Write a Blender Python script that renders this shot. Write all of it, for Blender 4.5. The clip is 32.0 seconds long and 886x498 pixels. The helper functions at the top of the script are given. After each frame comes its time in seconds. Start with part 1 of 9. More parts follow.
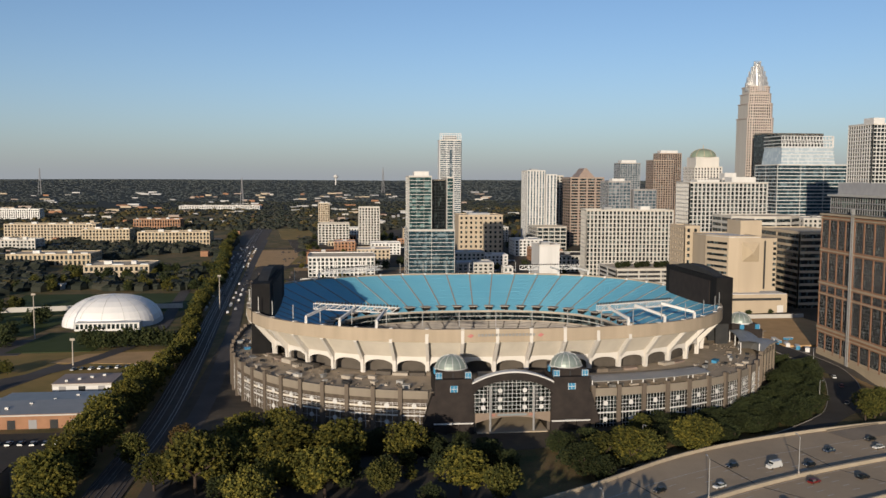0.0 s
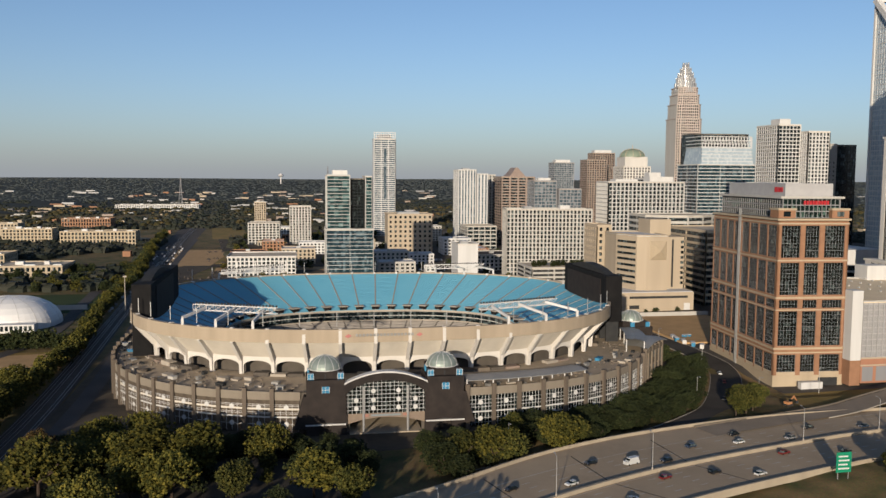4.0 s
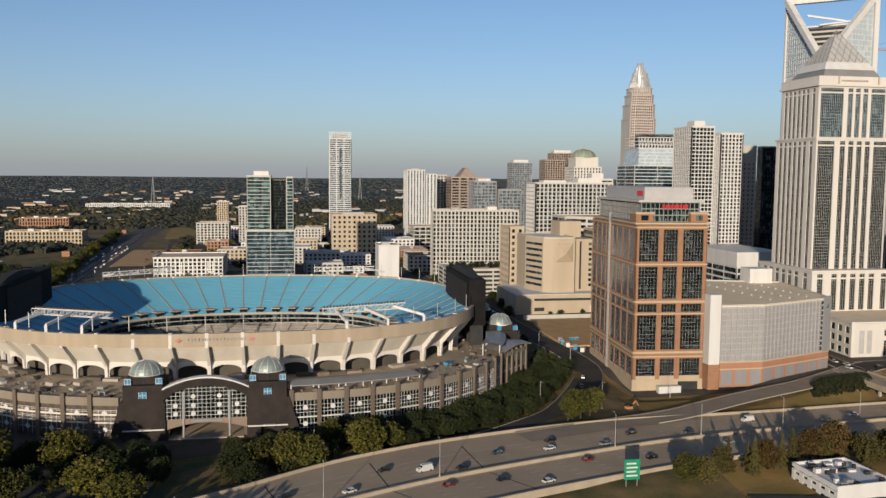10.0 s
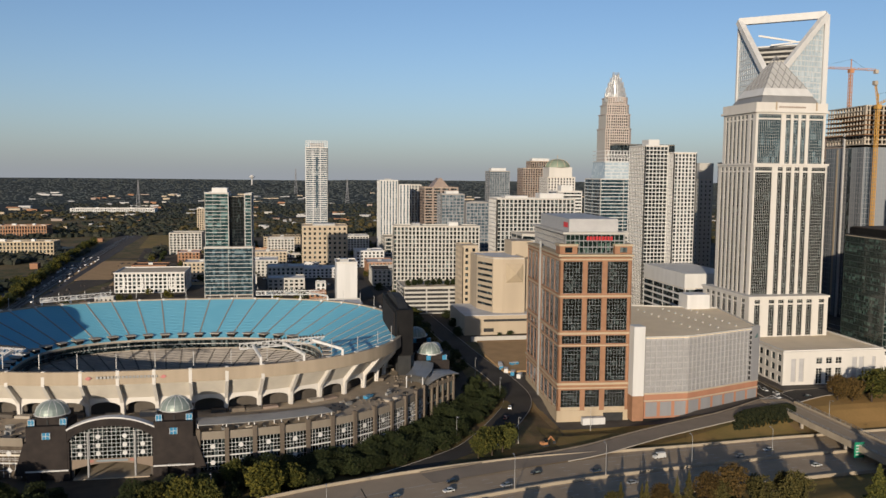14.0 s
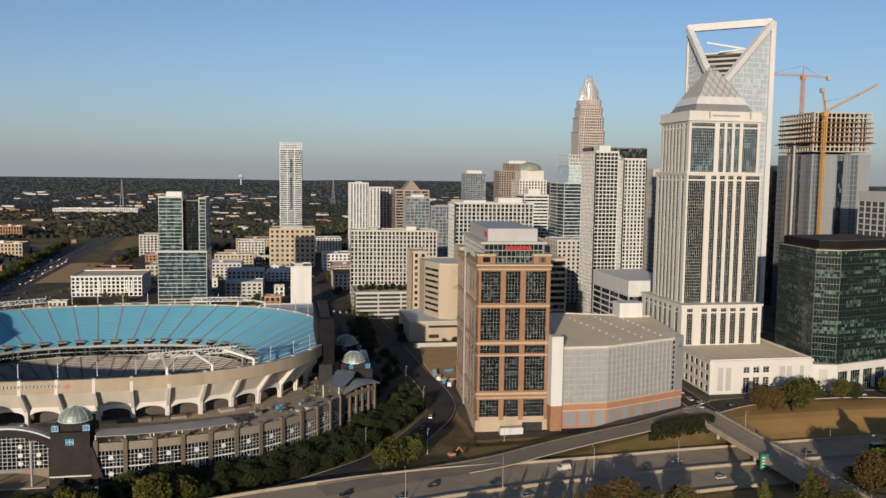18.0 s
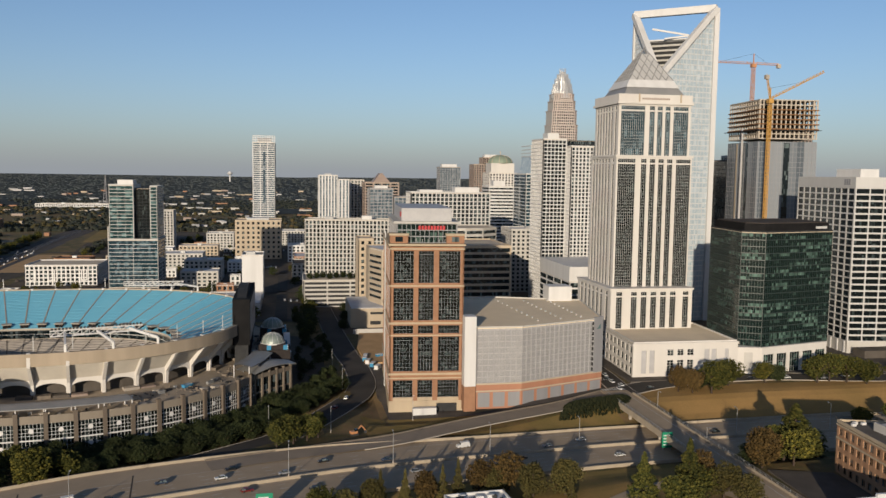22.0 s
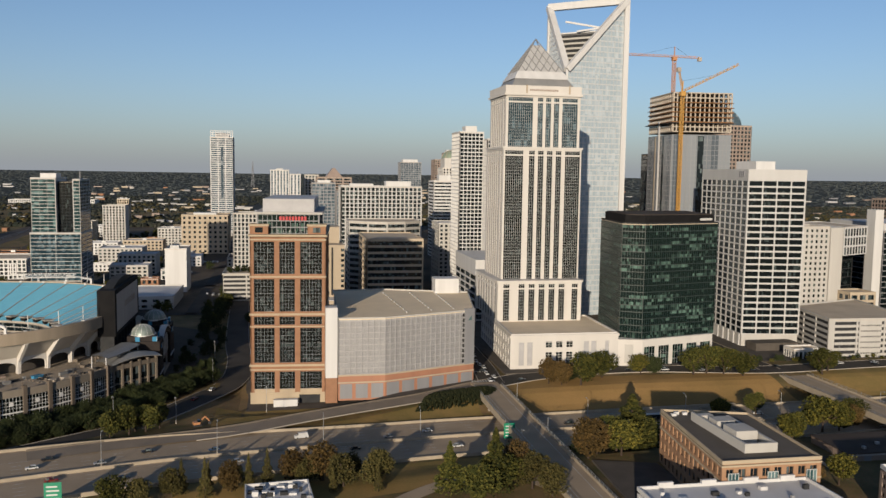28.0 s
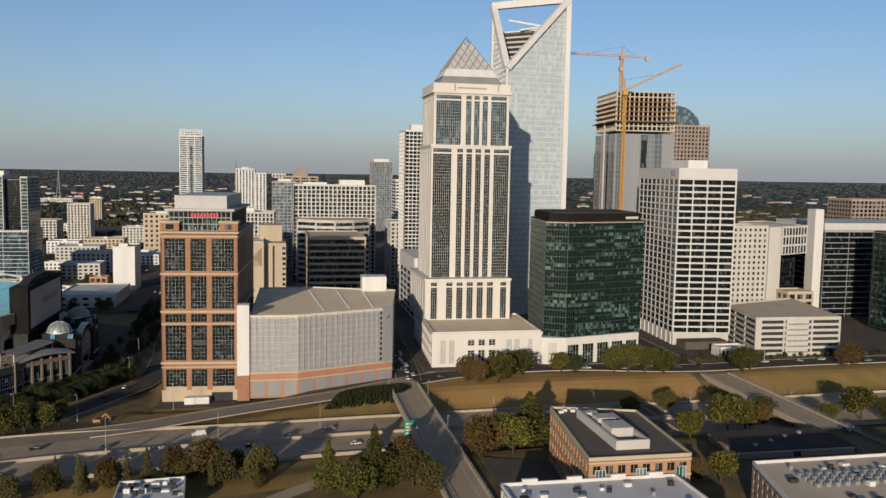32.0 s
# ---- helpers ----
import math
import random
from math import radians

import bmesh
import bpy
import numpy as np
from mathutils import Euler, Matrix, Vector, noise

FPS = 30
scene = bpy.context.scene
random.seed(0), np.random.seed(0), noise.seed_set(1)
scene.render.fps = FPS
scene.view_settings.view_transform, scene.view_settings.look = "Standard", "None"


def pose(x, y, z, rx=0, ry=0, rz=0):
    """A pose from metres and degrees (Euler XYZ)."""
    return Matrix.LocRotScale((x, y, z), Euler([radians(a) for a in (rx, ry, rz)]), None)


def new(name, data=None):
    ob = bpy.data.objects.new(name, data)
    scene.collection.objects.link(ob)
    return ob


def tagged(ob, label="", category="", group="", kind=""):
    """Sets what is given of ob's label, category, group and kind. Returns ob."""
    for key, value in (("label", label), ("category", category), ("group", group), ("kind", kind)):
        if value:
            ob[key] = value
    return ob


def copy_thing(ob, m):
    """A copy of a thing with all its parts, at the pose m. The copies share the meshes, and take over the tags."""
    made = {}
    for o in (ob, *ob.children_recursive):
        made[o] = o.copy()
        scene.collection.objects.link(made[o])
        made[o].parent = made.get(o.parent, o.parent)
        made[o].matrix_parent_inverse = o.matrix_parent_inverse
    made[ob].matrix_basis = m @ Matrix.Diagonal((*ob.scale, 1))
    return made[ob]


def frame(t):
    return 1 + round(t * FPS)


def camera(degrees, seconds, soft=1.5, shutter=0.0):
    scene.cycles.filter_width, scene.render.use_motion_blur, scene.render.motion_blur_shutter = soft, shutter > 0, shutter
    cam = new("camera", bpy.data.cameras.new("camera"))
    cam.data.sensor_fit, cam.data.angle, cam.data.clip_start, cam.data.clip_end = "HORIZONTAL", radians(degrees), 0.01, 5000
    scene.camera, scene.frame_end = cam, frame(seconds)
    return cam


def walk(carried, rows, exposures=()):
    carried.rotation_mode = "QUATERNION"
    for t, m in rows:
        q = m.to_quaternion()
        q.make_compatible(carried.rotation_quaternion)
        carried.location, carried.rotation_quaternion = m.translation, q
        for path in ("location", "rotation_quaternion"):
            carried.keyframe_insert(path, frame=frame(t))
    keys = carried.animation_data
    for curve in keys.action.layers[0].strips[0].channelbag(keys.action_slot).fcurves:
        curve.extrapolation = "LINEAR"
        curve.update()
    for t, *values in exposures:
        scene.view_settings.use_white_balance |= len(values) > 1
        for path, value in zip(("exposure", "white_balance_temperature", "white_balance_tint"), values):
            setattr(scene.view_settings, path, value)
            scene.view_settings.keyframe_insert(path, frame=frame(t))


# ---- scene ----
cam = camera(55.9, 32.0)
METRES, EYE, TILT, LEAN, TURN = 340.0, 100.0, -0.28, 0.0, -6.5
ROWS = [
    (0.0, 0.0, 0.0, 0.0, 0.02, -4.57, -0.23),
    (0.5, 0.0075, 0.0006, 0.0, 0.04, -4.58, -0.24),
    (1.0, 0.0164, 0.0015, 0.0, 0.04, -4.59, -0.26),
    (1.5, 0.027, 0.0023, 0.0001, 0.03, -4.6, -0.25),
    (2.0, 0.0391, 0.0031, -0.0001, -1.02, -4.6, -0.26),
    (2.5, 0.0529, 0.0035, 0.0003, -2.49, -4.61, -0.28),
    (3.0, 0.0656, 0.0035, 0.0, -3.18, -4.6, -0.31),
    (3.5, 0.08, 0.0033, 0.0005, -3.19, -4.62, -0.33),
    (5.5, 0.1447, 0.0021, -0.0004, -3.24, -4.61, -0.36),
    (6.0, 0.1615, 0.0014, -0.0001, -3.27, -4.63, -0.35),
    (6.5, 0.1786, 0.0013, -0.0004, -3.3, -4.63, -0.37),
    (7.0, 0.1961, 0.0001, -0.0004, -3.32, -4.63, -0.35),
    (7.5, 0.2137, -0.0004, -0.0003, -3.34, -4.64, -0.37),
    (8.0, 0.2312, -0.0008, -0.0002, -3.37, -4.65, -0.38),
    (8.5, 0.2489, -0.0014, -0.0004, -3.4, -4.64, -0.4),
    (9.0, 0.2668, -0.0023, -0.0001, -3.43, -4.66, -0.4),
    (9.5, 0.2848, -0.0029, 0.003, -3.47, -4.7, -0.43),
    (10.0, 0.3021, -0.0036, 0.0087, -3.49, -4.71, -0.44),
    (10.5, 0.3179, -0.0043, 0.0152, -3.51, -4.72, -0.44),
    (11.0, 0.331, -0.0049, 0.0213, -3.54, -4.71, -0.46),
    (11.5, 0.3426, -0.0057, 0.0274, -3.55, -4.72, -0.47),
    (12.0, 0.3544, -0.006, 0.0332, -3.57, -4.72, -0.48),
    (12.5, 0.3674, -0.0064, 0.0397, -3.6, -4.73, -0.49),
    (13.0, 0.3812, -0.0069, 0.0456, -3.61, -4.73, -0.49),
    (13.5, 0.3958, -0.0074, 0.0519, -3.64, -4.73, -0.49),
    (14.0, 0.4112, -0.0079, 0.0581, -3.65, -4.75, -0.49),
    (14.5, 0.4272, -0.0085, 0.0646, -3.66, -4.77, -0.49),
    (16.5, 0.4867, -0.0102, 0.0755, -3.81, -4.77, -0.66),
    (17.0, 0.5011, -0.0112, 0.0758, -3.82, -4.77, -0.69),
    (17.5, 0.5146, -0.0119, 0.0757, -3.83, -4.78, -0.69),
    (18.0, 0.5292, -0.0127, 0.0739, -3.83, -4.78, -0.7),
    (18.5, 0.5442, -0.0133, 0.0707, -3.85, -4.76, -0.71),
    (19.0, 0.5592, -0.0137, 0.0648, -3.87, -4.76, -0.72),
    (19.5, 0.575, -0.0145, 0.059, -3.87, -4.79, -0.72),
    (20.0, 0.5914, -0.0153, 0.0542, -3.88, -4.81, -0.72),
    (20.5, 0.6078, -0.0161, 0.0503, -3.91, -4.81, -0.73),
    (21.0, 0.6244, -0.0169, 0.0487, -3.92, -4.84, -0.76),
    (21.5, 0.6408, -0.0175, 0.0483, -3.93, -4.85, -0.78),
    (22.0, 0.6567, -0.0181, 0.046, -3.96, -4.84, -0.77),
    (22.5, 0.6727, -0.0188, 0.0424, -3.96, -4.84, -0.78),
    (23.0, 0.6886, -0.0192, 0.0397, -3.98, -4.87, -0.79),
    (23.5, 0.7051, -0.0197, 0.0394, -4.0, -4.89, -0.79),
    (24.0, 0.7218, -0.0204, 0.0394, -4.02, -4.91, -0.78),
    (24.5, 0.7387, -0.0212, 0.0393, -4.04, -4.92, -0.78),
    (25.0, 0.7556, -0.022, 0.039, -4.04, -4.94, -0.77),
    (25.5, 0.7727, -0.0226, 0.0393, -4.06, -4.96, -0.78),
    (27.5, 0.8431, -0.0262, 0.0388, -4.1, -5.04, -0.8),
    (28.0, 0.8605, -0.027, 0.0388, -4.09, -5.03, -0.8),
    (28.5, 0.8771, -0.0278, 0.0388, -4.1, -5.02, -0.81),
    (29.0, 0.8928, -0.0285, 0.0386, -4.11, -5.0, -0.82),
    (29.5, 0.9078, -0.0293, 0.0375, -4.12, -4.98, -0.83),
    (30.0, 0.9223, -0.0302, 0.036, -4.12, -5.0, -0.84),
    (30.5, 0.9365, -0.0307, 0.0359, -4.13, -5.0, -0.85),
    (31.0, 0.9503, -0.0316, 0.0358, -4.16, -4.99, -0.86),
    (31.5, 0.9639, -0.0323, 0.0357, -4.18, -4.98, -0.88),
    (32.0, 0.9801, -0.033, 0.0358, -4.55, -4.99, -0.97),
]
walk(cam, [(t, pose(0, 0, EYE, TILT, LEAN, TURN) @ pose(METRES * x, METRES * y, METRES * z, 90 + pitch, roll, yaw)) for t, x, y, z, yaw, pitch, roll in ROWS],
     exposures=[(0.0, 0.26, 6050, 12), (10.0, 0.23, 6050, 12), (20.0, 0.16, 6050, 12), (32.0, 0.15, 6050, 12)])

# ---- world and sun ----
SUN_AZ, SUN_EL = 67.0, 11.0          # the way the light travels, and the sun's height
world = bpy.data.worlds.new("sky")
scene.world = world
world.use_nodes = True
wn = world.node_tree.nodes
sky = wn.new("ShaderNodeTexSky")
sky.sky_type = "NISHITA"
sky.sun_disc = False
sky.sun_elevation = radians(SUN_EL)
sky.sun_rotation = radians(270 - SUN_AZ)
sky.altitude = 300
sky.air_density, sky.dust_density, sky.ozone_density = 0.8, 0.8, 2.0
wn["Background"].inputs[1].default_value = 0.099
# grey-lavender haze, thickest at the horizon and thinning upwards all round
haze = wn.new("ShaderNodeMix")
haze.data_type = "RGBA"
haze.inputs["B"].default_value = (2.88, 2.98, 3.0, 1)
around, axes = wn.new("ShaderNodeTexCoord"), wn.new("ShaderNodeSeparateXYZ")
thin, fade, thick = wn.new("ShaderNodeMath"), wn.new("ShaderNodeMath"), wn.new("ShaderNodeMath")
thin.operation, fade.operation, thick.operation = "MULTIPLY", "EXPONENT", "MULTIPLY"
thin.inputs[1].default_value, thick.inputs[1].default_value = -14.0, 0.93
thick.use_clamp = True
world.node_tree.links.new(around.outputs["Generated"], axes.inputs[0])
world.node_tree.links.new(axes.outputs["Z"], thin.inputs[0])
world.node_tree.links.new(thin.outputs[0], fade.inputs[0])
world.node_tree.links.new(fade.outputs[0], thick.inputs[0])
world.node_tree.links.new(thick.outputs[0], haze.inputs["Factor"])
world.node_tree.links.new(sky.outputs[0], haze.inputs["A"])
world.node_tree.links.new(haze.outputs["Result"], wn["Background"].inputs[0])
sun = new("sun", bpy.data.lights.new("sun", "SUN"))
sun.data.energy, sun.data.angle, sun.data.color = 4.9, radians(0.6), (1.0, 0.83, 0.60)
sun.rotation_euler = Vector((math.cos(radians(SUN_AZ)) * math.cos(radians(SUN_EL)), math.sin(radians(SUN_AZ)) * math.cos(radians(SUN_EL)), -math.sin(radians(SUN_EL)))).to_track_quat("-Z", "Y").to_euler()


# ---- materials ----
def mat(name, col, rough=0.8, col2=None, scale=0.4, amount=0.5, bump=0.0, metal=0.0, fine=6.0, rnd=0.0, spec=0.5, streak=False, tone=0.74):
    """Both colours take one even factor, lowered so that shade renders deeper."""
    tone *= 0.87
    col = tuple(c * tone for c in col)
    col2 = tuple(c * tone for c in col2) if col2 else None
    m = bpy.data.materials.new(name)
    m.use_nodes = True
    t = m.node_tree
    n, l = t.nodes, t.links
    p = n["Principled BSDF"]
    p.inputs["Roughness"].default_value = rough
    p.inputs["Metallic"].default_value = metal
    p.inputs["Specular IOR Level"].default_value = 0.12 if rough >= 0.75 else spec
    tc = n.new("ShaderNodeTexCoord")
    mp = n.new("ShaderNodeMapping")
    if streak:
        mp.inputs["Scale"].default_value = (1, 1, 0.08)
    l.new(tc.outputs["Object"], mp.inputs[0])
    n1 = n.new("ShaderNodeTexNoise")
    n1.inputs["Scale"].default_value, n1.inputs["Detail"].default_value = scale, 4
    n2 = n.new("ShaderNodeTexNoise")
    n2.inputs["Scale"].default_value, n2.inputs["Detail"].default_value = fine, 3
    l.new(mp.outputs[0], n1.inputs["Vector"])
    l.new(tc.outputs["Object"], n2.inputs["Vector"])
    mix = n.new("ShaderNodeMath")
    mix.operation = "MULTIPLY_ADD"
    mix.inputs[1].default_value = 0.35
    l.new(n2.outputs[0], mix.inputs[0])
    l.new(n1.outputs[0], mix.inputs[2])
    ramp = n.new("ShaderNodeMapRange")
    ramp.inputs[1].default_value, ramp.inputs[2].default_value = 0.45, 0.95
    l.new(mix.outputs[0], ramp.inputs[0])
    cm = n.new("ShaderNodeMix")
    cm.data_type = "RGBA"
    c2 = col2 or tuple(c * (1 - 0.35 * amount) for c in col)
    cm.inputs["A"].default_value, cm.inputs["B"].default_value = (*col, 1), (*c2, 1)
    l.new(ramp.outputs[0], cm.inputs["Factor"])
    out = cm.outputs["Result"]
    if rnd:
        oi = n.new("ShaderNodeObjectInfo")
        mr = n.new("ShaderNodeMapRange")
        mr.inputs[3].default_value, mr.inputs[4].default_value = 1 - rnd, 1 + rnd
        l.new(oi.outputs["Random"], mr.inputs[0])
        hs = n.new("ShaderNodeHueSaturation")
        l.new(mr.outputs[0], hs.inputs["Value"])
        l.new(out, hs.inputs["Color"])
        out = hs.outputs[0]
    l.new(out, p.inputs["Base Color"])
    if bump:
        b = n.new("ShaderNodeBump")
        b.inputs["Strength"].default_value, b.inputs["Distance"].default_value = bump, 0.1
        l.new(n2.outputs[0], b.inputs["Height"])
        l.new(b.outputs[0], p.inputs["Normal"])
    return m


def glass(name, col, blind_sheen, share=0.35, rough=0.12, cell=(0.7, 0.7, 0.27), metal=0.0, spec=0.5, z0=0.0, runs=0.0):
    """Window glass seen from outside: dark, some lights paler for blinds and painted reflections."""
    m = bpy.data.materials.new(name)
    m.use_nodes = True
    n, l = m.node_tree.nodes, m.node_tree.links
    p = n["Principled BSDF"]
    p.inputs["Roughness"].default_value = rough
    p.inputs["Metallic"].default_value = metal
    p.inputs["Specular IOR Level"].default_value = spec
    g = n.new("ShaderNodeNewGeometry")
    mp = n.new("ShaderNodeMapping")
    mp.inputs["Scale"].default_value = cell
    mp.inputs["Location"].default_value = (0, 0, -z0 * cell[2])
    l.new(g.outputs["Position"], mp.inputs[0])
    fl = n.new("ShaderNodeVectorMath")
    fl.operation = "FLOOR"
    l.new(mp.outputs[0], fl.inputs[0])
    wnz = n.new("ShaderNodeTexWhiteNoise")
    l.new(fl.outputs[0], wnz.inputs["Vector"])
    lt = n.new("ShaderNodeMapRange")
    lt.inputs[1].default_value, lt.inputs[2].default_value = 1 - share, 1.0
    pick = wnz.outputs["Value"]
    if runs:
        # storeys differ in how many lights are paler, and paler lights come in stretches
        long, lf, storey, mx = n.new("ShaderNodeVectorMath"), n.new("ShaderNodeVectorMath"), n.new("ShaderNodeTexWhiteNoise"), n.new("ShaderNodeMix")
        long.operation, lf.operation = "MULTIPLY", "FLOOR"
        long.inputs[1].default_value = (0.12, 0.12, 1.0)
        mx.inputs[0].default_value = runs
        l.new(mp.outputs[0], long.inputs[0])
        l.new(long.outputs[0], lf.inputs[0])
        l.new(lf.outputs[0], storey.inputs["Vector"])
        l.new(pick, mx.inputs[2])
        l.new(storey.outputs["Value"], mx.inputs[3])
        pick = mx.outputs[0]
    l.new(pick, lt.inputs[0])
    cm = n.new("ShaderNodeMix")
    cm.data_type = "RGBA"
    cm.inputs["A"].default_value, cm.inputs["B"].default_value = (*col, 1), (*blind_sheen, 1)
    l.new(lt.outputs[0], cm.inputs["Factor"])
    l.new(cm.outputs["Result"], p.inputs["Base Color"])
    nz = n.new("ShaderNodeTexNoise")
    nz.inputs["Scale"].default_value = 0.6
    l.new(g.outputs["Position"], nz.inputs["Vector"])
    b = n.new("ShaderNodeBump")
    b.inputs["Strength"].default_value, b.inputs["Distance"].default_value = 0.05, 0.05
    l.new(nz.outputs[0], b.inputs["Height"])
    l.new(b.outputs[0], p.inputs["Normal"])
    return m


M = {}
M["concrete"] = mat("concrete", (0.56, 0.50, 0.42), 0.85, (0.42, 0.37, 0.31), 0.12, bump=0.2, streak=True)
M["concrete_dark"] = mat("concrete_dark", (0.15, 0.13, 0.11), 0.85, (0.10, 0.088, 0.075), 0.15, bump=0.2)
M["cream"] = mat("cream_stone", (0.72, 0.685, 0.635), 0.8, (0.62, 0.59, 0.545), 0.1, bump=0.15, streak=True, tone=0.84)
M["white"] = mat("white_paint", (0.78, 0.77, 0.75), 0.6, (0.66, 0.65, 0.63), 0.2, streak=True, tone=0.77)
M["offwhite"] = mat("offwhite_wall", (0.64, 0.615, 0.57), 0.75, (0.54, 0.52, 0.48), 0.15, streak=True)
M["tan"] = mat("tan_stone", (0.49, 0.405, 0.30), 0.8, (0.42, 0.35, 0.26), 0.12, streak=True, tone=0.9)
M["brick"] = mat("orange_brick", (0.43, 0.235, 0.14), 0.85, (0.34, 0.185, 0.11), 0.3, bump=0.3, fine=12)
M["brown"] = mat("brown_granite", (0.38, 0.29, 0.235), 0.6, (0.31, 0.235, 0.19), 0.2)
M["black"] = mat("black_granite", (0.032, 0.027, 0.026), 0.8, (0.055, 0.045, 0.04), 0.25)
M["dark"] = mat("dark_metal", (0.04, 0.042, 0.045), 0.8, (0.06, 0.06, 0.06), 0.3)
M["grey"] = mat("grey_panel", (0.33, 0.33, 0.34), 0.6, (0.27, 0.27, 0.28), 0.2, streak=True)
M["louver"] = mat("grey_louver", (0.54, 0.53, 0.53), 0.6, (0.45, 0.445, 0.445), 0.3)
M["roof"] = mat("roof_gravel", (0.60, 0.50, 0.37), 0.9, (0.46, 0.385, 0.29), 0.06, bump=0.2, fine=3, tone=1.0)
M["roof_dark"] = mat("roof_membrane", (0.07, 0.057, 0.047), 0.9, (0.11, 0.09, 0.075), 0.08)
M["roof_white"] = mat("roof_membrane_white", (0.62, 0.61, 0.60), 0.8, (0.5, 0.49, 0.48), 0.08, tone=1.0)
M["metal"] = mat("galvanised_metal", (0.55, 0.55, 0.54), 0.45, (0.42, 0.42, 0.42), 0.5, metal=0.5)
M["zinc"] = mat("zinc_roof", (0.42, 0.41, 0.39), 0.5, (0.33, 0.33, 0.32), 0.15, metal=0.3)
M["seat_blue"] = mat("blue_seats", (0.13, 0.40, 0.55), 0.6, (0.16, 0.44, 0.58), 0.06, fine=2.0, tone=0.93)
M["seat_grey"] = mat("seat_concrete", (0.46, 0.42, 0.37), 0.85, (0.33, 0.30, 0.27), 0.2)
M["copper"] = mat("pale_green_dome", (0.36, 0.42, 0.38), 0.45, (0.28, 0.34, 0.31), 0.4, metal=0.3)
M["asphalt"] = mat("asphalt", (0.135, 0.12, 0.11), 0.9, (0.09, 0.08, 0.075), 0.05, bump=0.2, fine=1.5)
M["street"] = mat("street_asphalt", (0.10, 0.088, 0.074), 0.9, (0.065, 0.058, 0.05), 0.06, bump=0.2, fine=1.5)
M["highway"] = mat("highway_concrete", (0.54, 0.425, 0.295), 0.9, (0.42, 0.33, 0.23), 0.07, bump=0.15, fine=1.2, tone=0.76)
M["ballast"] = mat("rail_ballast", (0.15, 0.125, 0.105), 0.95, (0.095, 0.08, 0.07), 0.2, bump=0.4)
M["rail"] = mat("rail_steel", (0.40, 0.34, 0.29), 0.45, metal=0.6)
M["barrier"] = mat("barrier_concrete", (0.50, 0.42, 0.31), 0.85, (0.38, 0.32, 0.24), 0.2, streak=True, tone=0.82)
M["line"] = mat("lane_paint", (0.7, 0.69, 0.64), 0.7)
M["yellow"] = mat("yellow_paint", (0.72, 0.40, 0.09), 0.55)
M["crane_red"] = mat("orange_crane_paint", (0.64, 0.30, 0.13), 0.55)
M["green_sign"] = mat("green_sign", (0.01, 0.30, 0.16), 0.5)
M["red"] = mat("red_sign", (0.6, 0.02, 0.03), 0.5)
M["sky_blue"] = mat("blue_window", (0.08, 0.32, 0.55), 0.2)
M["tent"] = mat("white_fabric", (0.78, 0.77, 0.75), 0.55, (0.68, 0.67, 0.66), 0.08, tone=1.0)
M["city"] = mat("city_floor", (0.075, 0.064, 0.052), 0.95, (0.17, 0.135, 0.095), 0.022, bump=0.3, fine=0.25)
M["warm_cream"] = mat("warm_cream_stone", (0.60, 0.49, 0.345), 0.8, (0.50, 0.41, 0.29), 0.15, streak=True)
M["dirt"] = mat("bare_earth", (0.50, 0.32, 0.155), 0.95, (0.37, 0.24, 0.12), 0.1, bump=0.3, tone=1.0)
M["glass_dark"] = glass("dark_glass", (0.006, 0.010, 0.012), (0.11, 0.135, 0.135), 0.34)
M["glass_black"] = glass("black_glass", (0.005, 0.008, 0.009), (0.05, 0.065, 0.065), 0.15)
M["glass_sea"] = glass("sea_blue_glass", (0.014, 0.032, 0.042), (0.10, 0.15, 0.175), 0.4, cell=(0.5, 0.5, 0.27))
M["glass_green"] = glass("green_glass", (0.006, 0.014, 0.013), (0.12, 0.20, 0.165), 0.40, cell=(0.65, 0.65, 0.5074), z0=17.0, runs=0.55)
M["glass_teal"] = glass("teal_glass", (0.03, 0.07, 0.075), (0.16, 0.23, 0.23), 0.4, cell=(0.3, 0.3, 0.28))
M["glass_tower"] = glass("tower_glass", (0.006, 0.009, 0.010), (0.048, 0.060, 0.060), 0.25, cell=(0.6, 0.6, 0.52))
M["glass_mid"] = glass("deep_teal_glass", (0.012, 0.034, 0.036), (0.10, 0.17, 0.17), 0.35, cell=(0.25, 0.25, 0.30))
M["glass_blue"] = glass("blue_grey_glass", (0.05, 0.075, 0.095), (0.20, 0.23, 0.25), 0.4, cell=(0.4, 0.4, 0.27))
M["glass_pale"] = glass("pale_glass", (0.31, 0.37, 0.41), (0.42, 0.47, 0.50), 0.5, cell=(0.4, 0.4, 0.27), rough=0.25)


M["glass_strip"] = glass("new_blue_glass", (0.07, 0.085, 0.10), (0.22, 0.235, 0.25), 0.6, cell=(0.16, 0.16, 0.004))


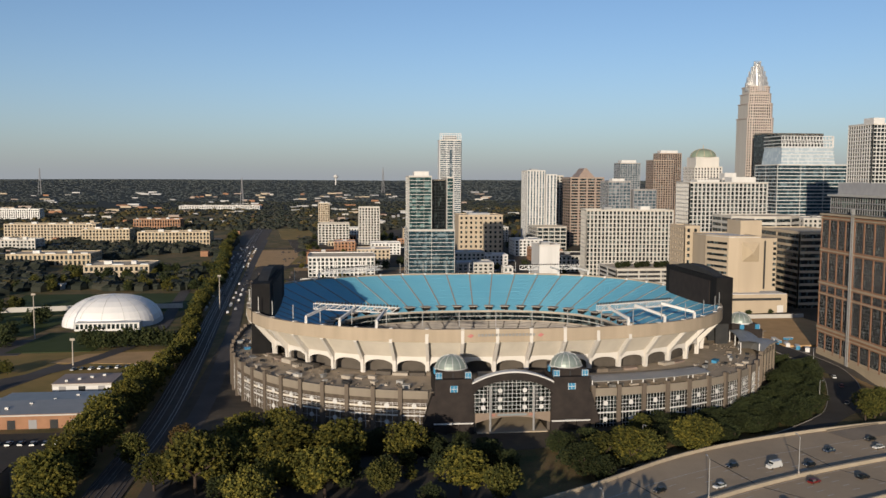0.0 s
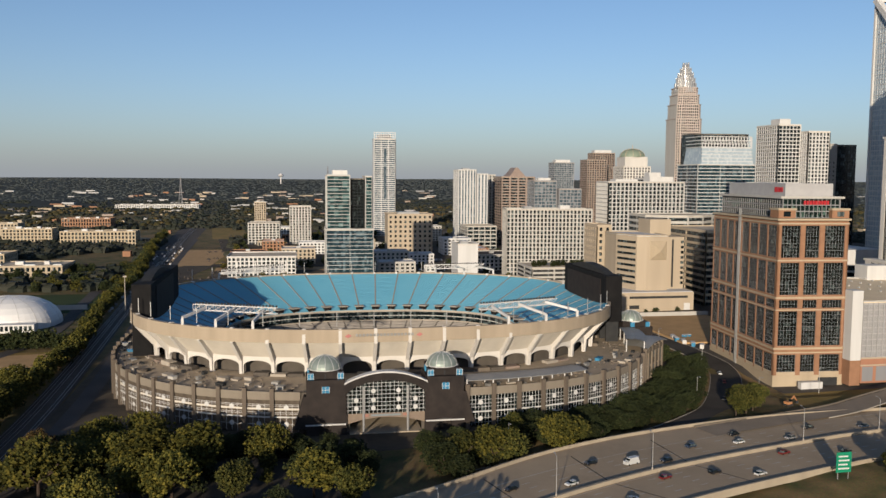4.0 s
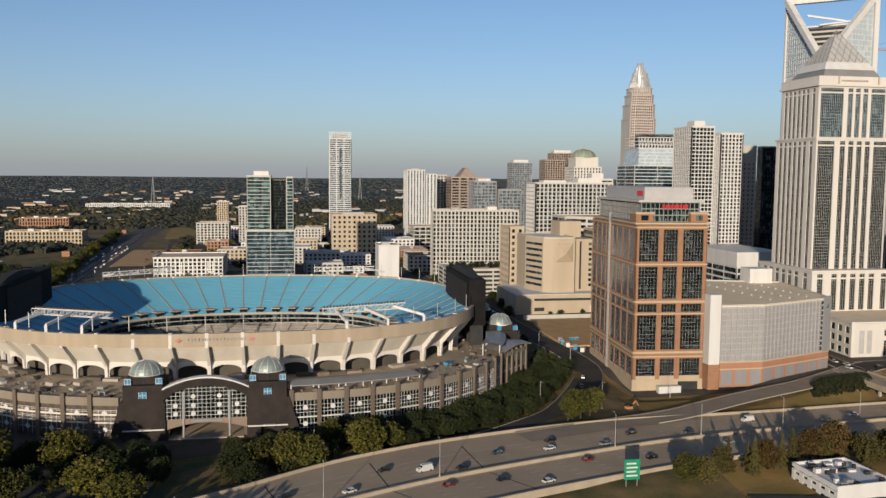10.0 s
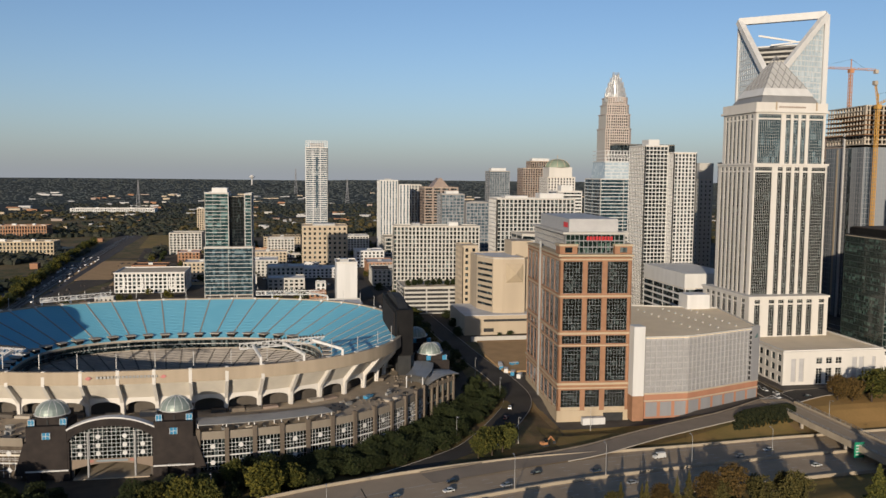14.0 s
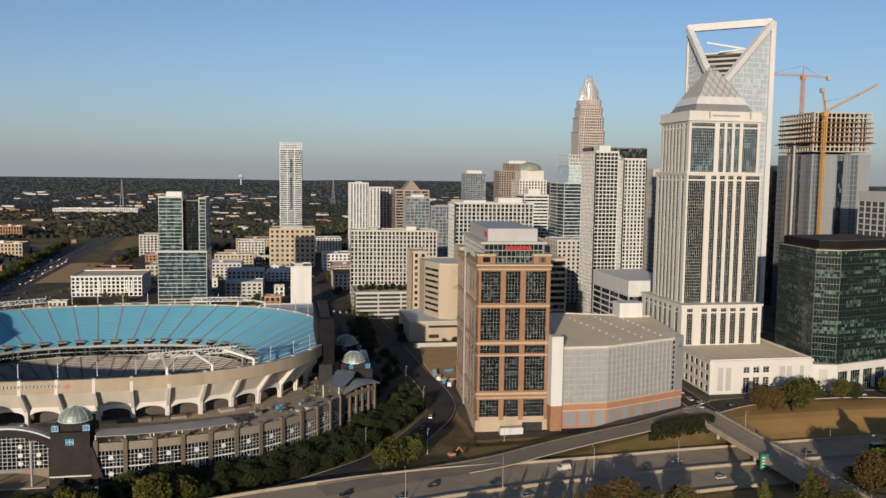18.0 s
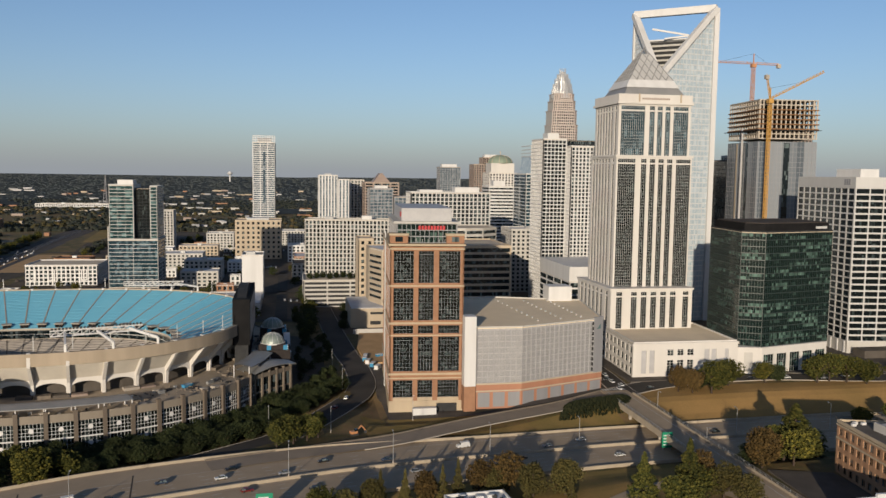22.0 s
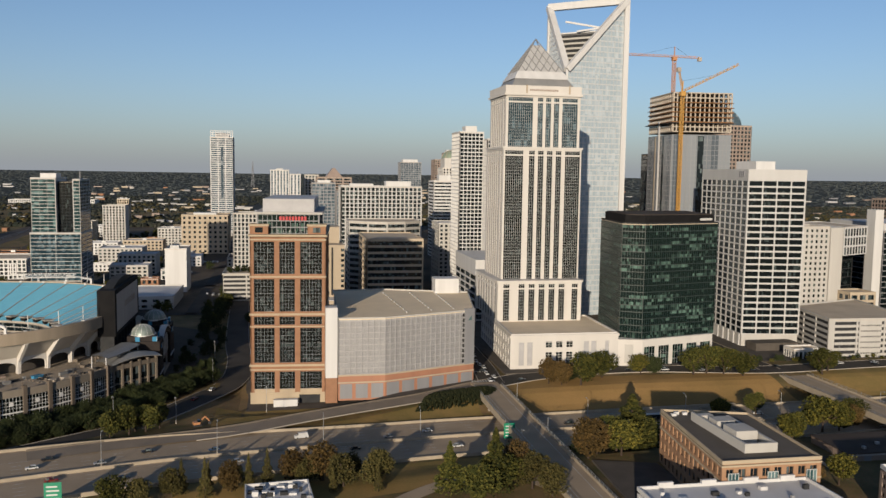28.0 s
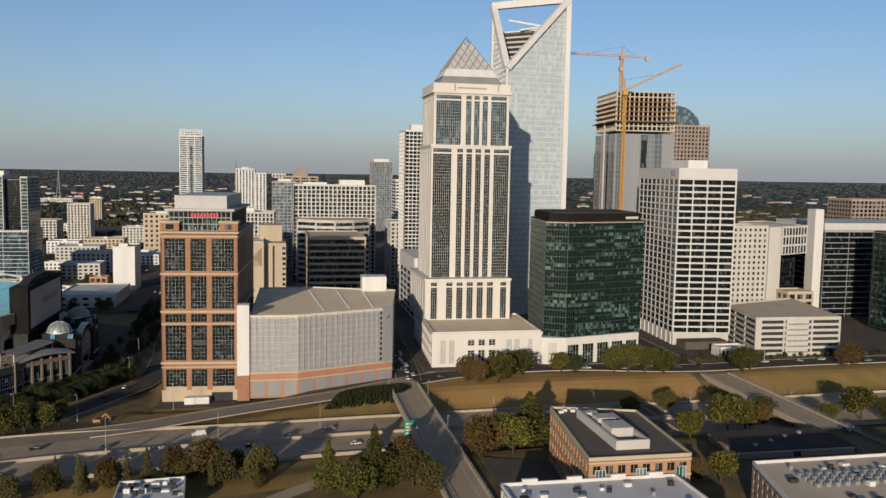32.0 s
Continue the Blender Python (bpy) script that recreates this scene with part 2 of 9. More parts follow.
def foliage(name, a, b, c):
    m = bpy.data.materials.new(name)
    m.use_nodes = True
    n, l = m.node_tree.nodes, m.node_tree.links
    p = n["Principled BSDF"]
    p.inputs["Roughness"].default_value = 0.75
    p.inputs["Specular IOR Level"].default_value = 0.1
    g = n.new("ShaderNodeNewGeometry")
    oi = n.new("ShaderNodeObjectInfo")
    r = n.new("ShaderNodeValToRGB")
    r.color_ramp.elements[0].color, r.color_ramp.elements[1].color = (*(v * 0.87 for v in a), 1), (*(v * 0.87 for v in c), 1)
    r.color_ramp.elements.new(0.5).color = (*(v * 0.87 for v in b), 1)
    l.new(g.outputs["Random Per Island"], r.inputs[0])
    h = n.new("ShaderNodeHueSaturation")
    mr = n.new("ShaderNodeMapRange")
    mr.inputs[3].default_value, mr.inputs[4].default_value = 0.75, 1.3
    l.new(oi.outputs["Random"], mr.inputs[0])
    l.new(mr.outputs[0], h.inputs["Value"])
    l.new(r.outputs[0], h.inputs["Color"])
    l.new(h.outputs[0], p.inputs["Base Color"])
    return m


M["leaf_dark"] = foliage("dark_green_leaves", (0.014, 0.020, 0.009), (0.026, 0.034, 0.013), (0.045, 0.050, 0.018))
M["leaf_green"] = foliage("green_leaves", (0.022, 0.027, 0.008), (0.050, 0.053, 0.013), (0.10, 0.09, 0.02))
M["leaf_yellow"] = foliage("yellow_green_leaves", (0.026, 0.030, 0.008), (0.068, 0.066, 0.014), (0.145, 0.122, 0.022))
M["leaf_rust"] = foliage("rust_leaves", (0.045, 0.032, 0.013), (0.075, 0.050, 0.018), (0.115, 0.072, 0.024))
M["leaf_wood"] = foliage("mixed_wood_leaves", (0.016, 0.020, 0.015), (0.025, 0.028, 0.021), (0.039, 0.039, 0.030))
# far leaves greyed: distance haze painted into their colour
M["leaf_hazed"] = foliage("haze_greyed_leaves", (0.042, 0.050, 0.048), (0.054, 0.061, 0.058), (0.068, 0.074, 0.068))
M["leaf_autumn"] = foliage("autumn_wood_leaves", (0.035, 0.032, 0.014), (0.055, 0.048, 0.020), (0.085, 0.062, 0.026))
M["leaf_olive"] = foliage("olive_brown_leaves", (0.040, 0.037, 0.013), (0.062, 0.055, 0.018), (0.095, 0.076, 0.024))
# brown concrete toned down to stand in for shade on pavilion and terrace
M["drab"] = mat("drab_concrete", (0.27, 0.225, 0.175), 0.85, (0.18, 0.15, 0.12), 0.25, bump=0.2, streak=True)
M["bark"] = mat("bark", (0.09, 0.065, 0.05), 0.95, (0.06, 0.045, 0.035), 1.0, bump=0.4)


# ---- building kit ----
class Mesh:
    """Gathers faces in world metres and links them as one object."""

    def __init__(self):
        self.v, self.f = [], []

    def add(self, pts, faces):
        k = len(self.v)
        self.v += [tuple(p) for p in pts]
        self.f += [tuple(k + i for i in f) for f in faces]

    def quad(self, a, b, c, d):
        self.add((a, b, c, d), ((0, 1, 2, 3),))

    def hexa(self, p):
        self.add(p, ((3, 2, 1, 0), (4, 5, 6, 7), (0, 1, 5, 4), (1, 2, 6, 5), (2, 3, 7, 6), (3, 0, 4, 7)))

    def box(self, x0, y0, z0, x1, y1, z1):
        self.hexa([(x0, y0, z0), (x1, y0, z0), (x1, y1, z0), (x0, y1, z0), (x0, y0, z1), (x1, y0, z1), (x1, y1, z1), (x0, y1, z1)])

    def fbox(self, fr, u0, n0, z0, u1, n1, z1):
        """A box on a face fr = (x, y, ux, uy): u along the wall, n outwards."""
        x, y, ux, uy = fr
        nx, ny = uy, -ux
        q = [(x + u * ux + n * nx, y + u * uy + n * ny) for u, n in ((u0, n1), (u1, n1), (u1, n0), (u0, n0))]
        self.hexa([(*p, z0) for p in q] + [(*p, z1) for p in q])

    def prism(self, pts, z0, z1, top=None):
        k = len(pts)
        up = top or pts
        self.add([(*p[:2], z0) for p in pts] + [(*p[:2], z1) for p in up],
                 [tuple(range(k - 1, -1, -1)), tuple(range(k, 2 * k))] + [(i, (i + 1) % k, k + (i + 1) % k, k + i) for i in range(k)])

    def cyl(self, x, y, z0, z1, r0, r1=None, seg=10):
        r1 = r0 if r1 is None else r1
        a = [2 * math.pi * i / seg for i in range(seg)]
        self.prism([(x + r0 * math.cos(t), y + r0 * math.sin(t)) for t in a], z0, z1, [(x + r1 * math.cos(t), y + r1 * math.sin(t)) for t in a])

    def bar(self, p, q, w, h=None):
        p, q = Vector(p), Vector(q)
        d = (q - p).normalized()
        s = d.cross(Vector((0, 0, 1)))
        s = Vector((1, 0, 0)) if s.length < 1e-4 else s.normalized()
        t = s.cross(d)
        s, t = s * w / 2, t * (h or w) / 2
        self.hexa([p - s - t, p + s - t, p + s + t, p - s + t, q - s - t, q + s - t, q + s + t, q - s + t])

    def loft(self, rings, closed=True):
        """Joins rings of points of equal number with quads."""
        k = len(rings[0])
        m = k if closed else k - 1
        self.add([p for r in rings for p in r], [(j * k + i, j * k + (i + 1) % k, (j + 1) * k + (i + 1) % k, (j + 1) * k + i) for j in range(len(rings) - 1) for i in range(m)])

    def data(self, name, material, origin=(0, 0, 0)):
        me = bpy.data.meshes.new(name)
        ox, oy, oz = origin
        me.from_pydata([(x - ox, y - oy, z - oz) for x, y, z in self.v], [], self.f)
        me.materials.append(material)
        return me

    def part(self, name, material, parent=None, label="", kind=""):
        if not self.f:
            return None
        at = parent["at"] if parent else (0, 0, 0)
        ob = new(name, self.data(name, material, at))
        ob.parent = parent
        ob["at"] = tuple(at)
        return tagged(ob, label, "", "", kind)


def thing(name, label, category, x, y, z, group="", kind=""):
    ob = new(name)
    ob.location = (x, y, z)
    ob["at"] = (x, y, z)
    ob.empty_display_size = 0.1
    return tagged(ob, label, category, group, kind)


def whole(mesh, name, material, label, category="", kind="", group=""):
    """One mesh that is a thing by itself."""
    xs, ys, zs = zip(*mesh.v)
    at = ((min(xs) + max(xs)) / 2, (min(ys) + max(ys)) / 2, min(zs))
    ob = new(name, mesh.data(name, material, at))
    ob.location = at
    ob["at"] = at
    return tagged(ob, label, category, group, kind)


def placed(name, data, parent, x, y, z, turn=0.0, label=""):
    ob = new(name, data)
    ax, ay, az = parent["at"]
    ob.parent = parent
    ob.location = (x - ax, y - ay, z - az)
    ob.rotation_euler = (0, 0, turn)
    return tagged(ob, label)


def rect(x0, y0, x1, y1, turn=0.0):
    """Corners of a plan, from the front left one round; turned about that corner."""
    c, s = math.cos(radians(turn)), math.sin(radians(turn))
    return [(x0 + dx * c - dy * s, y0 + dx * s + dy * c) for dx, dy in ((0, 0), (x1 - x0, 0), (x1 - x0, y1 - y0), (0, y1 - y0))]


def inset(pts, d):
    """The plan moved in by d (convex plans)."""
    out = []
    k = len(pts)
    for i in range(k):
        a, b, c = Vector(pts[i - 1][:2]), Vector(pts[i][:2]), Vector(pts[(i + 1) % k][:2])
        u, w = (b - a).normalized(), (c - b).normalized()
        n1, n2 = Vector((-u.y, u.x)), Vector((-w.y, w.x))
        n = (n1 + n2)
        n = n / max(0.2, n.length_squared / 2)
        out.append(tuple(b + n * d))
    return out


def face_of(pts, i):
    a, b = Vector(pts[i][:2]), Vector(pts[(i + 1) % len(pts)][:2])
    d = b - a
    u = d.normalized()
    return (a.x, a.y, u.x, u.y), d.length


PANES = [0]
FOOT = []          # plans of the buildings that stand


def windows(parent, pts, faces, z0, z1, floors, bay, pier, sill, frame_m, glass_m, depth=0.35, each=True, name="window", ends=0.6, cap=100, frame_name="facade_frame", mull=0, mull_m=None):
    """Piers and bands proud of the core on the faces named, with a pane of its own in every opening; past the cap panes are joined."""
    fr_mesh, rest, mul = Mesh(), Mesh(), Mesh()
    store, made = {}, 0
    fh = (z1 - z0) / floors
    for i in faces:
        fr, ln = face_of(pts, i)
        inner = ln - 2 * ends
        nb = max(1, round(inner / bay))
        bw = inner / nb
        ang = math.atan2(fr[3], fr[2])
        for b in range(nb + 1):
            w = pier / 2
            u = ends + b * bw
            lo, hi = (0.0 if b == 0 else u - w), (ln if b == nb else u + w)
            fr_mesh.fbox(fr, lo, -depth, z0, hi, 0.0, z1)
        for f in range(floors + 1):
            zz = z0 + f * fh
            lo, hi = max(z0, zz - sill / 2), min(z1, zz + sill / 2)
            if hi - lo > 0.01:
                fr_mesh.fbox(fr, 0.03, -depth, lo, ln - 0.03, -0.06, hi)
        for f in range(floors):
            for b in range(nb):
                u = ends + (b + 0.5) * bw
                w, h = bw - pier, fh - sill
                zc = z0 + (f + 0.5) * fh
                for k in range(1, mull):
                    uu = u - w / 2 + w * k / mull
                    mul.fbox(fr, uu - 0.07, -depth + 0.05, zc - h / 2, uu + 0.07, -depth + 0.17, zc + h / 2)
                if each and made < cap:
                    key = (round(w, 2), round(h, 2))
                    if key not in store:
                        p = Mesh()
                        p.box(-w / 2, -0.05, -h / 2, w / 2, 0.05, h / 2)
                        store[key] = p.data(name, glass_m)
                    x = fr[0] + u * fr[2] + fr[3] * (-depth + 0.05)
                    y = fr[1] + u * fr[3] - fr[2] * (-depth + 0.05)
                    placed(name, store[key], parent, x, y, zc, ang)
                    made += 1
                    PANES[0] += 1
                else:
                    rest.fbox(fr, u - w / 2, -depth - 0.05, zc - h / 2, u + w / 2, -depth + 0.1, zc + h / 2)
    fr_ob = fr_mesh.part(frame_name, frame_m, parent)
    mul.part("mullion", mull_m or frame_m, fr_ob or parent, kind="stuff")
    rest.part(name, glass_m, parent, kind="stuff")


def parapet(parent, pts, z, h, t, m, name="parapet"):
    p = Mesh()
    ins = inset(pts, t)
    k = len(pts)
    for i in range(k):
        a, b, c, d = pts[i], pts[(i + 1) % k], ins[(i + 1) % k], ins[i]
        p.hexa([(*q[:2], z) for q in (a, b, c, d)] + [(*q[:2], z + h) for q in (a, b, c, d)])
    return p.part(name, m, parent)


def tower(name, label, pts, z0, z1, floors, bay, pier, sill, wall_m, glass_m, faces=(0, 3), roof_m=None, category="building", depth=0.35, each=True, top=1.0, cap=60, ends=0.6, base=0.0, mull=0, units=()):
    """A building: core, windowed faces, flat roof with a parapet and plant on it."""
    cx, cy = sum(p[0] for p in pts) / len(pts), sum(p[1] for p in pts) / len(pts)
    FOOT.append((min(p[0] for p in pts), min(p[1] for p in pts), max(p[0] for p in pts), max(p[1] for p in pts)))
    cap = int(cap * (0.2 if cy > 950 else 0.6))
    t = thing(name, label, category, cx, cy, z0, {"low_building": "low city buildings", "office_block": "office blocks", "apartment_tower": "apartment towers", "apartment_block": "apartment blocks"}.get(name, ""))
    core = Mesh()
    core.prism(inset(pts, depth), z0, z1)
    core.part("wall", wall_m, t)
    if base:
        b = Mesh()
        b.prism(pts, z0, z0 + base)
        b.part("base_wall", wall_m, t)
    windows(t, pts, faces, z0 + base, z1 - 0.01, floors, bay, pier, sill, wall_m, glass_m, depth, each, ends=ends, cap=cap, mull=mull)
    r = Mesh()
    r.prism(inset(pts, 0.02), z1, z1 + 0.3)
    roof_ob = r.part("roof", roof_m or M["roof"], t)
    if top:
        parapet(t, pts, z1 + 0.3, top, 0.5, wall_m)
    for ux, uy, w, d, h in units:
        u = Mesh()
        u.box(ux - w / 2, uy - d / 2, z1 + 0.3, ux + w / 2, uy + d / 2, z1 + 0.3 + h)
        u.part("rooftop_unit", M["white"] if h > 3 else M["metal"], roof_ob)
    return t


# ---- ground, roads ----
def lerp_table(table, x):
    return float(np.interp(x, [p[0] for p in table], [p[1] for p in table]))


NORTH = [(-300, 40), (-60, 172), (20, 222), (74, 252), (127, 284), (204, 310), (290, 325), (390, 341), (510, 347), (650, 350), (2000, 420)]
MEDIAN = [(-300, 0), (-60, 135), (20, 185), (74, 218), (127, 247), (199, 274), (287, 299), (387, 317), (510, 322), (650, 325), (2000, 395)]
FREEWAY_Z = [(-300, 1.0), (150, 1.0), (240, -0.5), (330, -4.0), (390, -5.5), (2000, -6.0)]


def smooth(a, b, x):
    t = min(1.0, max(0.0, (x - a) / (b - a)))
    return t * t * (3 - 2 * t)


def ground_z(x, y):
    base = -3.2 + 4.2 * smooth(260, 480, x)
    far = math.hypot(x, y)
    base += 87 * smooth(2000, 5150, far) ** 1.15 + 4 * noise.noise(Vector((x * 0.0012, y * 0.0012, 0.3))) * smooth(900, 2500, far)
    if 130 < x < 1500:
        yn, ym = lerp_table(NORTH, x), lerp_table(MEDIAN, x)
        ys = ym - 25
        k = smooth(150, 230, x) * smooth(1500, 1200, x)
        inside = smooth(yn + 32, yn + 3, y) * smooth(ys - 26, ys - 3, y)
        base = base * (1 - inside * k) + (lerp_table(FREEWAY_Z, x) - 0.35) * inside * k
    base -= 3.4 * smooth(250, 270, x) * smooth(345, 322, x) * smooth(352, 362, y) * smooth(425, 395, y)
    return base


def steps(pairs):
    out = []
    for a, b, s in pairs:
        out += list(np.arange(a, b, s))
    return [float(v) for v in out] + [float(pairs[-1][1])]


gx = steps([(-5200, -1600, 300), (-1600, -300, 60), (-300, 130, 20), (130, 700, 8), (700, 1300, 50), (1300, 5200, 300)])
gy = steps([(-5200, -600, 500), (-600, 120, 60), (120, 420, 5), (420, 700, 20), (700, 2000, 80), (2000, 5200, 160)])
g = Mesh()
g.v = [(x, y, ground_z(x, y)) for y in gy for x in gx]
kx = len(gx)
g.f = [(j * kx + i, j * kx + i + 1, (j + 1) * kx + i + 1, (j + 1) * kx + i) for j in range(len(gy) - 1) for i in range(kx - 1)]


def ground_material():
    m = bpy.data.materials.new("dry_grass_and_earth")
    m.use_nodes = True
    n, l = m.node_tree.nodes, m.node_tree.links
    p = n["Principled BSDF"]
    p.inputs["Roughness"].default_value = 0.95
    p.inputs["Specular IOR Level"].default_value = 0.15
    tc = n.new("ShaderNodeTexCoord")
    big, mid, fine = (n.new("ShaderNodeTexNoise") for _ in range(3))
    for q, s in ((big, 0.012), (mid, 0.09), (fine, 1.2)):
        q.inputs["Scale"].default_value, q.inputs["Detail"].default_value = s, 4
        l.new(tc.outputs["Object"], q.inputs["Vector"])
    r = n.new("ShaderNodeValToRGB")
    e = r.color_ramp.elements
    e[0].position, e[0].color = 0.36, (0.055, 0.06, 0.02, 1)
    e[1].position, e[1].color = 0.66, (0.20, 0.125, 0.05, 1)
    e.new(0.5).color = (0.125, 0.09, 0.032, 1)
    a = n.new("ShaderNodeMath")
    a.operation = "MULTIPLY_ADD"
    a.inputs[1].default_value = 0.5
    l.new(mid.outputs[0], a.inputs[0])
    h = n.new("ShaderNodeMath")
    h.operation = "MULTIPLY"
    h.inputs[1].default_value = 0.5
    l.new(big.outputs[0], h.inputs[0])
    l.new(h.outputs[0], a.inputs[2])
    l.new(a.outputs[0], r.inputs[0])
    mx = n.new("ShaderNodeMix")
    mx.data_type, mx.blend_type = "RGBA", "MULTIPLY"
    mx.inputs["Factor"].default_value = 0.6
    l.new(r.outputs[0], mx.inputs["A"])
    l.new(fine.outputs["Color"], mx.inputs["B"])
    sc = n.new("ShaderNodeHueSaturation")
    sc.inputs["Value"].default_value = 1.45
    sc.inputs["Saturation"].default_value = 0.9
    l.new(mx.outputs["Result"], sc.inputs["Color"])
    l.new(sc.outputs[0], p.inputs["Base Color"])
    b = n.new("ShaderNodeBump")
    b.inputs["Strength"].default_value, b.inputs["Distance"].default_value = 0.5, 0.3
    l.new(fine.outputs[0], b.inputs["Height"])
    l.new(b.outputs[0], p.inputs["Normal"])
    return m


M["ground"] = ground_material()
ground = new("ground", g.data("ground", M["ground"]))
tagged(ground, "dry autumn grass and bare earth ground reaching the horizon", "ground", kind="structure")


def curve_pts(pts, step=6.0):
    """A smooth line through the plan points (Catmull-Rom)."""
    q = [Vector(p) for p in pts]
    q = [2 * q[0] - q[1]] + q + [2 * q[-1] - q[-2]]
    out = []
    for i in range(1, len(q) - 2):
        a, b, c, d = q[i - 1], q[i], q[i + 1], q[i + 2]
        k = max(2, int((c - b).length / step))
        for j in range(k):
            t = j / k
            out.append(0.5 * ((2 * b) + (c - a) * t + (2 * a - 5 * b + 4 * c - d) * t * t + (3 * b - a - 3 * c + d) * t ** 3))
    return out + [q[-2]]


def ribbon(pts, w0, w1, zf, lift=0.0, thick=0.0):
    """A strip between the offsets w0 and w1 (left is positive) along the plan line."""
    m = Mesh()
    rows = []
    for i, p in enumerate(pts):
        d = (pts[min(i + 1, len(pts) - 1)] - pts[max(i - 1, 0)]).normalized()
        nrm = Vector((-d.y, d.x))
        a, b = p + nrm * w0, p + nrm * w1
        z = zf(p.x, p.y) + lift
        rows.append([(a.x, a.y, z), (b.x, b.y, z)] if not thick else [(a.x, a.y, z), (b.x, b.y, z), (b.x, b.y, z + thick), (a.x, a.y, z + thick)])
    m.loft(rows, closed=bool(thick))
    if thick:
        k = len(m.v)
        m.f += [(0, 1, 2, 3), (k - 1, k - 2, k - 3, k - 4)]
    else:
        m.f = [f[::-1] for f in m.f]
    return m


def flat(z):
    return lambda x, y: z


def local(x, y):
    return ground_z(x, y)


def hwy(x, y):
    return lerp_table(FREEWAY_Z, x)


def road(name, pts, width, material, zf, lift=0.25, label="", kerb=True):
    c = curve_pts(pts)
    ob = whole(ribbon(c, width / 2, -width / 2, zf, lift), name, material, label, "road", "structure")
    if kerb:
        for s in (1, -1):
            whole(ribbon(c, s * (width / 2 + 0.3), s * (width / 2), zf, lift - 0.3, 0.45), "kerb", M["concrete"], "pale concrete kerb along the street", "kerb", "structure")
    return c


# the freeway: two carriageways, median wall, side walls, lane lines
xs = steps([(-60, 1500, 6)])
north_line = curve_pts([(x, y) for x, y in NORTH if -70 < x < 2100], 6)
median_line = curve_pts([(x, y) for x, y in MEDIAN if -70 < x < 2100], 6)


def span(a, b, zf, lift):
    """The surface between two plan lines of like length."""
    k = min(len(a), len(b))
    m = Mesh()
    ia, ib = np.linspace(0, len(a) - 1, k), np.linspace(0, len(b) - 1, k)
    rows = []
    for u, v in zip(ia, ib):
        p, q = a[int(u)], b[int(v)]
        rows.append([(p.x, p.y, zf(p.x, p.y) + lift), (q.x, q.y, zf(q.x, q.y) + lift)])
    m.loft(rows, closed=False)
    return m


def shifted(pts, d):
    out = []
    for i, p in enumerate(pts):
        t = (pts[min(i + 1, len(pts) - 1)] - pts[max(i - 1, 0)]).normalized()
        out.append(p + Vector((-t.y, t.x)) * d)
    return out


whole(span(north_line, median_line, hwy, 0.02), "highway_carriageway", M["highway"], "pale worn concrete highway carriageway with dark joints", "road", "structure")
south_line = shifted(median_line, -24)
whole(span(median_line, south_line, hwy, 0.02), "highway_carriageway", M["highway"], "pale worn concrete highway carriageway beside the median wall", "road", "structure")
whole(ribbon(north_line, 0.6, 0.0, hwy, -1.5, 2.7), "barrier_wall", M["barrier"], "tan concrete barrier wall along the highway", "barrier", "structure")
whole(ribbon(median_line, 0.5, -0.5, hwy, -0.3, 1.6), "median_barrier", M["barrier"], "tan concrete median barrier of the highway", "barrier", "structure")
whole(ribbon(south_line, 0.0, -0.6, hwy, -1.5, 2.6), "barrier_wall", M["barrier"], "tan concrete barrier wall on the far verge", "barrier", "structure")
lines = Mesh()
for off in (4.2, 8.0, 11.8, 15.6, -4.2, -8.0, -11.8, -15.6):
    l = shifted(median_line, off)
    for i in range(0, len(l) - 1, 2):
        a, b = l[i], l[i].lerp(l[i + 1], 0.55)
        d = (b - a).normalized()
        nn = Vector((-d.y, d.x)) * 0.12
        lines.quad(*[(p.x, p.y, hwy(p.x, p.y) + 0.05) for p in (a - nn, b - nn, b + nn, a + nn)])
for off in (1.4, -1.4, 20.0, -22.5):
    l = shifted(median_line, off)
    for a, b in zip(l, l[1:]):
        d = (b - a).normalized()
        nn = Vector((-d.y, d.x)) * 0.1
        lines.quad(*[(p.x, p.y, hwy(p.x, p.y) + 0.05) for p in (a - nn, b - nn, b + nn, a + nn)])
whole(lines, "lane_lines", M["line"], "worn white lane lines painted on the highway", "lane marking", "stuff")
joints = Mesh()
for i in range(6, 44, 6):
    p = median_line[i]
    d = (median_line[i + 1] - median_line[i - 1]).normalized()
    nn = Vector((-d.y, d.x))
    sk = d * 6
    for s0, s1 in ((1, 27), (-1, -23)):
        a, b = p + nn * s0, p + nn * s1 + sk
        joints.quad(*[(q.x, q.y, hwy(q.x, q.y) + 0.055) for q in (a - d * 0.25, b - d * 0.25, b + d * 0.25, a + d * 0.25)])
whole(joints, "expansion_joints", M["street"], "dark tar filled expansion joints across the highway deck", "road joint", "stuff")

def ramp_z(x, y):
    return 0.3 - 1.1 * smooth(200, 290, x) + 1.1 * smooth(350, 395, x)


ramp_line = road("ramp_road", [(190, 298), (242, 314), (268, 323.5), (289, 334.5), (314, 346.5), (355, 364), (380, 376.5), (398, 386)], 11.4, mat("ramp_concrete", (0.40, 0.325, 0.245), 0.9, (0.30, 0.245, 0.185), 0.07, bump=0.15, fine=1.2), ramp_z, 0.2, "grey-brown worn concrete exit ramp rising beside the highway", kerb=False)
ramp_free = [p for p in ramp_line if p.x > 246]
whole(ribbon(ramp_free, -6.3, -6.0, ramp_z, -0.1, 0.45), "kerb", M["concrete"], "pale concrete kerb along the exit ramp", "kerb", "structure")
whole(ribbon(ramp_line, 6.95, 6.6, ramp_z, -0.3, 1.0), "barrier_wall", M["drab"], "pale low concrete parapet along the exit ramp", "barrier", "structure")
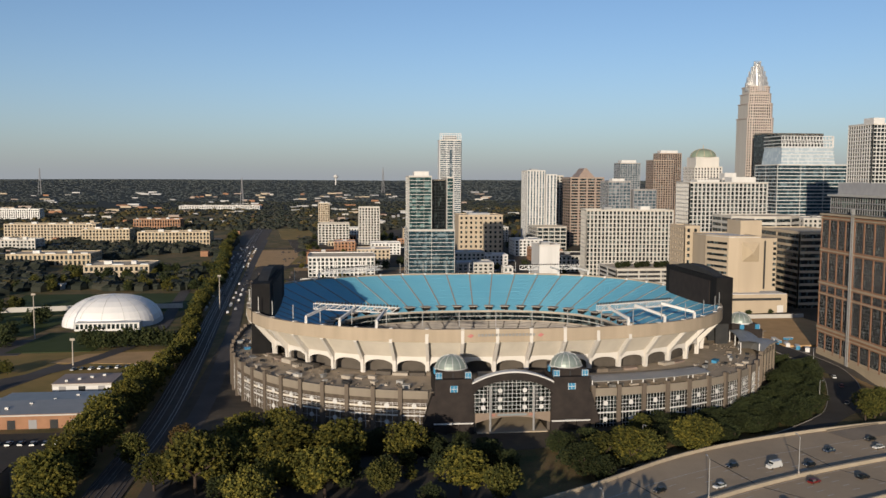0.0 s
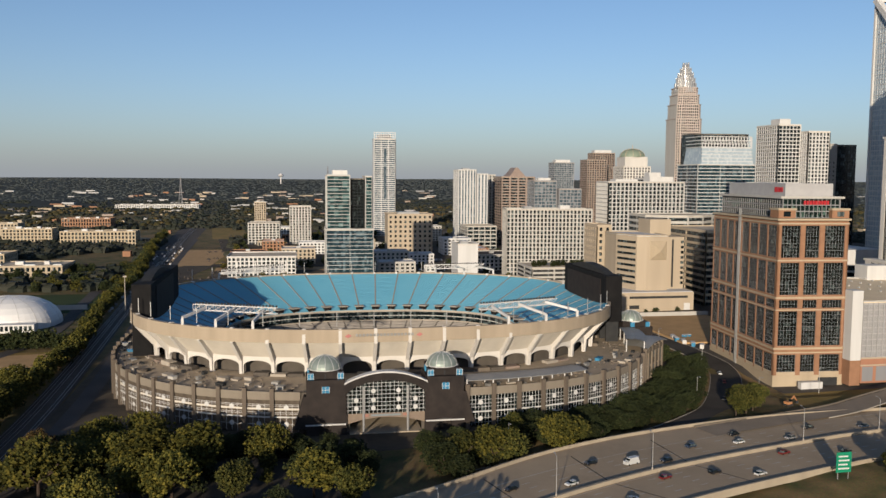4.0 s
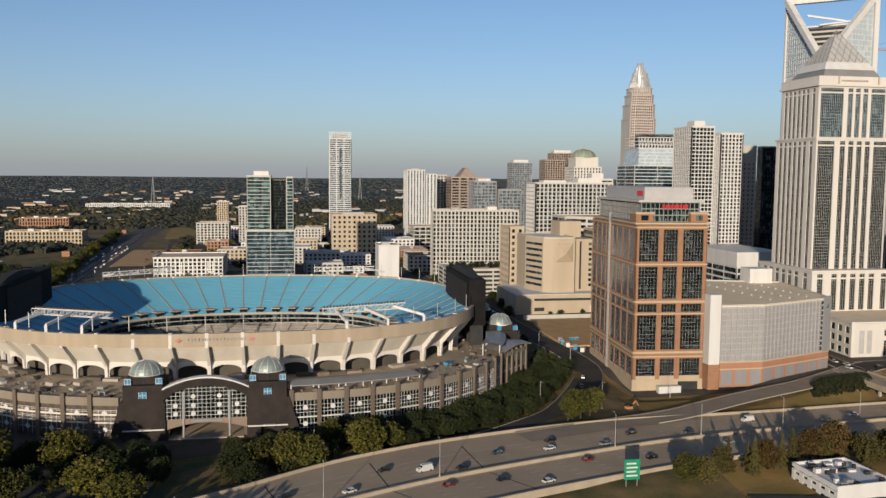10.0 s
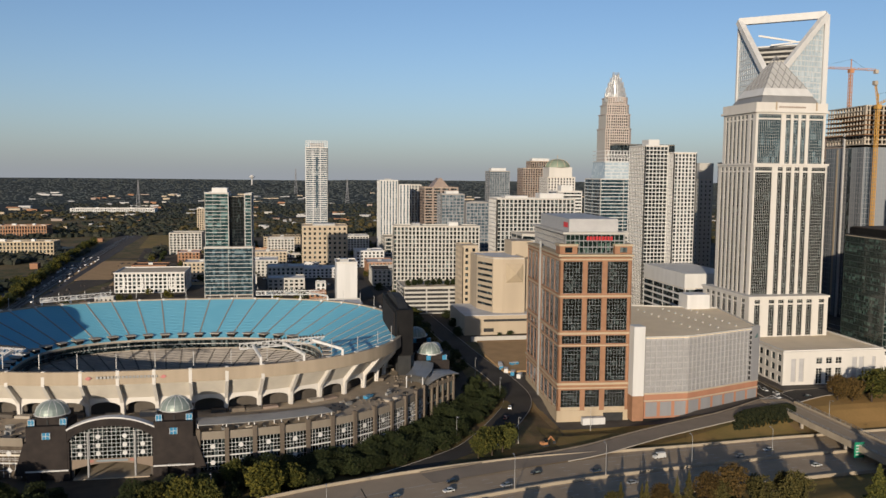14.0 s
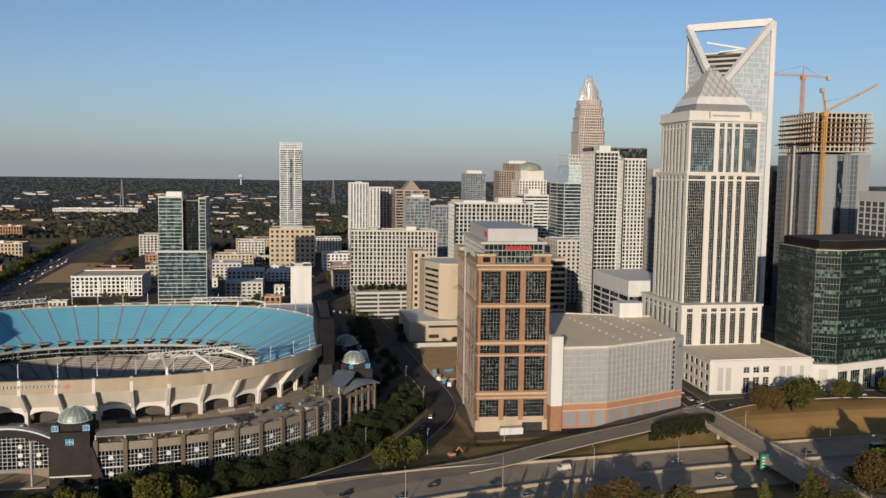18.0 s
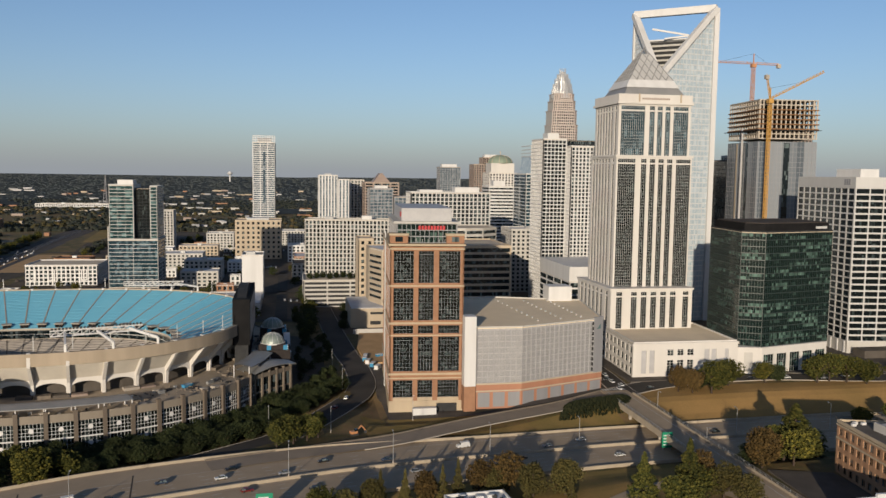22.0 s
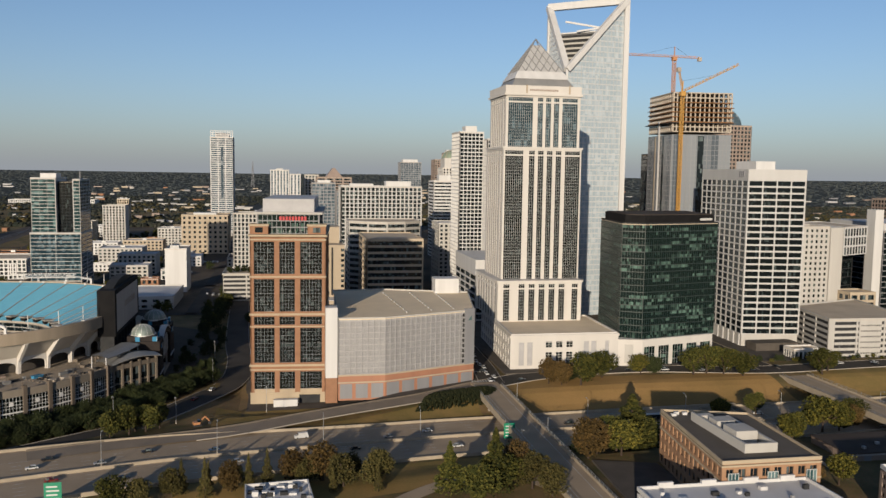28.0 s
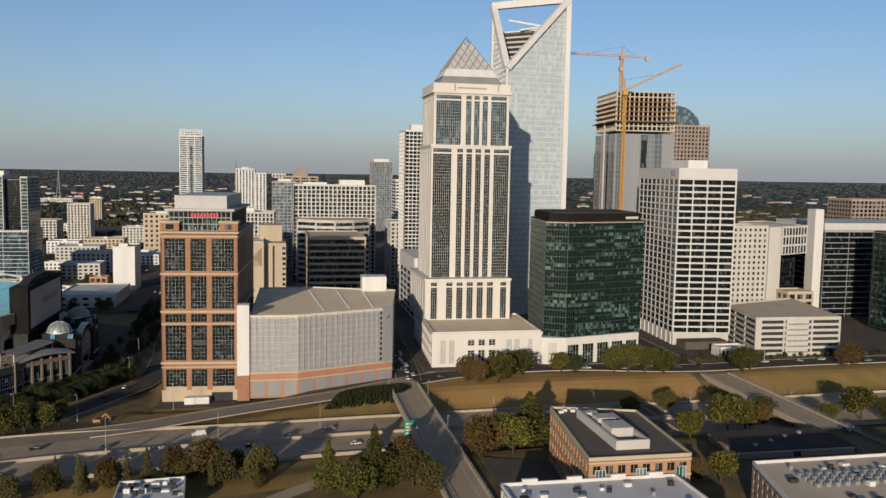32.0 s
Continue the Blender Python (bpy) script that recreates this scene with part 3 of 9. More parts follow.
road("street", [(96, 272), (150, 297), (181, 309), (211, 332), (240, 375), (260, 420), (262, 470), (257, 530), (250, 700), (246, 900), (240, 1200)], 15, M["street"], local, 0.25, "dark asphalt street curving past the stadium")
road("street", [(396, 384), (430, 398), (492, 403), (560, 392), (640, 398), (760, 402), (1000, 420)], 16, M["street"], lambda x, y: max(ground_z(x, y), 0.3), 0.3, "asphalt street in front of the office towers")
road("street", [(398, 385), (402, 440), (404, 560), (406, 900)], 13, M["street"], lambda x, y: max(ground_z(x, y), 0.2), 0.32, "shaded street running between the hotel and the tower")
road("street", [(566, 392), (566, 470), (566, 620)], 13, M["street"], lambda x, y: max(ground_z(x, y), 0.2), 0.34, "street between the glass block and the white office tower")
for bx, wd, yy0 in ((393.5, 15, 150), (572, 17, 150)):
    deck = Mesh()
    deck.box(bx - wd / 2, yy0, -0.9, bx + wd / 2, 386, 0.75)
    br = thing("road_bridge", "concrete road bridge with parapets over the highway", "bridge", bx, 300, -0.9)
    deck.part("deck", M["highway"], br)
    for s in (-1, 1):
        pr = Mesh()
        pr.box(bx + s * wd / 2 - 0.25, yy0, -1.2, bx + s * wd / 2 + 0.25, 378, 1.75)
        pr.part("parapet", M["barrier"], br)
        rl = Mesh()
        for y in np.arange(yy0 + 2, 376, 4):
            rl.box(bx + s * wd / 2 - 0.08, y - 0.08, 1.75, bx + s * wd / 2 + 0.08, y + 0.08, 2.9)
        for zz in (2.2, 2.85):
            rl.box(bx + s * wd / 2 - 0.06, yy0, zz, bx + s * wd / 2 + 0.06, 376, zz + 0.12)
        rl.part("railing", M["metal"], br)
    for s in (-0.28, 0.28):
        ln = Mesh()
        ln.box(bx + s * wd - 0.1, yy0, 0.755, bx + s * wd + 0.1, 380, 0.77)
        ln.part("lane_line", M["line"], br)
    for y in (282, 318, 352):
        pi = Mesh()
        for xx in (-5, 0, 5):
            pi.box(bx + xx - 0.6, y - 0.6, -7, bx + xx + 0.6, y + 0.6, -1.6)
        pi.box(bx - wd / 2 + 0.5, y - 0.8, -1.6, bx + wd / 2 - 0.5, y + 0.8, -0.9)
        pi.part("pier", M["concrete"], br)
# crossing stripes
cw = Mesh()
for i in range(9):
    cw.box(387.5 + i * 1.5, 386.5, 0.85, 388.3 + i * 1.5, 390, 0.87)
    cw.box(387.5 + i * 1.5, 408, 0.85, 388.3 + i * 1.5, 411, 0.87)
    cw.box(556 + i * 1.7, 381, 0.85, 557 + i * 1.7, 385, 0.87)
whole(cw, "crosswalk", M["line"], "white zebra crossing stripes at the street corner", "lane marking", "structure")

# railway and access road west of the stadium
rail_pts = [(-80, 150), (-79, 285), (-79, 359), (-86, 470), (-98, 624), (-113, 820), (-130, 1054), (-155, 1400), (-179, 1795)]
rc = curve_pts(rail_pts, 12)
whole(ribbon(rc, 7, -6, local, 0.35), "rail_bed", M["ballast"], "brown ballast bed of the railway tracks", "railway", "structure")
for off in (-4.2, -2.7, 1.0, 2.5, 4.6, 6.1):
    whole(ribbon(rc, off + 0.12, off - 0.12, local, 0.36, 0.16), "rail", M["rail"], "rusty steel rail on the ballast bed", "rail", "structure")
road("access_road", [(-64, 150), (-64, 268), (-66, 400), (-74, 520), (-84, 640), (-99, 800), (-116, 1054), (-135, 1400)], 8, M["asphalt"], local, 0.3, "grey access road beside the railway tracks", kerb=False)
road("street", [(-190, 420), (-150, 470), (-128, 560), (-140, 700), (-160, 900)], 9, M["asphalt"], local, 0.3, "faded asphalt lane near the white dome", kerb=False)


def patch(name, pts, material, label, lift=0.3, category="pavement"):
    m = Mesh()
    z = max(ground_z(*p) for p in pts) + lift
    m.prism(pts, z - 1.2, z)
    return whole(m, name, material, label, category, "structure")


patch("pavement", [(-72, 320), (30, 300), (110, 312), (190, 335), (240, 420), (246, 560), (170, 620), (0, 620), (-80, 560)], M["city"], "dark paved plaza round the stadium", 0.15)

patch("pavement", [(410, 402), (560, 410), (556, 560), (410, 560)], M["concrete_dark"], "paved forecourt of the office towers", 0.1)
patch("pavement", [(575, 412), (760, 414), (760, 560), (575, 560)], M["concrete_dark"], "paved block under the white office tower and garage", 0.1)
patch("bare_ground", [(268, 481), (334, 481), (334, 578), (272, 578), (267, 530)], M["dirt"], "bare orange earth building plot", 0.12, "ground")
# dark asphalt sheet added partly to carry the shade between the trees
patch("car_park", [(-68, 252), (54, 244), (54, 300), (-60, 316)], M["street"], "dark asphalt car park under rows of trees", 0.1)
patch("car_park", [(404, 190), (434, 200), (432, 255), (408, 262)], M["concrete_dark"], "empty grey car park among trees", 0.15)
patch("car_park", [(-185, 300), (-96, 300), (-96, 345), (-185, 345)], M["street"], "dark asphalt car park beside the brick warehouse", 0.2)


def drape(name, x0, y0, x1, y1, material, label, lift, category):
    """A sheet laid over the ground, on the ground's own grid."""
    xs = [x0] + [x for x in gx if x0 < x < x1] + [x1]
    ys = [y0] + [y for y in gy if y0 < y < y1] + [y1]
    m = Mesh()
    m.loft([[(x, y, ground_z(x, y) + lift) for x in xs] for y in ys], closed=False)
    return whole(m, name, material, label, category, "structure")


drape("pavement", 268, 372, 398, 480, M["concrete_dark"], "dark paving round the brick tower and hotel", 0.12, "pavement")
drape("pavement", -60, 640, 260, 1660, M["city"], "mixed asphalt and bare earth of the city blocks", 0.06, "pavement")
drape("pavement", 260, 580, 900, 1660, M["city"], "worn paving of the city centre blocks", 0.06, "pavement")
drape("pavement", 335, 480, 900, 580, M["city"], "worn paving behind the office towers", 0.06, "pavement")


# canopy greyed the same way, as painted haze
M["canopy"] = mat("haze_greyed_canopy", (0.044, 0.051, 0.048), 0.95, (0.066, 0.071, 0.064), 0.012, fine=0.06)
drape("woodland", -5000, 2300, 5000, 5040, M["canopy"], "closed canopy of the far woods, greyed with painted haze", 1.5, "woods")


# dry grass verges beside the highway
M["verge"] = mat("dry_grass", (0.46, 0.275, 0.10), 0.95, (0.30, 0.195, 0.07), 0.035, bump=0.6, fine=0.9, tone=0.82)
M["verge_green"] = mat("worn_grass", (0.21, 0.17, 0.055), 0.95, (0.40, 0.25, 0.09), 0.05, bump=0.6, fine=0.9, tone=0.82)


def verge(xa, xb, lo, hi, material, label, lift=0.12):
    m = Mesh()
    rows = []
    for x in np.arange(xa, xb + 0.1, 6):
        a, b = lo(x), hi(x)
        rows.append([(x, a + (b - a) * i / 8, ground_z(x, a + (b - a) * i / 8) + lift) for i in range(9)])
    m.loft(rows, closed=False)
    m.f = [f[::-1] for f in m.f]
    return whole(m, "grass_verge", material, label, "grass", "structure")


def up(x):
    return lerp_table(NORTH, x)


ramp_y = [(p.x, p.y) for p in ramp_line]
verge(210, 384, lambda x: up(x) + 1.5, lambda x: max(up(x) + 2, lerp_table(ramp_y, x) - 6.5), M["verge_green"], "worn grass bank between ramp and highway")
verge(256, 352, lambda x: lerp_table(ramp_y, x) + 7.2, lambda x: 372.0, M["verge_green"], "worn grass strip between the ramp and the brick tower", 0.14)
verge(402, 560, lambda x: up(x) + 1.5, lambda x: 389.0, M["verge"], "dry straw-coloured grass bank above the highway")
verge(584, 900, lambda x: up(x) + 1.5, lambda x: 388.0, M["verge_green"], "mown grass bank beside the far bridge")
verge(250, 384, lambda x: lerp_table(MEDIAN, x) - 60, lambda x: lerp_table(MEDIAN, x) - 26, M["verge_green"], "shaded grass strip below the highway")


# ---- stadium ----
SX, SY = 73.0, 459.0
OX = 77.0          # middle of the outer ring


def oval(a, b, k, ex=2.6, mid=None):
    """k points at even steps round a squared oval, from the south point eastwards."""
    t = np.linspace(-math.pi / 2, 1.5 * math.pi, 4001)
    c, s = np.cos(t), np.sin(t)
    x, y = a * np.sign(c) * np.abs(c) ** (2 / ex), b * np.sign(s) * np.abs(s) ** (2 / ex)
    d = np.concatenate([[0], np.cumsum(np.hypot(np.diff(x), np.diff(y)))])
    q = (np.linspace(0, d[-1], k + 1)[:-1] + (0.0 if mid else 0.4 * d[-1] / 48)) % d[-1]
    return [((mid or SX) + u, SY + v) for u, v in zip(np.interp(q, d, x), np.interp(q, d, y))]


BAYS, SUB = 48, 5
KN = BAYS * SUB
stadium = thing("stadium", "large open-air stadium with blue upper seats and pale concrete fins", "stadium", SX, SY, -3.0)
M["rim"] = mat("rim_concrete", (0.45, 0.37, 0.275), 0.85, (0.34, 0.28, 0.205), 0.2, bump=0.2, streak=True, tone=0.9)
M["panel"] = mat("panel_concrete", (0.66, 0.61, 0.525), 0.8, (0.55, 0.505, 0.435), 0.15, bump=0.15, streak=True, tone=1.0)
M["aisle"] = mat("aisle_concrete", (0.42, 0.385, 0.33), 0.85, (0.34, 0.31, 0.27), 0.3)
M["pitch"] = mat("black_cladding", (0.012, 0.012, 0.013), 0.9, (0.022, 0.021, 0.021), 0.2)
ROWS_UP = 26
deck_ring = [oval(124.4 - 43 * i / ROWS_UP, 105.4 - 43 * i / ROWS_UP, KN) for i in range(ROWS_UP + 1)]
for b in range(BAYS):
    sec = Mesh()
    i0, i1 = b * SUB, (b + 1) * SUB
    rings = []
    for r in range(ROWS_UP + 1):
        z = 34.2 - 18.0 * r / ROWS_UP
        zz = 34.2 - 18.0 * max(0, r - 0.15) / ROWS_UP
        row = [deck_ring[r][i % KN] for i in range(i0, i1 + 1)]
        if r:
            rings.append([(*p, zz) for p in row])
        rings.append([(*p, z) for p in row])
    sec.loft(rings[::-1], closed=False)
    sec.part("seating_section", M["seat_blue"], stadium, "tiers of bright blue upper deck seats")
    al = Mesh()
    pa, pb = Vector(deck_ring[0][i0]), Vector(deck_ring[-1][i0])
    al.bar((*pa, 34.25), (*pb, 16.35), 0.75, 0.4)
    al.part("aisle", M["aisle"], stadium)
    u = (pb - pa).normalized()
    sdir = Vector((-u.y, u.x))
    vo = Mesh()
    c0 = pb - u * 3.0
    fr = (c0.x - sdir.x * 2.2, c0.y - sdir.y * 2.2, sdir.x, sdir.y)
    # solid black block paints the opening's shade
    vo.fbox(fr, 0, -2.5, 16.2, 4.4, 2.6, 18.4)
    vo_ob = vo.part("vomitory", M["pitch"], stadium, "black block standing in for a shaded stair opening")
    li = Mesh()
    li.fbox(fr, -0.6, -2.6, 18.4, 5.0, 2.9, 18.9)
    li.part("vomitory_roof", M["concrete"], vo_ob)
# suites under the upper deck and lower bowl
for z0, z1, inn, m, nm in ((15.0, 16.2, 43.0, "concrete", "fascia"), (13.0, 15.0, 44.5, "glass_dark", "suite_glass"), (12.45, 12.95, 43.2, "white", "fascia"), (10.2, 12.3, 44.2, "glass_dark", "suite_glass"), (9.3, 10.0, 42.6, "concrete", "fascia")):
    w = Mesh()
    a, b2 = oval(124.4 - inn, 105.4 - inn, KN), oval(124.4 - inn + 3, 105.4 - inn + 3, KN)
    w.loft([[(*p, z0) for p in b2], [(*p, z0) for p in a], [(*p, z1) for p in a], [(*p, z1) for p in b2]][::-1])
    w.part(nm, M[m], stadium)
posts = Mesh()
for p in oval(124.4 - 43.4, 105.4 - 43.4, KN):
    posts.box(p[0] - 0.35, p[1] - 0.35, 10.2, p[0] + 0.35, p[1] + 0.35, 15.0)
posts.part("suite_post", M["white"], stadium, kind="stuff")
LOW = 16
low = Mesh()
lr = [oval(83.5 - 19 * i / LOW, 64.5 - 28 * i / LOW, KN) for i in range(LOW + 1)]
rings = []
for r in range(LOW + 1):
    z = 9.3 - 10.5 * r / LOW
    if r:
        rings.append([(*p, 9.3 - 10.5 * (r - 1) / LOW) for p in lr[r]])
    rings.append([(*p, z) for p in lr[r]])
low.loft(rings[::-1])
low.part("lower_bowl", M["seat_grey"], stadium, "pale covered lower seating bowl")
for b in range(BAYS):
    al = Mesh()
    i = b * SUB
    al.bar((*lr[0][i], 9.45), (*lr[-1][i], -1.0), 0.9, 0.5)
    al.part("lower_aisle", M["concrete_dark"], stadium)
fl = Mesh()
fl.prism(lr[-1], -2.6, -1.4)
fl.part("field", mat("turf", (0.05, 0.11, 0.03), 0.9, (0.04, 0.09, 0.025), 0.2), stadium)
# rim wall, raking concrete panels, arcade behind
rim_o = oval(126.2, 107.2, KN)
rim_i = oval(124.4, 105.4, KN)
for b in range(BAYS):
    idx = [i % KN for i in range(b * SUB, (b + 1) * SUB + 1)]
    w = Mesh()
    prof = [(rim_i, 34.2), (rim_i, 35.0), (rim_o, 35.0), (rim_o, 29.3), (rim_i, 29.3)]
    w.loft([[(*r[i], z) for i in idx] for r, z in prof], closed=False)
    w.part("rim_wall", M["rim"], stadium)
    pn = Mesh()
    pin, pin2 = oval(116.5, 97.5, KN), oval(115.9, 96.9, KN)
    pn.loft([[(*rim_i[i], 29.3) for i in idx], [(*pin[i], 20.6) for i in idx], [(*pin2[i], 20.6) for i in idx], [(*deck_ring[10][i], 26.0) for i in idx]], closed=False)
    pn.part("raking_panel", M["panel"], stadium)
for x in (52.2, 83.0):
    em = Mesh()
    em.add([(x - 1.5, 351.4, 32.1), (x, 351.4, 31.4), (x + 1.5, 351.4, 32.5), (x, 351.4, 33.2)], [(0, 1, 2, 3)])
    em.part("sign_emblem", bpy.data.materials.get("striped_red_sign") or mat("striped_red_sign", (0.62, 0.22, 0.20), 0.6), stadium, "red sign emblem on the rim")
for i in range(17):
    em = Mesh()
    em.box(55.4 + i * 1.5, 351.3, 32.0, 56.4 + i * 1.5, 351.55, 33.1)
    em.part("sign_stroke", M["zinc"], stadium, "grey sign stroke on the rim")
# dark concrete puts the shade behind the arches into this wall's colour
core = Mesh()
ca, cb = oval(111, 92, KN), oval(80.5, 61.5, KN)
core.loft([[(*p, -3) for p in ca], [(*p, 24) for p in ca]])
core.part("concourse_wall", M["concrete_dark"], stadium, "concourse wall behind the arcade, shade put into dark concrete")


def arc_bay(width):
    """One arcade bay: column halves, spandrel with an arched opening; in the wall's own plane."""
    m = Mesh()
    h0, h1, k = 11.6, 21.0, 10
    half, spring, rise = width / 2, 16.8, 2.5
    r = half - 1.1
    arch = [(-r * math.cos(math.pi * i / k), spring + rise * math.sin(math.pi * i / k)) for i in range(k + 1)]
    line = [(-half, h0), (-r, h0)] + arch + [(r, h0), (half, h0), (half, h1), (-half, h1)]
    n = len(line)
    m.v = [(x, -0.6, z) for x, z in line] + [(x, 0.6, z) for x, z in line]
    # front and back as strips, so that the arch stays open
    for o, flip in ((0, False), (n, True)):
        quads = [(0, 1, 2, n - 1), (k + 2, k + 3, k + 4, n - 2)]
        fan = [(n - 1, i, i + 1) for i in range(2, 2 + k // 2)] + [(n - 1, 2 + k // 2, n - 2)] + [(n - 2, i, i + 1) for i in range(2 + k // 2, 2 + k)]
        for f in quads + fan:
            g = tuple(o + i for i in f)
            m.f.append(g[::-1] if flip else g)
    m.f += [(i, n + i, n + (i + 1) % n, (i + 1) % n) for i in range(n)]
    return m


arc_line = oval(116.3, 97.3, BAYS * 2)
per = (Vector(arc_line[0]) - Vector(arc_line[2])).length
arc_data = arc_bay(per + 0.15).data("arcade_bay", M["cream"])
fin = Mesh()
# profile of a fin: out from the arcade, up the raking panel and over the rim
prof = [(-0.4, 11.6), (-0.4, 20.4), (8.1, 29.2), (8.1, 35.3), (9.9, 35.3), (10.3, 28.8), (2.0, 19.2), (1.4, 11.6)]
k = len(prof)
fin.add([(-0.7, -o, z) for o, z in prof] + [(0.7, -o, z) for o, z in prof], [tuple(range(k)), tuple(range(2 * k - 1, k - 1, -1))] + [(i, k + i, k + (i + 1) % k, (i + 1) % k) for i in range(k)])
fin_data = fin.data("fin", M["cream"])
for b in range(BAYS):
    p, q, c = (Vector(arc_line[(2 * b + d) % (2 * BAYS)]) for d in (0, 2, 1))
    a = math.atan2((q - p).y, (q - p).x)
    placed("arcade_bay", arc_data, stadium, c.x, c.y, 0, a)
    pp = Vector(arc_line[(2 * b - 1) % (2 * BAYS)])
    d = c - pp
    placed("fin", fin_data, stadium, p.x, p.y, 0, math.atan2(d.y, d.x))
    st = Mesh()
    st.bar((*(p + (p - Vector((SX, SY))).normalized() * 8.6), 36.0), (*(p + (p - Vector((SX, SY))).normalized() * 8.6), 42.5), 0.3)
    st.part("pole", M["metal"], stadium)

# the outer ring with its glazed bays
OUT = 78
out_line = oval(137, 131, OUT * 2, mid=OX)
ter = Mesh()
ter.loft([[(*p, 13.0) for p in oval(136.4, 130.4, KN, mid=OX)], [(*p, 13.2) for p in oval(112, 95, KN)]])
ter.part("terrace", M["rim"], stadium, "cluttered grey terrace between the ring and the bowl")
bw = (Vector(out_line[0]) - Vector(out_line[2])).length
Z0 = -3.0
pier_m, sp_m, band_m, gl_m, mu_m, disc_m = (Mesh() for _ in range(6))
pier_m.box(-0.85, -1.2, Z0, 0.85, 0.6, 15.4)
sp_m.box(-bw / 2, -0.2, 10.6, bw / 2, 0.4, 14.0)
band_m.box(-bw / 2, -0.3, 3.4, bw / 2, 0.3, 3.9)
gl_m.box(-bw / 2 + 0.6, 0.0, Z0 + 0.8, bw / 2 - 0.6, 0.3, 10.6)
for i in range(1, 7):
    x = -bw / 2 + 0.6 + (bw - 1.2) * i / 7
    mu_m.box(x - 0.06, -0.12, Z0 + 0.8, x + 0.06, 0.0, 3.4)
    mu_m.box(x - 0.06, -0.12, 3.9, x + 0.06, 0.0, 10.6)
for z in (-0.9, 0.9, 5.6, 7.0, 8.6):
    mu_m.box(-bw / 2 + 0.6, -0.16, z - 0.06, bw / 2 - 0.6, 0.0, z + 0.06)
for z in (0.0,):
    disc_m.add([(1.05 * math.cos(t * math.pi / 4), -0.35, z + 1.05 * math.sin(t * math.pi / 4)) for t in range(8)] + [(1.05 * math.cos(t * math.pi / 4), -0.17, z + 1.05 * math.sin(t * math.pi / 4)) for t in range(8)],
               [tuple(range(8))] + [(i, 8 + i, 8 + (i + 1) % 8, (i + 1) % 8) for i in range(8)])
datas = [("pier", pier_m.data("pier", mat("brown_pier", (0.21, 0.17, 0.135), 0.8, (0.14, 0.115, 0.09), 0.2, streak=True))), ("spandrel", sp_m.data("spandrel", mat("buff_spandrel", (0.33, 0.285, 0.225), 0.85, (0.24, 0.205, 0.165), 0.25, streak=True))), ("band", band_m.data("band", M["white"])),
         ("window", gl_m.data("window", M["glass_black"])), ("mullions", mu_m.data("mullions", M["white"])), ("medallion", disc_m.data("medallion", M["white"]))]
floor_m, rail_m, back_m = Mesh(), Mesh(), Mesh()
# flat back panel painted dark for the shade inside an open concourse
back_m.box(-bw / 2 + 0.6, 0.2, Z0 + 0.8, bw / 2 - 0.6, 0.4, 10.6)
for z in (6.6,):
    floor_m.box(-bw / 2 + 0.5, -0.3, z, bw / 2 - 0.5, 0.2, z + 0.7)
for z in (0.6, 4.9, 5.5, 8.1, 8.7):
    rail_m.box(-bw / 2 + 0.6, -0.25, z, bw / 2 - 0.6, -0.15, z + 0.14)
for i in range(5):
    x = -bw / 2 + 0.8 + (bw - 1.6) * i / 4
    rail_m.box(x - 0.07, -0.25, Z0 + 0.8, x + 0.07, -0.15, 9.0)
open_datas = [datas[1], datas[2], ("open_bay", back_m.data("open_bay", mat("painted_concourse_shade", (0.13, 0.105, 0.08), 0.9, (0.05, 0.04, 0.032), 0.35, tone=1.0))),
              ("floor_edge", floor_m.data("floor_edge", M["panel"])), ("railing", rail_m.data("railing", M["white"]))]
GATE_S, GATE_E = (66.0, 325.5), (222.5, 455.0)
ring_o, ring_i = oval(136.3, 130.3, KN, mid=OX), oval(135.5, 129.5, KN, mid=OX)
passage = [i for i in range(KN) if abs(ring_o[i][0] - GATE_S[0]) < 15 and ring_o[i][1] < SY]
first = next(i for i in passage if (i + 1) % KN not in passage)
run = [(first + j) % KN for j in range(KN - len(passage) + 2)]
base_ring = Mesh()
base_ring.loft([[(*ring_o[i], Z0) for i in run], [(*ring_o[i], 13.6) for i in run], [(*ring_i[i], 13.6) for i in run], [(*ring_i[i], 11.0) for i in run]], closed=False)
lintel = [(run[-1] + j) % KN for j in range(len(passage))]
base_ring.loft([[(*ring_i[i], 5.2) for i in lintel], [(*ring_o[i], 5.2) for i in lintel], [(*ring_o[i], 13.6) for i in lintel], [(*ring_i[i], 13.6) for i in lintel]], closed=False)
base_ring.part("ring_wall", M["concrete_dark"], stadium)
for b in range(OUT):
    p, q, c = (Vector(out_line[(2 * b + d) % (2 * OUT)]) for d in (0, 2, 1))
    if c.y > SY + 60:
        continue
    if (c - Vector(GATE_S)).length < 31 or (c - Vector((214.5, 455))).length < 29:
        continue
    a = math.atan2((q - p).y, (q - p).x)
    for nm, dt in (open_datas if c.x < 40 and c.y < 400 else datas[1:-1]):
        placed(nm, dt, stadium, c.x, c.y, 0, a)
    for z in (0.8, 7.6):
        placed("medallion", datas[-1][1], stadium, c.x, c.y, z, a)
    placed("pier", datas[0][1], stadium, p.x, p.y, 0, a)
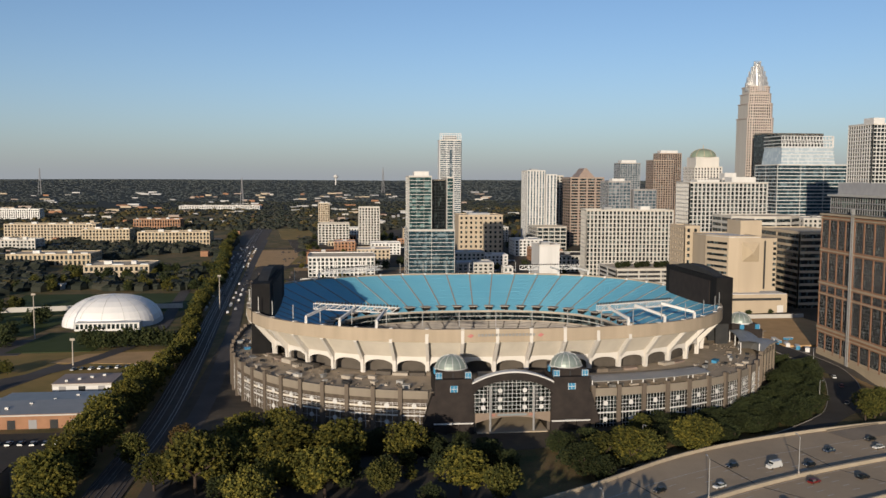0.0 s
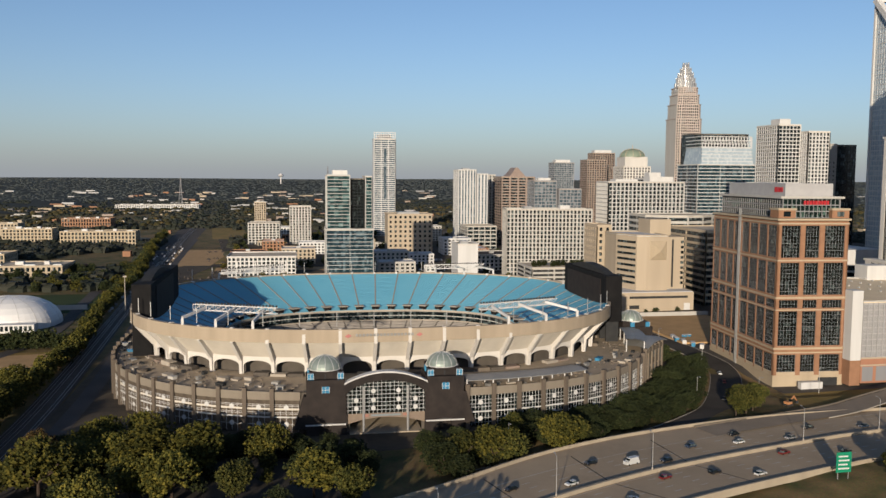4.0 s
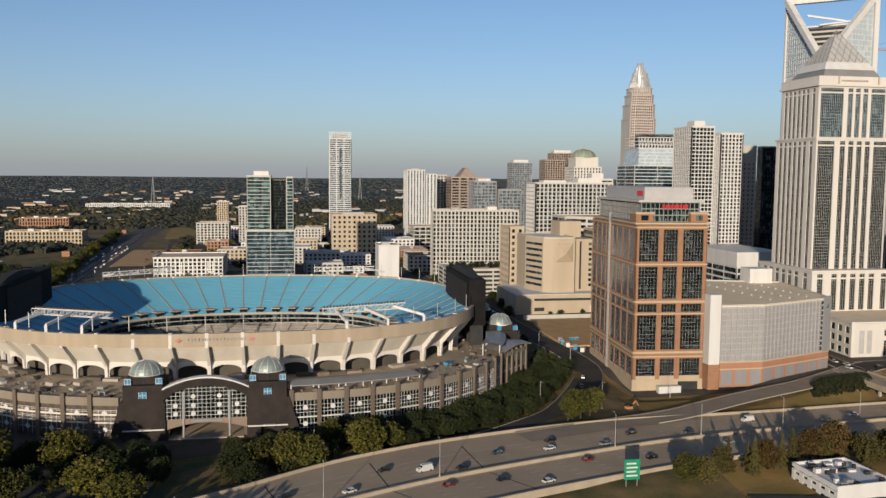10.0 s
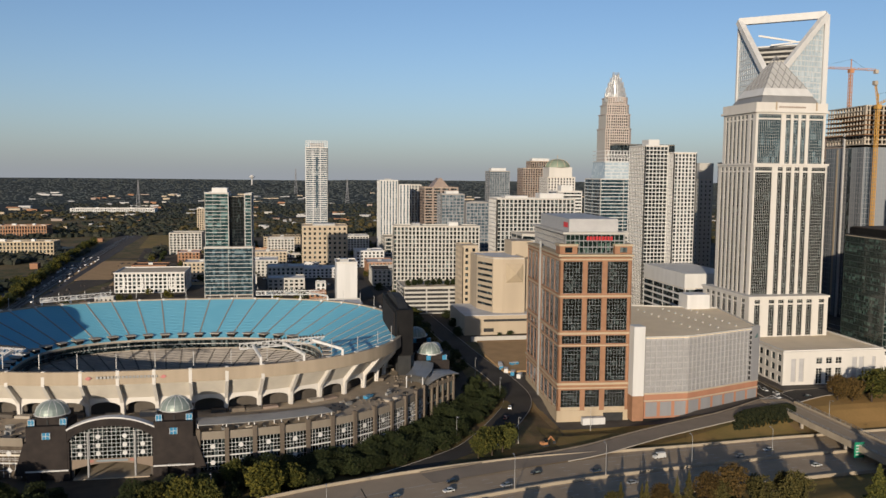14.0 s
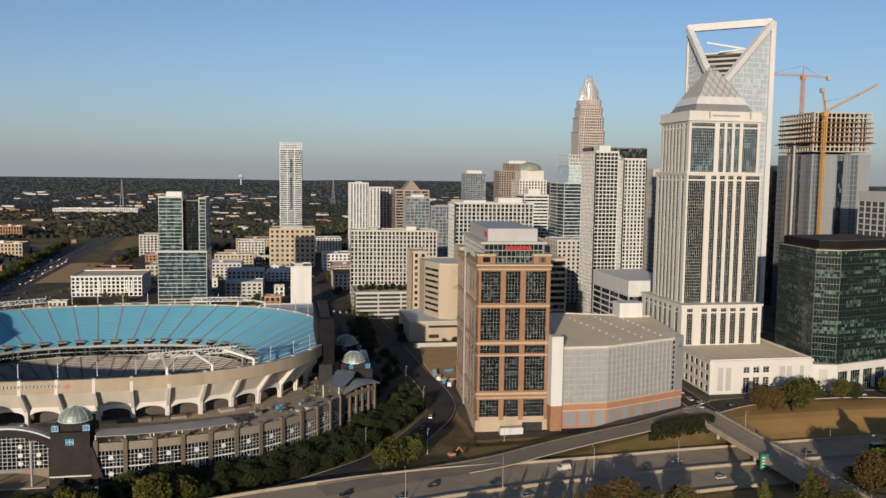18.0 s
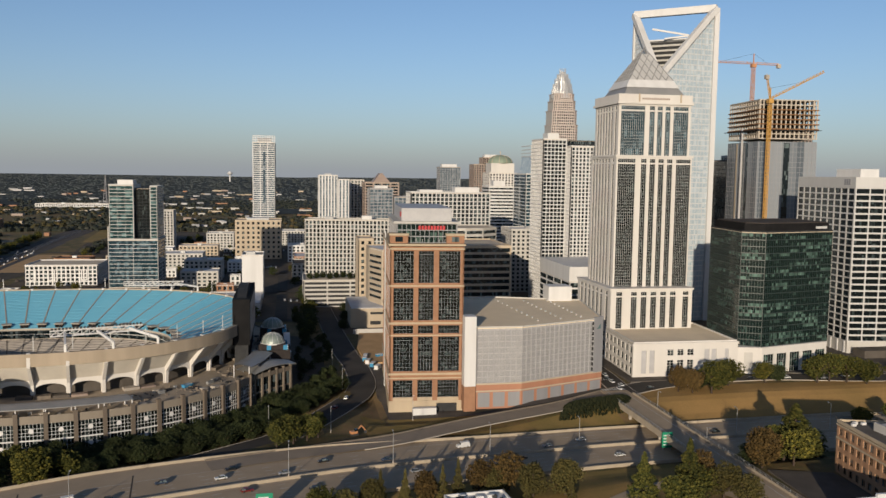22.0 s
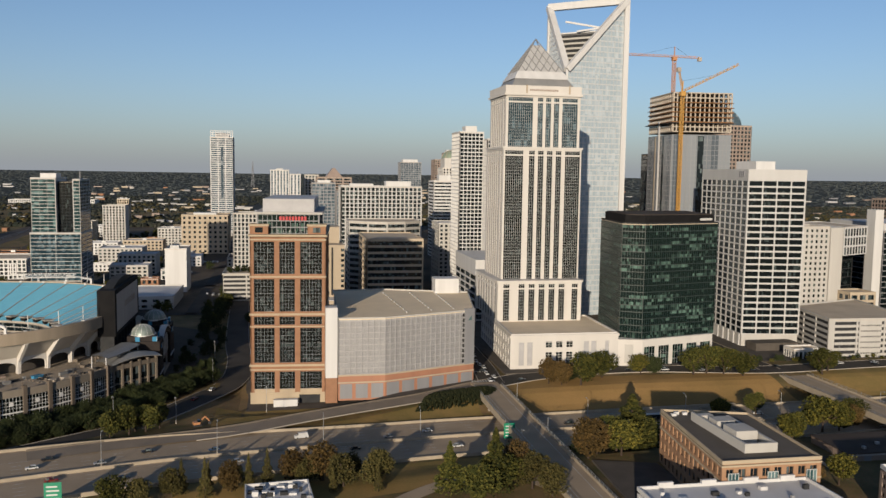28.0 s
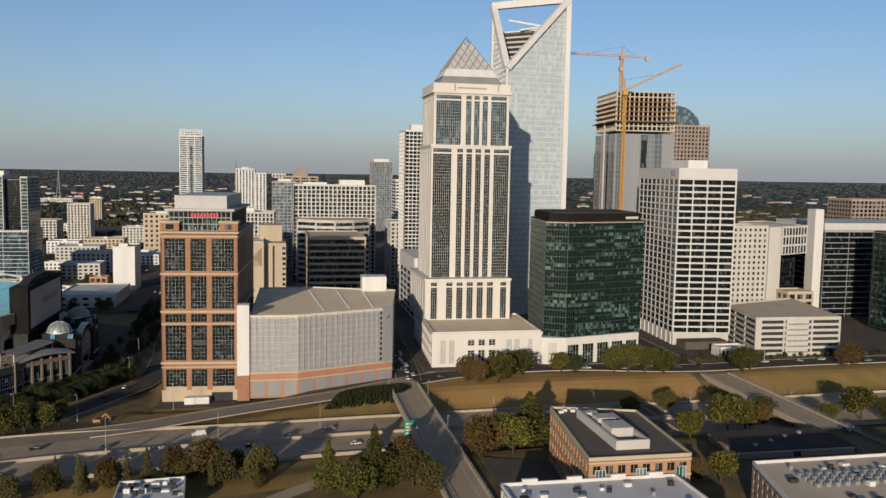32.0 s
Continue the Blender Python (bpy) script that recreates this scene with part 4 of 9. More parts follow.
# shade roof over the south-east terrace and the curved corner canopy
for keep, zz, dd in ((lambda p: 104 < p[0] < 158 and p[1] < 400, 17.2, 8.0), (lambda p: p[0] > 150 and 388 < p[1] < 424, 19.0, 9.5)):
    near = [i for i, p in enumerate(out_line) if keep(p)]
    rng = (min(near) // 2, max(near) // 2)
    cn = thing("canopy", "curved grey metal canopy on slender white posts", "canopy", *out_line[2 * rng[0]], 13.0)
    sh = Mesh()
    idx = range(2 * rng[0], 2 * rng[1] + 1)
    ring_a = [Vector(out_line[i]) for i in idx]
    rows = []
    for f, dz in ((-1.0, 0.0), (2.0, 0.7), (5.0, 1.0), (dd, 0.6)):
        rows.append([(*(p + (Vector((SX, SY)) - p).normalized() * f), zz + dz) for p in ring_a])
    sh.loft(rows, closed=False)
    sh.loft([[(x, y, z - 0.3) for x, y, z in r] for r in rows[::-1]], closed=False)
    sh.loft([rows[0], [(x, y, z - 0.3) for x, y, z in rows[0]]], closed=False)
    sh.part("canopy_roof", M["zinc"], cn)
    for p in ring_a[::2]:
        for f in (0.3, dd - 0.5):
            ps = Mesh()
            w = p + (Vector((SX, SY)) - p).normalized() * f
            ps.cyl(w.x, w.y, 13.0, zz + 0.1, 0.28, seg=8)
            ps.part("post", M["white"], cn)


tr_rng = random.Random(5)
pale, dim, teal = (bpy.data.materials[n] for n in ("offwhite_wall", "dark_metal", "blue_window"))
for i in range(230):
    f = tr_rng.random()
    p = Vector(out_line[tr_rng.randrange(len(out_line))])
    c = Vector((SX, SY))
    q = p + (c - p).normalized() * (3.0 + 19 * f)
    if q.y > SY + 40 or (q - Vector((66, 340))).length < 34:
        continue
    w, d, h = tr_rng.uniform(0.5, 2.4), tr_rng.uniform(0.4, 1.5), tr_rng.uniform(0.5, 1.5)
    b = Mesh()
    a = math.atan2((c - p).y, (c - p).x) - math.pi / 2
    fr = (q.x, q.y, math.cos(a), math.sin(a))
    b.fbox(fr, -w, -d, 13.0, w, d, 13.0 + h)
    if tr_rng.random() < 0.4:
        b.fbox(fr, -w - 0.3, -d - 0.3, 13.0 + h, w + 0.3, d + 0.3, 13.15 + h)
    b.part("terrace_kiosk", tr_rng.choice((M["concrete"], pale, pale, M["zinc"], teal) if i % 5 == 0 else (M["drab"], dim, M["concrete"], M["zinc"], M["concrete"])), stadium)

clut = Mesh()
for i in range(620):
    p = Vector(out_line[tr_rng.randrange(len(out_line))])
    c = Vector((SX, SY))
    q = p + (c - p).normalized() * tr_rng.uniform(1.5, 24)
    if q.y > SY + 40 or (q - Vector((66, 340))).length < 32:
        continue
    w, h = tr_rng.uniform(0.15, 0.6), tr_rng.uniform(0.4, 1.0)
    clut.box(q.x - w, q.y - w, 13.0, q.x + w, q.y + w, 13.0 + h)
clut.part("terrace_clutter", M["drab"], stadium, "small pale tables and railings on the terrace", "stuff")
shed_ring = oval(119.5, 100.5, 96)
for i in range(96):
    if tr_rng.random() < 0.62 and shed_ring[i][1] < SY + 40:
        a, b = Vector(shed_ring[i]), Vector(shed_ring[(i + 1) % 96])
        d = (b - a).normalized()
        k = Mesh()
        k.fbox((a.x, a.y, d.x, d.y), 0.2, -3.0, 13.0, (b - a).length - 0.4, 1.0, 14.4 + tr_rng.uniform(-0.6, 0.9))
        k.part("concourse_stall", tr_rng.choice((M["concrete_dark"], M["drab"], M["concrete"], M["brown"])), stadium)

# corner pavilion with a swept canopy
pv = thing("pavilion", "open corner pavilion with a swept grey canopy roof", "pavilion", 212, 404, -3)
ang = radians(47)
pf = (204.0, 391.0, math.cos(ang), math.sin(ang))
b = Mesh()
b.fbox(pf, 0, -10, -3, 27, -0.6, 12.4)
b.part("wall", M["drab"], pv)
for i in range(6):
    b = Mesh()
    b.fbox(pf, i * 5.2, -0.8, -3, i * 5.2 + 1.0, 0.4, 14.6)
    b.part("pier", M["drab"], pv)
    if i < 5:
        for z0, z1 in ((-2, 3.6), (4.6, 11.4)):
            b = Mesh()
            b.fbox(pf, i * 5.2 + 1.0, -0.7, z0, i * 5.2 + 5.2, -0.45, z1)
            b.part("window", M["glass_dark"], pv)
        b = Mesh()
        b.fbox(pf, i * 5.2 + 1.0, -0.5, 11.4, i * 5.2 + 5.2, 0.2, 13.6)
        b.part("parapet_panel", M["drab"], pv)
b = Mesh()
rows = []
for i in range(12):
    u = -1.5 + 30 * i / 11
    rows.append([(pf[0] + u * pf[2] + n * pf[3], pf[1] + u * pf[3] - n * pf[2], 14.4 + 1.8 * math.sin(math.pi * i / 11) + dz) for n, dz in ((2.0, 0), (2.0, 0.5), (-4, 1.6), (-11, 1.2), (-11, 0.7), (-4, 1.1))])
b.loft(rows)
b.part("canopy_roof", M["zinc"], pv)


# ---- gates ----
def gate(label):
    """A gate in its own axes: x along the front, -y outwards, its front face at y 0."""
    t = thing("stadium_gate", label, "gatehouse", 0, 0, 0)
    for s in (-1, 1):
        cx = s * 24.2
        def piece(nm, pts, z0, z1, top=None):
            q = Mesh()
            q.prism(pts, z0, z1, top)
            q.part(nm, M["black"], t, "black granite gate tower" if nm == "tower_shaft" else "")
        piece("tower_shaft", [(cx - 7.6, 1), (cx + 7.6, 1), (cx + 7.6, 18), (cx - 7.6, 18)], 2.0, 19.5)
        piece("tower_top", [(cx - 6.4, 3.5), (cx + 6.4, 3.5), (cx + 6.4, 17.9), (cx - 6.4, 17.9)], 19.5, 22.4)
        # flared buttress outside
        x0, x1, x2 = cx + s * 7.6, cx + s * 12.5, cx + s * 8.6
        pts = [(x0, 1.1), (x1, 1.1), (x1, 10), (x0, 10)]
        topp = [(x0, 1.1), (x2, 1.1), (x2, 10), (x0, 10)]
        if s < 0:
            pts, topp = [pts[1], pts[0], pts[3], pts[2]], [topp[1], topp[0], topp[3], topp[2]]
        piece("buttress", pts, 0.0, 13.0, topp)
        for xx in (-7.6, 2.6):
            piece("tower_leg", [(cx + xx, 1), (cx + xx + 5, 1), (cx + xx + 5, 18), (cx + xx, 18)], -3.2, 2.0)
        piece("back_wall", [(cx - 2.6, 3), (cx + 2.6, 3), (cx + 2.6, 17.9), (cx - 2.6, 17.9)], -3.2, 2.0)
        lb = Mesh()
        lb.box(cx - 8.0, 0.6, 1.2, cx + 8.0, 2.0, 1.7)
        lb.part("ledge", M["white"], t)
        for wx, wy, wz, ww, wh in ((-7.1, 2.5, 17.9, 2.4, 4.1), (4.8, 2.5, 17.9, 2.4, 4.1), (-7.1, 11.3, 17.9, 2.4, 4.1), (-1.5, 0.6, 14.4, 3.0, 2.6)):
            wd = Mesh()
            wd.box(cx + wx, wy, wz, cx + wx + ww, wy + (2.3 if wh > 3 else 0.5), wz + wh)
            wd.part("blue_window", M["sky_blue"], t, "small bright blue glazed window")
        wf = Mesh()
        for wx in (-6.7, 5.2):
            for k in (-0.45, 0.75, 1.95):
                wf.box(cx + wx + k, 2.35, 17.9, cx + wx + k + 0.14, 2.5, 22.0)
            for k in (17.9, 19.9, 21.9):
                wf.box(cx + wx - 0.45, 2.35, k, cx + wx + 2.05, 2.5, k + 0.14)
        for k in (-1.5, -0.07, 1.4):
            wf.box(cx + k, 0.45, 14.4, cx + k + 0.14, 0.6, 17.0)
        wf.box(cx - 1.5, 0.45, 15.6, cx + 1.5, 0.6, 15.75)
        wf.part("window_bars", M["white"], t)
        sl = Mesh()
        sl.box(cx - 0.3, 3.2, 17.5, cx + 0.3, 3.6, 21.5)
        sl.part("slot", M["dark"], t)
        dm = Mesh()
        rr = 6.6
        rings = [[(cx + rr * math.cos(ph) * math.cos(th), 10.5 + rr * 0.95 * math.cos(ph) * math.sin(th), 22.4 + 5.4 * math.sin(ph)) for th in [2 * math.pi * i / 24 for i in range(24)]] for ph in [radians(a) for a in (0, 14, 28, 42, 56, 70, 82)]]
        dm.loft(rings)
        dm.add(rings[-1], [tuple(range(24))])
        dome_ob = dm.part("dome", M["copper"], t, "pale grey-green ribbed dome roof")
        rb = Mesh()
        for i in range(0, 24, 2):
            for r0, r1 in zip(rings, rings[1:]):
                rb.bar(r0[i], r1[i], 0.16)
        rb.part("dome_rib", M["white"], dome_ob, kind="stuff")
        ev = Mesh()
        ev.cyl(cx, 10.5, 22.0, 22.6, 6.9, 6.9, 24)
        ev.part("dome_eave", M["white"], dome_ob)
    ar = Mesh()
    k, half = 20, 16.8
    rise = 4.4
    rows = []
    for i in range(k + 1):
        x = -half + 2 * half * i / k
        top, under = 17.4 + rise * (1 - (x / half) ** 2), 12.6 + 6.0 * (1 - min(1, abs(x) / 16.2) ** 2) ** 0.6
        rows.append([(x, 1.2, under), (x, 4, under), (x, 4, top), (x, 1.2, top)])
    ar.loft(rows)
    for s in (-1, 1):
        ar.box(s * 15.9 if s > 0 else -16.8, 1.2, -3.2, 16.8 if s > 0 else -15.9, 4, 12.7)
    ar.part("gate_arch", M["black"], t, "black granite arch between the towers")
    def arched(nm, half, under, over, y0, y1, m, label=""):
        """A band between two curves, as one welded strip."""
        q = Mesh()
        xs = [-half + 2 * half * i / k for i in range(k + 1)]
        q.loft([[(x, y0, under(x)), (x, y1, under(x)), (x, y1, over(x)), (x, y0, over(x))] for x in xs])
        q.f += [(3, 2, 1, 0), tuple(4 * k + i for i in range(4))]
        q.part(nm, M[m], t, label)

    arched("coping", half, lambda x: 17.4 + rise * (1 - (x / half) ** 2), lambda x: 18.0 + rise * (1 - (x / half) ** 2), 0.8, 4.2, "white")
    gl = Mesh()
    gl.box(-15.9, 2.6, 5.0, 15.9, 2.9, 18.4)
    gl.part("gate_glass", M["glass_tower"], t, "tall gridded gate window")
    mu = Mesh()
    for i in range(-9, 10):
        mu.box(i * 1.7 - 0.06, 2.4, 5.0, i * 1.7 + 0.06, 2.6, 12.6 + 5.8 * max(0, 1 - (i * 1.7 / 16.2) ** 2) ** 0.6)
    for z in (6.4, 8.0, 9.6, 11.2, 12.8, 14.4, 16.0, 17.4):
        w = 15.9 * max(0, 1 - max(0, (z - 12.6) / 6.0) ** 1.67) ** 0.5
        mu.box(-w, 2.4, z - 0.06, w, 2.6, z + 0.06)
    mu.part("gate_mullions", M["white"], t)
    for x in (-12.0, -5.1, 5.1, 12.0):
        for z in (7.2, 10.6) + ((14.2,) if abs(x) < 6 else ()):
            ds = Mesh()
            ds.add([(x + 0.95 * math.cos(j * math.pi / 4), 2.0, z + 0.95 * math.sin(j * math.pi / 4)) for j in range(8)] + [(x + 0.95 * math.cos(j * math.pi / 4), 2.3, z + 0.95 * math.sin(j * math.pi / 4)) for j in range(8)],
                   [tuple(range(8))] + [(i, 8 + i, 8 + (i + 1) % 8, (i + 1) % 8) for i in range(8)])
            ds.part("medallion", M["white"], t)
    arched("entrance_band", 15.9, lambda x: 0.6 + 2.7 * (1 - (x / 15.9) ** 2), lambda x: 5.0, 2.6, 4.0, "gate_band", "tan band with a sign over the entrance")
    sg = Mesh()
    sg.box(-6, 2.45, 3.7, 6, 2.6, 4.5)
    sg.part("sign_bar", mat("dull_blue_letters", (0.26, 0.31, 0.34), 0.7), t)
    for x in (-8, 8):
        e = Mesh()
        e.box(x - 1, 2.45, 3.6, x + 1, 2.6, 4.6)
        e.part("sign_emblem", mat("dull_red_emblem", (0.45, 0.20, 0.15), 0.7), t)
    fl = Mesh()
    fl.box(-14.6, 1, -3.2, 14.6, 40, -2.6)
    fl.part("entrance_paving", M["tan"], t)
    for x in (-9, 9):
        p = Mesh()
        p.cyl(x, 2.5, -3.2, 16, 0.5, seg=10)
        p.part("entrance_column", M["metal"], t)
    return t


# band colour darkened for the shade of a deep arch
M["gate_band"] = mat("gate_band_shade_tone", (0.33, 0.26, 0.20), 0.85, (0.26, 0.205, 0.16), 0.3, streak=True)
gs = gate("black stone south gate with domed towers and glazed arch")
gs.location = (*GATE_S, 0)
ge = copy_thing(gs, pose(*GATE_E, 0, 0, 0, 91))
tagged(ge, "black stone east gate with domed towers, half shaded")

# ---- scoreboards and light trusses ----
for x0, x1, face in ((192, 201, -1), (-47, -38, 1)):
    sb = thing("scoreboard", "huge black scoreboard on a steel frame at the bowl's end", "scoreboard", (x0 + x1) / 2, 458, 20)
    b = Mesh()
    b.prism([(x0, 416 if face < 0 else 410), (x1, 416 if face < 0 else 410), (x1, 486 if face < 0 else 501), (x0, 486 if face < 0 else 501)], 24.0 if face < 0 else 14.0, 48.5)
    b.part("housing", M["pitch"], sb)
    b = Mesh()
    for y in range(418, 486, 9):
        b.box(x0 + 1, y - 0.6, 2, x1 - 1, y + 0.6, 24)
    b.part("steel_frame", M["dark"], sb)
    b = Mesh()
    fx = x0 if face < 0 else x1
    b.box(fx - 0.3, 424, 27, fx + 0.3, 480, 46)
    b.part("screen", M["black"], sb)
    b = Mesh()
    k = 12
    ys = [422 + 58 * i / k for i in range(k + 1)]
    prof = [(y, 48.5 + 3.6 * (1 - ((y - 451) / 29) ** 2)) for y in ys]
    b.v = [(x0 + 2, y, z) for y, z in prof] + [(x1 - 2, y, z) for y, z in prof]
    b.f = [tuple(range(k, -1, -1)), tuple(range(k + 1, 2 * k + 2))] + [(i, i + 1, k + 2 + i, k + 1 + i) for i in range(k)]
    b.part("curved_header", M["dark"], sb)
    b = Mesh()
    ox = x1 + 0.05 if face < 0 else x0 - 0.15
    bx = ox + (0.12 if face < 0 else -0.12)
    for i in range(8):
        b = Mesh()
        b.box(bx, 442 + i * 4, 36, bx + 0.1, 444.6 + i * 4, 39.4)
        b.part("sign_stroke", M["concrete"], sb)
    b = Mesh()
    b.box(ox, 420, 26, ox + 0.1, 482, 46)
    b.part("back_panel", M["offwhite"], sb, "plain tan-grey back panel")


def light_truss(p, q, feet):
    """A lattice of floodlights held over the seats by raking arms."""
    t = thing("light_truss", "white steel lattice of floodlights on raking arms above the rim", "floodlight", (p[0] + q[0]) / 2, (p[1] + q[1]) / 2, 35)
    p, q = Vector(p), Vector(q)
    d = (q - p).normalized()
    nrm = Vector((-d.y, d.x, 0))
    tr = Mesh()
    for dz in (-1.3, 1.3):
        for dn in (-0.9, 0.9):
            tr.bar(p + nrm * dn + Vector((0, 0, dz)), q + nrm * dn + Vector((0, 0, dz)), 0.28)
    k = 12
    for i in range(k):
        a, b = p.lerp(q, i / k), p.lerp(q, (i + 1) / k)
        for dn in (-0.9, 0.9):
            tr.bar(a + nrm * dn + Vector((0, 0, -1.3)), b + nrm * dn + Vector((0, 0, 1.3)), 0.16)
            tr.bar(a + nrm * dn + Vector((0, 0, -1.3)), a + nrm * dn + Vector((0, 0, 1.3)), 0.16)
    tr.part("lattice", M["white"], t)
    lm = Mesh()
    lm.box(-0.42, -0.42, -0.42, 0.42, 0.42, 0.42)
    ld = lm.data("floodlight", M["dark"])
    for i in range(26):
        c = p.lerp(q, (i + 0.5) / 26) + Vector((0, 0, 1.8)) + nrm * 0.9
        placed("floodlight", ld, t, *c)
    for f, s in feet:
        a = Mesh()
        e = p.lerp(q, s)
        a.bar((f[0], f[1], 33.5), (f[0], f[1], 38.0), 1.1)
        a.bar((f[0], f[1], 38.0), e, 0.9, 1.2)
        a.part("raking_arm", M["white"], t)
    return t


def rim_at(x, s=-1):
    return (x, SY + s * 106.3 * (1 - abs((x - SX) / 125.3) ** 2.6) ** (1 / 2.6))


for s in (-1, 1):
    yy = (lambda y: y) if s < 0 else (lambda y: 2 * SY - y)
    light_truss((-15.7, yy(389), 40.5), (22, yy(369), 41), [(rim_at(x, s), u) for x, u in ((-19, 0.15), (-4, 0.5), (12, 0.85))])
    light_truss((114, yy(371), 40.5), (153, yy(379), 41.5), [(rim_at(x, s), u) for x, u in ((124, 0.15), (143, 0.5), (161, 0.85))])


# ---- brick tower ----
def brick_tower():
    P = rect(271.5, 385.5, 309.3, 463, -4)
    cx, cy = sum(p[0] for p in P) / 4, sum(p[1] for p in P) / 4
    t = thing("office_tower", "orange brick office tower with cream bands and gridded glass", "office tower", cx, cy, -5)
    c = Mesh()
    c.prism(inset(P, 0.8), -8, 79)
    c.part("wall", M["brick"], t)
    bw = Mesh()
    bw.prism(inset(P, -0.1), -8, -1.6)
    bw.part("base_wall", M["warm_cream"], t, "cream stone base storey with a dark loading bay")
    # cream bands
    for z0, z1, o in ((-1.4, -0.5, 0.25), (11.0, 11.6, 0.3), (13.0, 14.0, 0.5), (33.2, 33.8, 0.15), (39.3, 40.3, 0.4), (58.6, 59.4, 0.3), (77.5, 78.2, 0.3), (79.4, 80.4, 0.7)):
        b = Mesh()
        b.prism(inset(P, -o), z0, z1)
        b.part("cornice", M["warm_cream"], t, "cream stone band")
    store = {}
    groups = ((1.2, 10.2), (14.8, 32.8), (34.4, 38.6), (41.2, 57.8), (60.4, 76.8))
    specs = []
    fr, ln = face_of(P, 0)
    specs.append((fr, ln, [(0.05, 0.32), (0.385, 0.59), (0.66, 0.95)]))
    fr, ln = face_of(P, 3)
    specs.append((fr, ln, [(0.015, 0.115), (0.13, 0.235), (0.25, 0.345), (0.36, 0.43), (0.48, 0.59), (0.605, 0.72), (0.735, 0.85), (0.865, 0.98)]))
    fr, ln = face_of(P, 1)
    specs.append((fr, ln, [(0.015, 0.115), (0.13, 0.235), (0.25, 0.345), (0.36, 0.43), (0.48, 0.59), (0.605, 0.72), (0.735, 0.85), (0.865, 0.98)]))
    for fr, ln, cols in specs:
        ang = math.atan2(fr[3], fr[2])
        edges = [0.0] + [e for cc in cols for e in cc] + [1.0]
        for a, b in zip(edges[::2], edges[1::2]):
            pr = Mesh()
            pr.fbox(fr, a * ln, -0.8, groups[0][0] - 2.2, b * ln, 0.0, 79)
            pr.part("brick_pier", M["brick"], t)
            pr = Mesh()
            pr.fbox(fr, a * ln, -0.8, -8, b * ln, 0.0, groups[0][0] - 2.2)
            pr.part("base_pier", M["warm_cream"], t)
        for z0, z1 in zip([-8] + [g1 for _, g1 in groups], [g0 for g0, _ in groups] + [79]):
            pr = Mesh()
            pr.fbox(fr, 0.3, -0.8, z0, ln - 0.3, -0.1, z1)
            pr.part("base_panel" if z0 == -8 else "brick_spandrel", M["warm_cream"] if z0 == -8 else M["brick"], t)
        for a, b in cols:
            for z0, z1 in groups:
                w, h = (b - a) * ln, z1 - z0
                u = (a + b) / 2 * ln
                key = (round(w, 2), round(h, 2))
                if key not in store:
                    p, m = Mesh(), Mesh()
                    p.box(-w / 2, -0.05, -h / 2, w / 2, 0.05, h / 2)
                    nx, nz = max(2, round(w / 1.6)), max(2, round(h / 1.9))
                    for i in range(nx + 1):
                        x = -w / 2 + w * i / nx
                        m.box(x - 0.03, -0.08, -h / 2, x + 0.03, -0.05, h / 2)
                    for i in range(nz + 1):
                        z = -h / 2 + h * i / nz
                        m.box(-w / 2, -0.08, z - 0.03, w / 2, -0.05, z + 0.03)
                    store[key] = (p.data("window", M["glass_tower"]), m.data("mullions", M["louver"]))
                back = 0.72 if fr is specs[0][0] else 0.3
                x, y = fr[0] + u * fr[2] - back * fr[3], fr[1] + u * fr[3] + back * fr[2]
                wob = placed("window", store[key][0], t, x, y, (z0 + z1) / 2, ang)
                mo = new("mullions", store[key][1])
                mo.parent = wob
    # set-back storeys, terraces, roof house
    Q = inset(P, 3.2)
    u = Mesh()
    u.prism(inset(Q, 0.4), 80.6, 90.5)
    u.part("terrace_wall", M["dark"], t)
    windows(t, Q, (0, 3), 80.7, 90.4, 3, 2.4, 0.25, 0.5, M["grey"], M["glass_green"], 0.4, name="terrace_window", cap=80)
    for i, k in ((0, 0), (1, 0)):
        b = Mesh()
        fr, ln = face_of(P, 0)
        b.fbox(fr, (0.0 if i == 0 else 0.76) * ln, -9, 80.6, (0.24 if i == 0 else 1.0) * ln, -0.4, 84.6)
        b.part("corner_block", M["brick"], t)
        b = Mesh()
        b.fbox(fr, (0.0 if i == 0 else 0.76) * ln - 0.4, -9.4, 84.6, (0.24 if i == 0 else 1.0) * ln + 0.4, 0.0, 85.6)
        b.part("corner_cornice", M["warm_cream"], t)
        b = Mesh()
        b.fbox(fr, (0.07 if i == 0 else 0.83) * ln, -0.4, 81.4, (0.17 if i == 0 else 0.93) * ln, -0.32, 84.0)
        b.part("corner_window", M["glass_dark"], t)
    r = Mesh()
    r.prism(inset(P, 1.8), 90.5, 91.6)
    r.part("roof_edge", M["offwhite"], t)
    r = Mesh()
    r.prism(inset(P, 6.0), 91.6, 98.2)
    r.part("roof_house", M["louver"], t, "pale grey louvred plant house on the roof")
    fr, ln = face_of(P, 0)
    s = Mesh()
    for i in range(9):
        s.fbox(fr, 14.5 + i * 1.55, -3.1, 87.4, 15.6 + i * 1.55, -2.6, 89.4)
    s.part("red_sign", M["red"], t, "red sign strokes below the roof edge", "stuff")
    fr3, ln3 = face_of(P, 3)
    s = Mesh()
    for i in range(6):
        s.fbox(fr3, ln3 - 17 + i * 1.5, -6.1, 93.6, ln3 - 16 + i * 1.5, -5.8, 96.2)
    s.part("red_sign", M["red"], t, "red sign strokes on the plant house", "stuff")
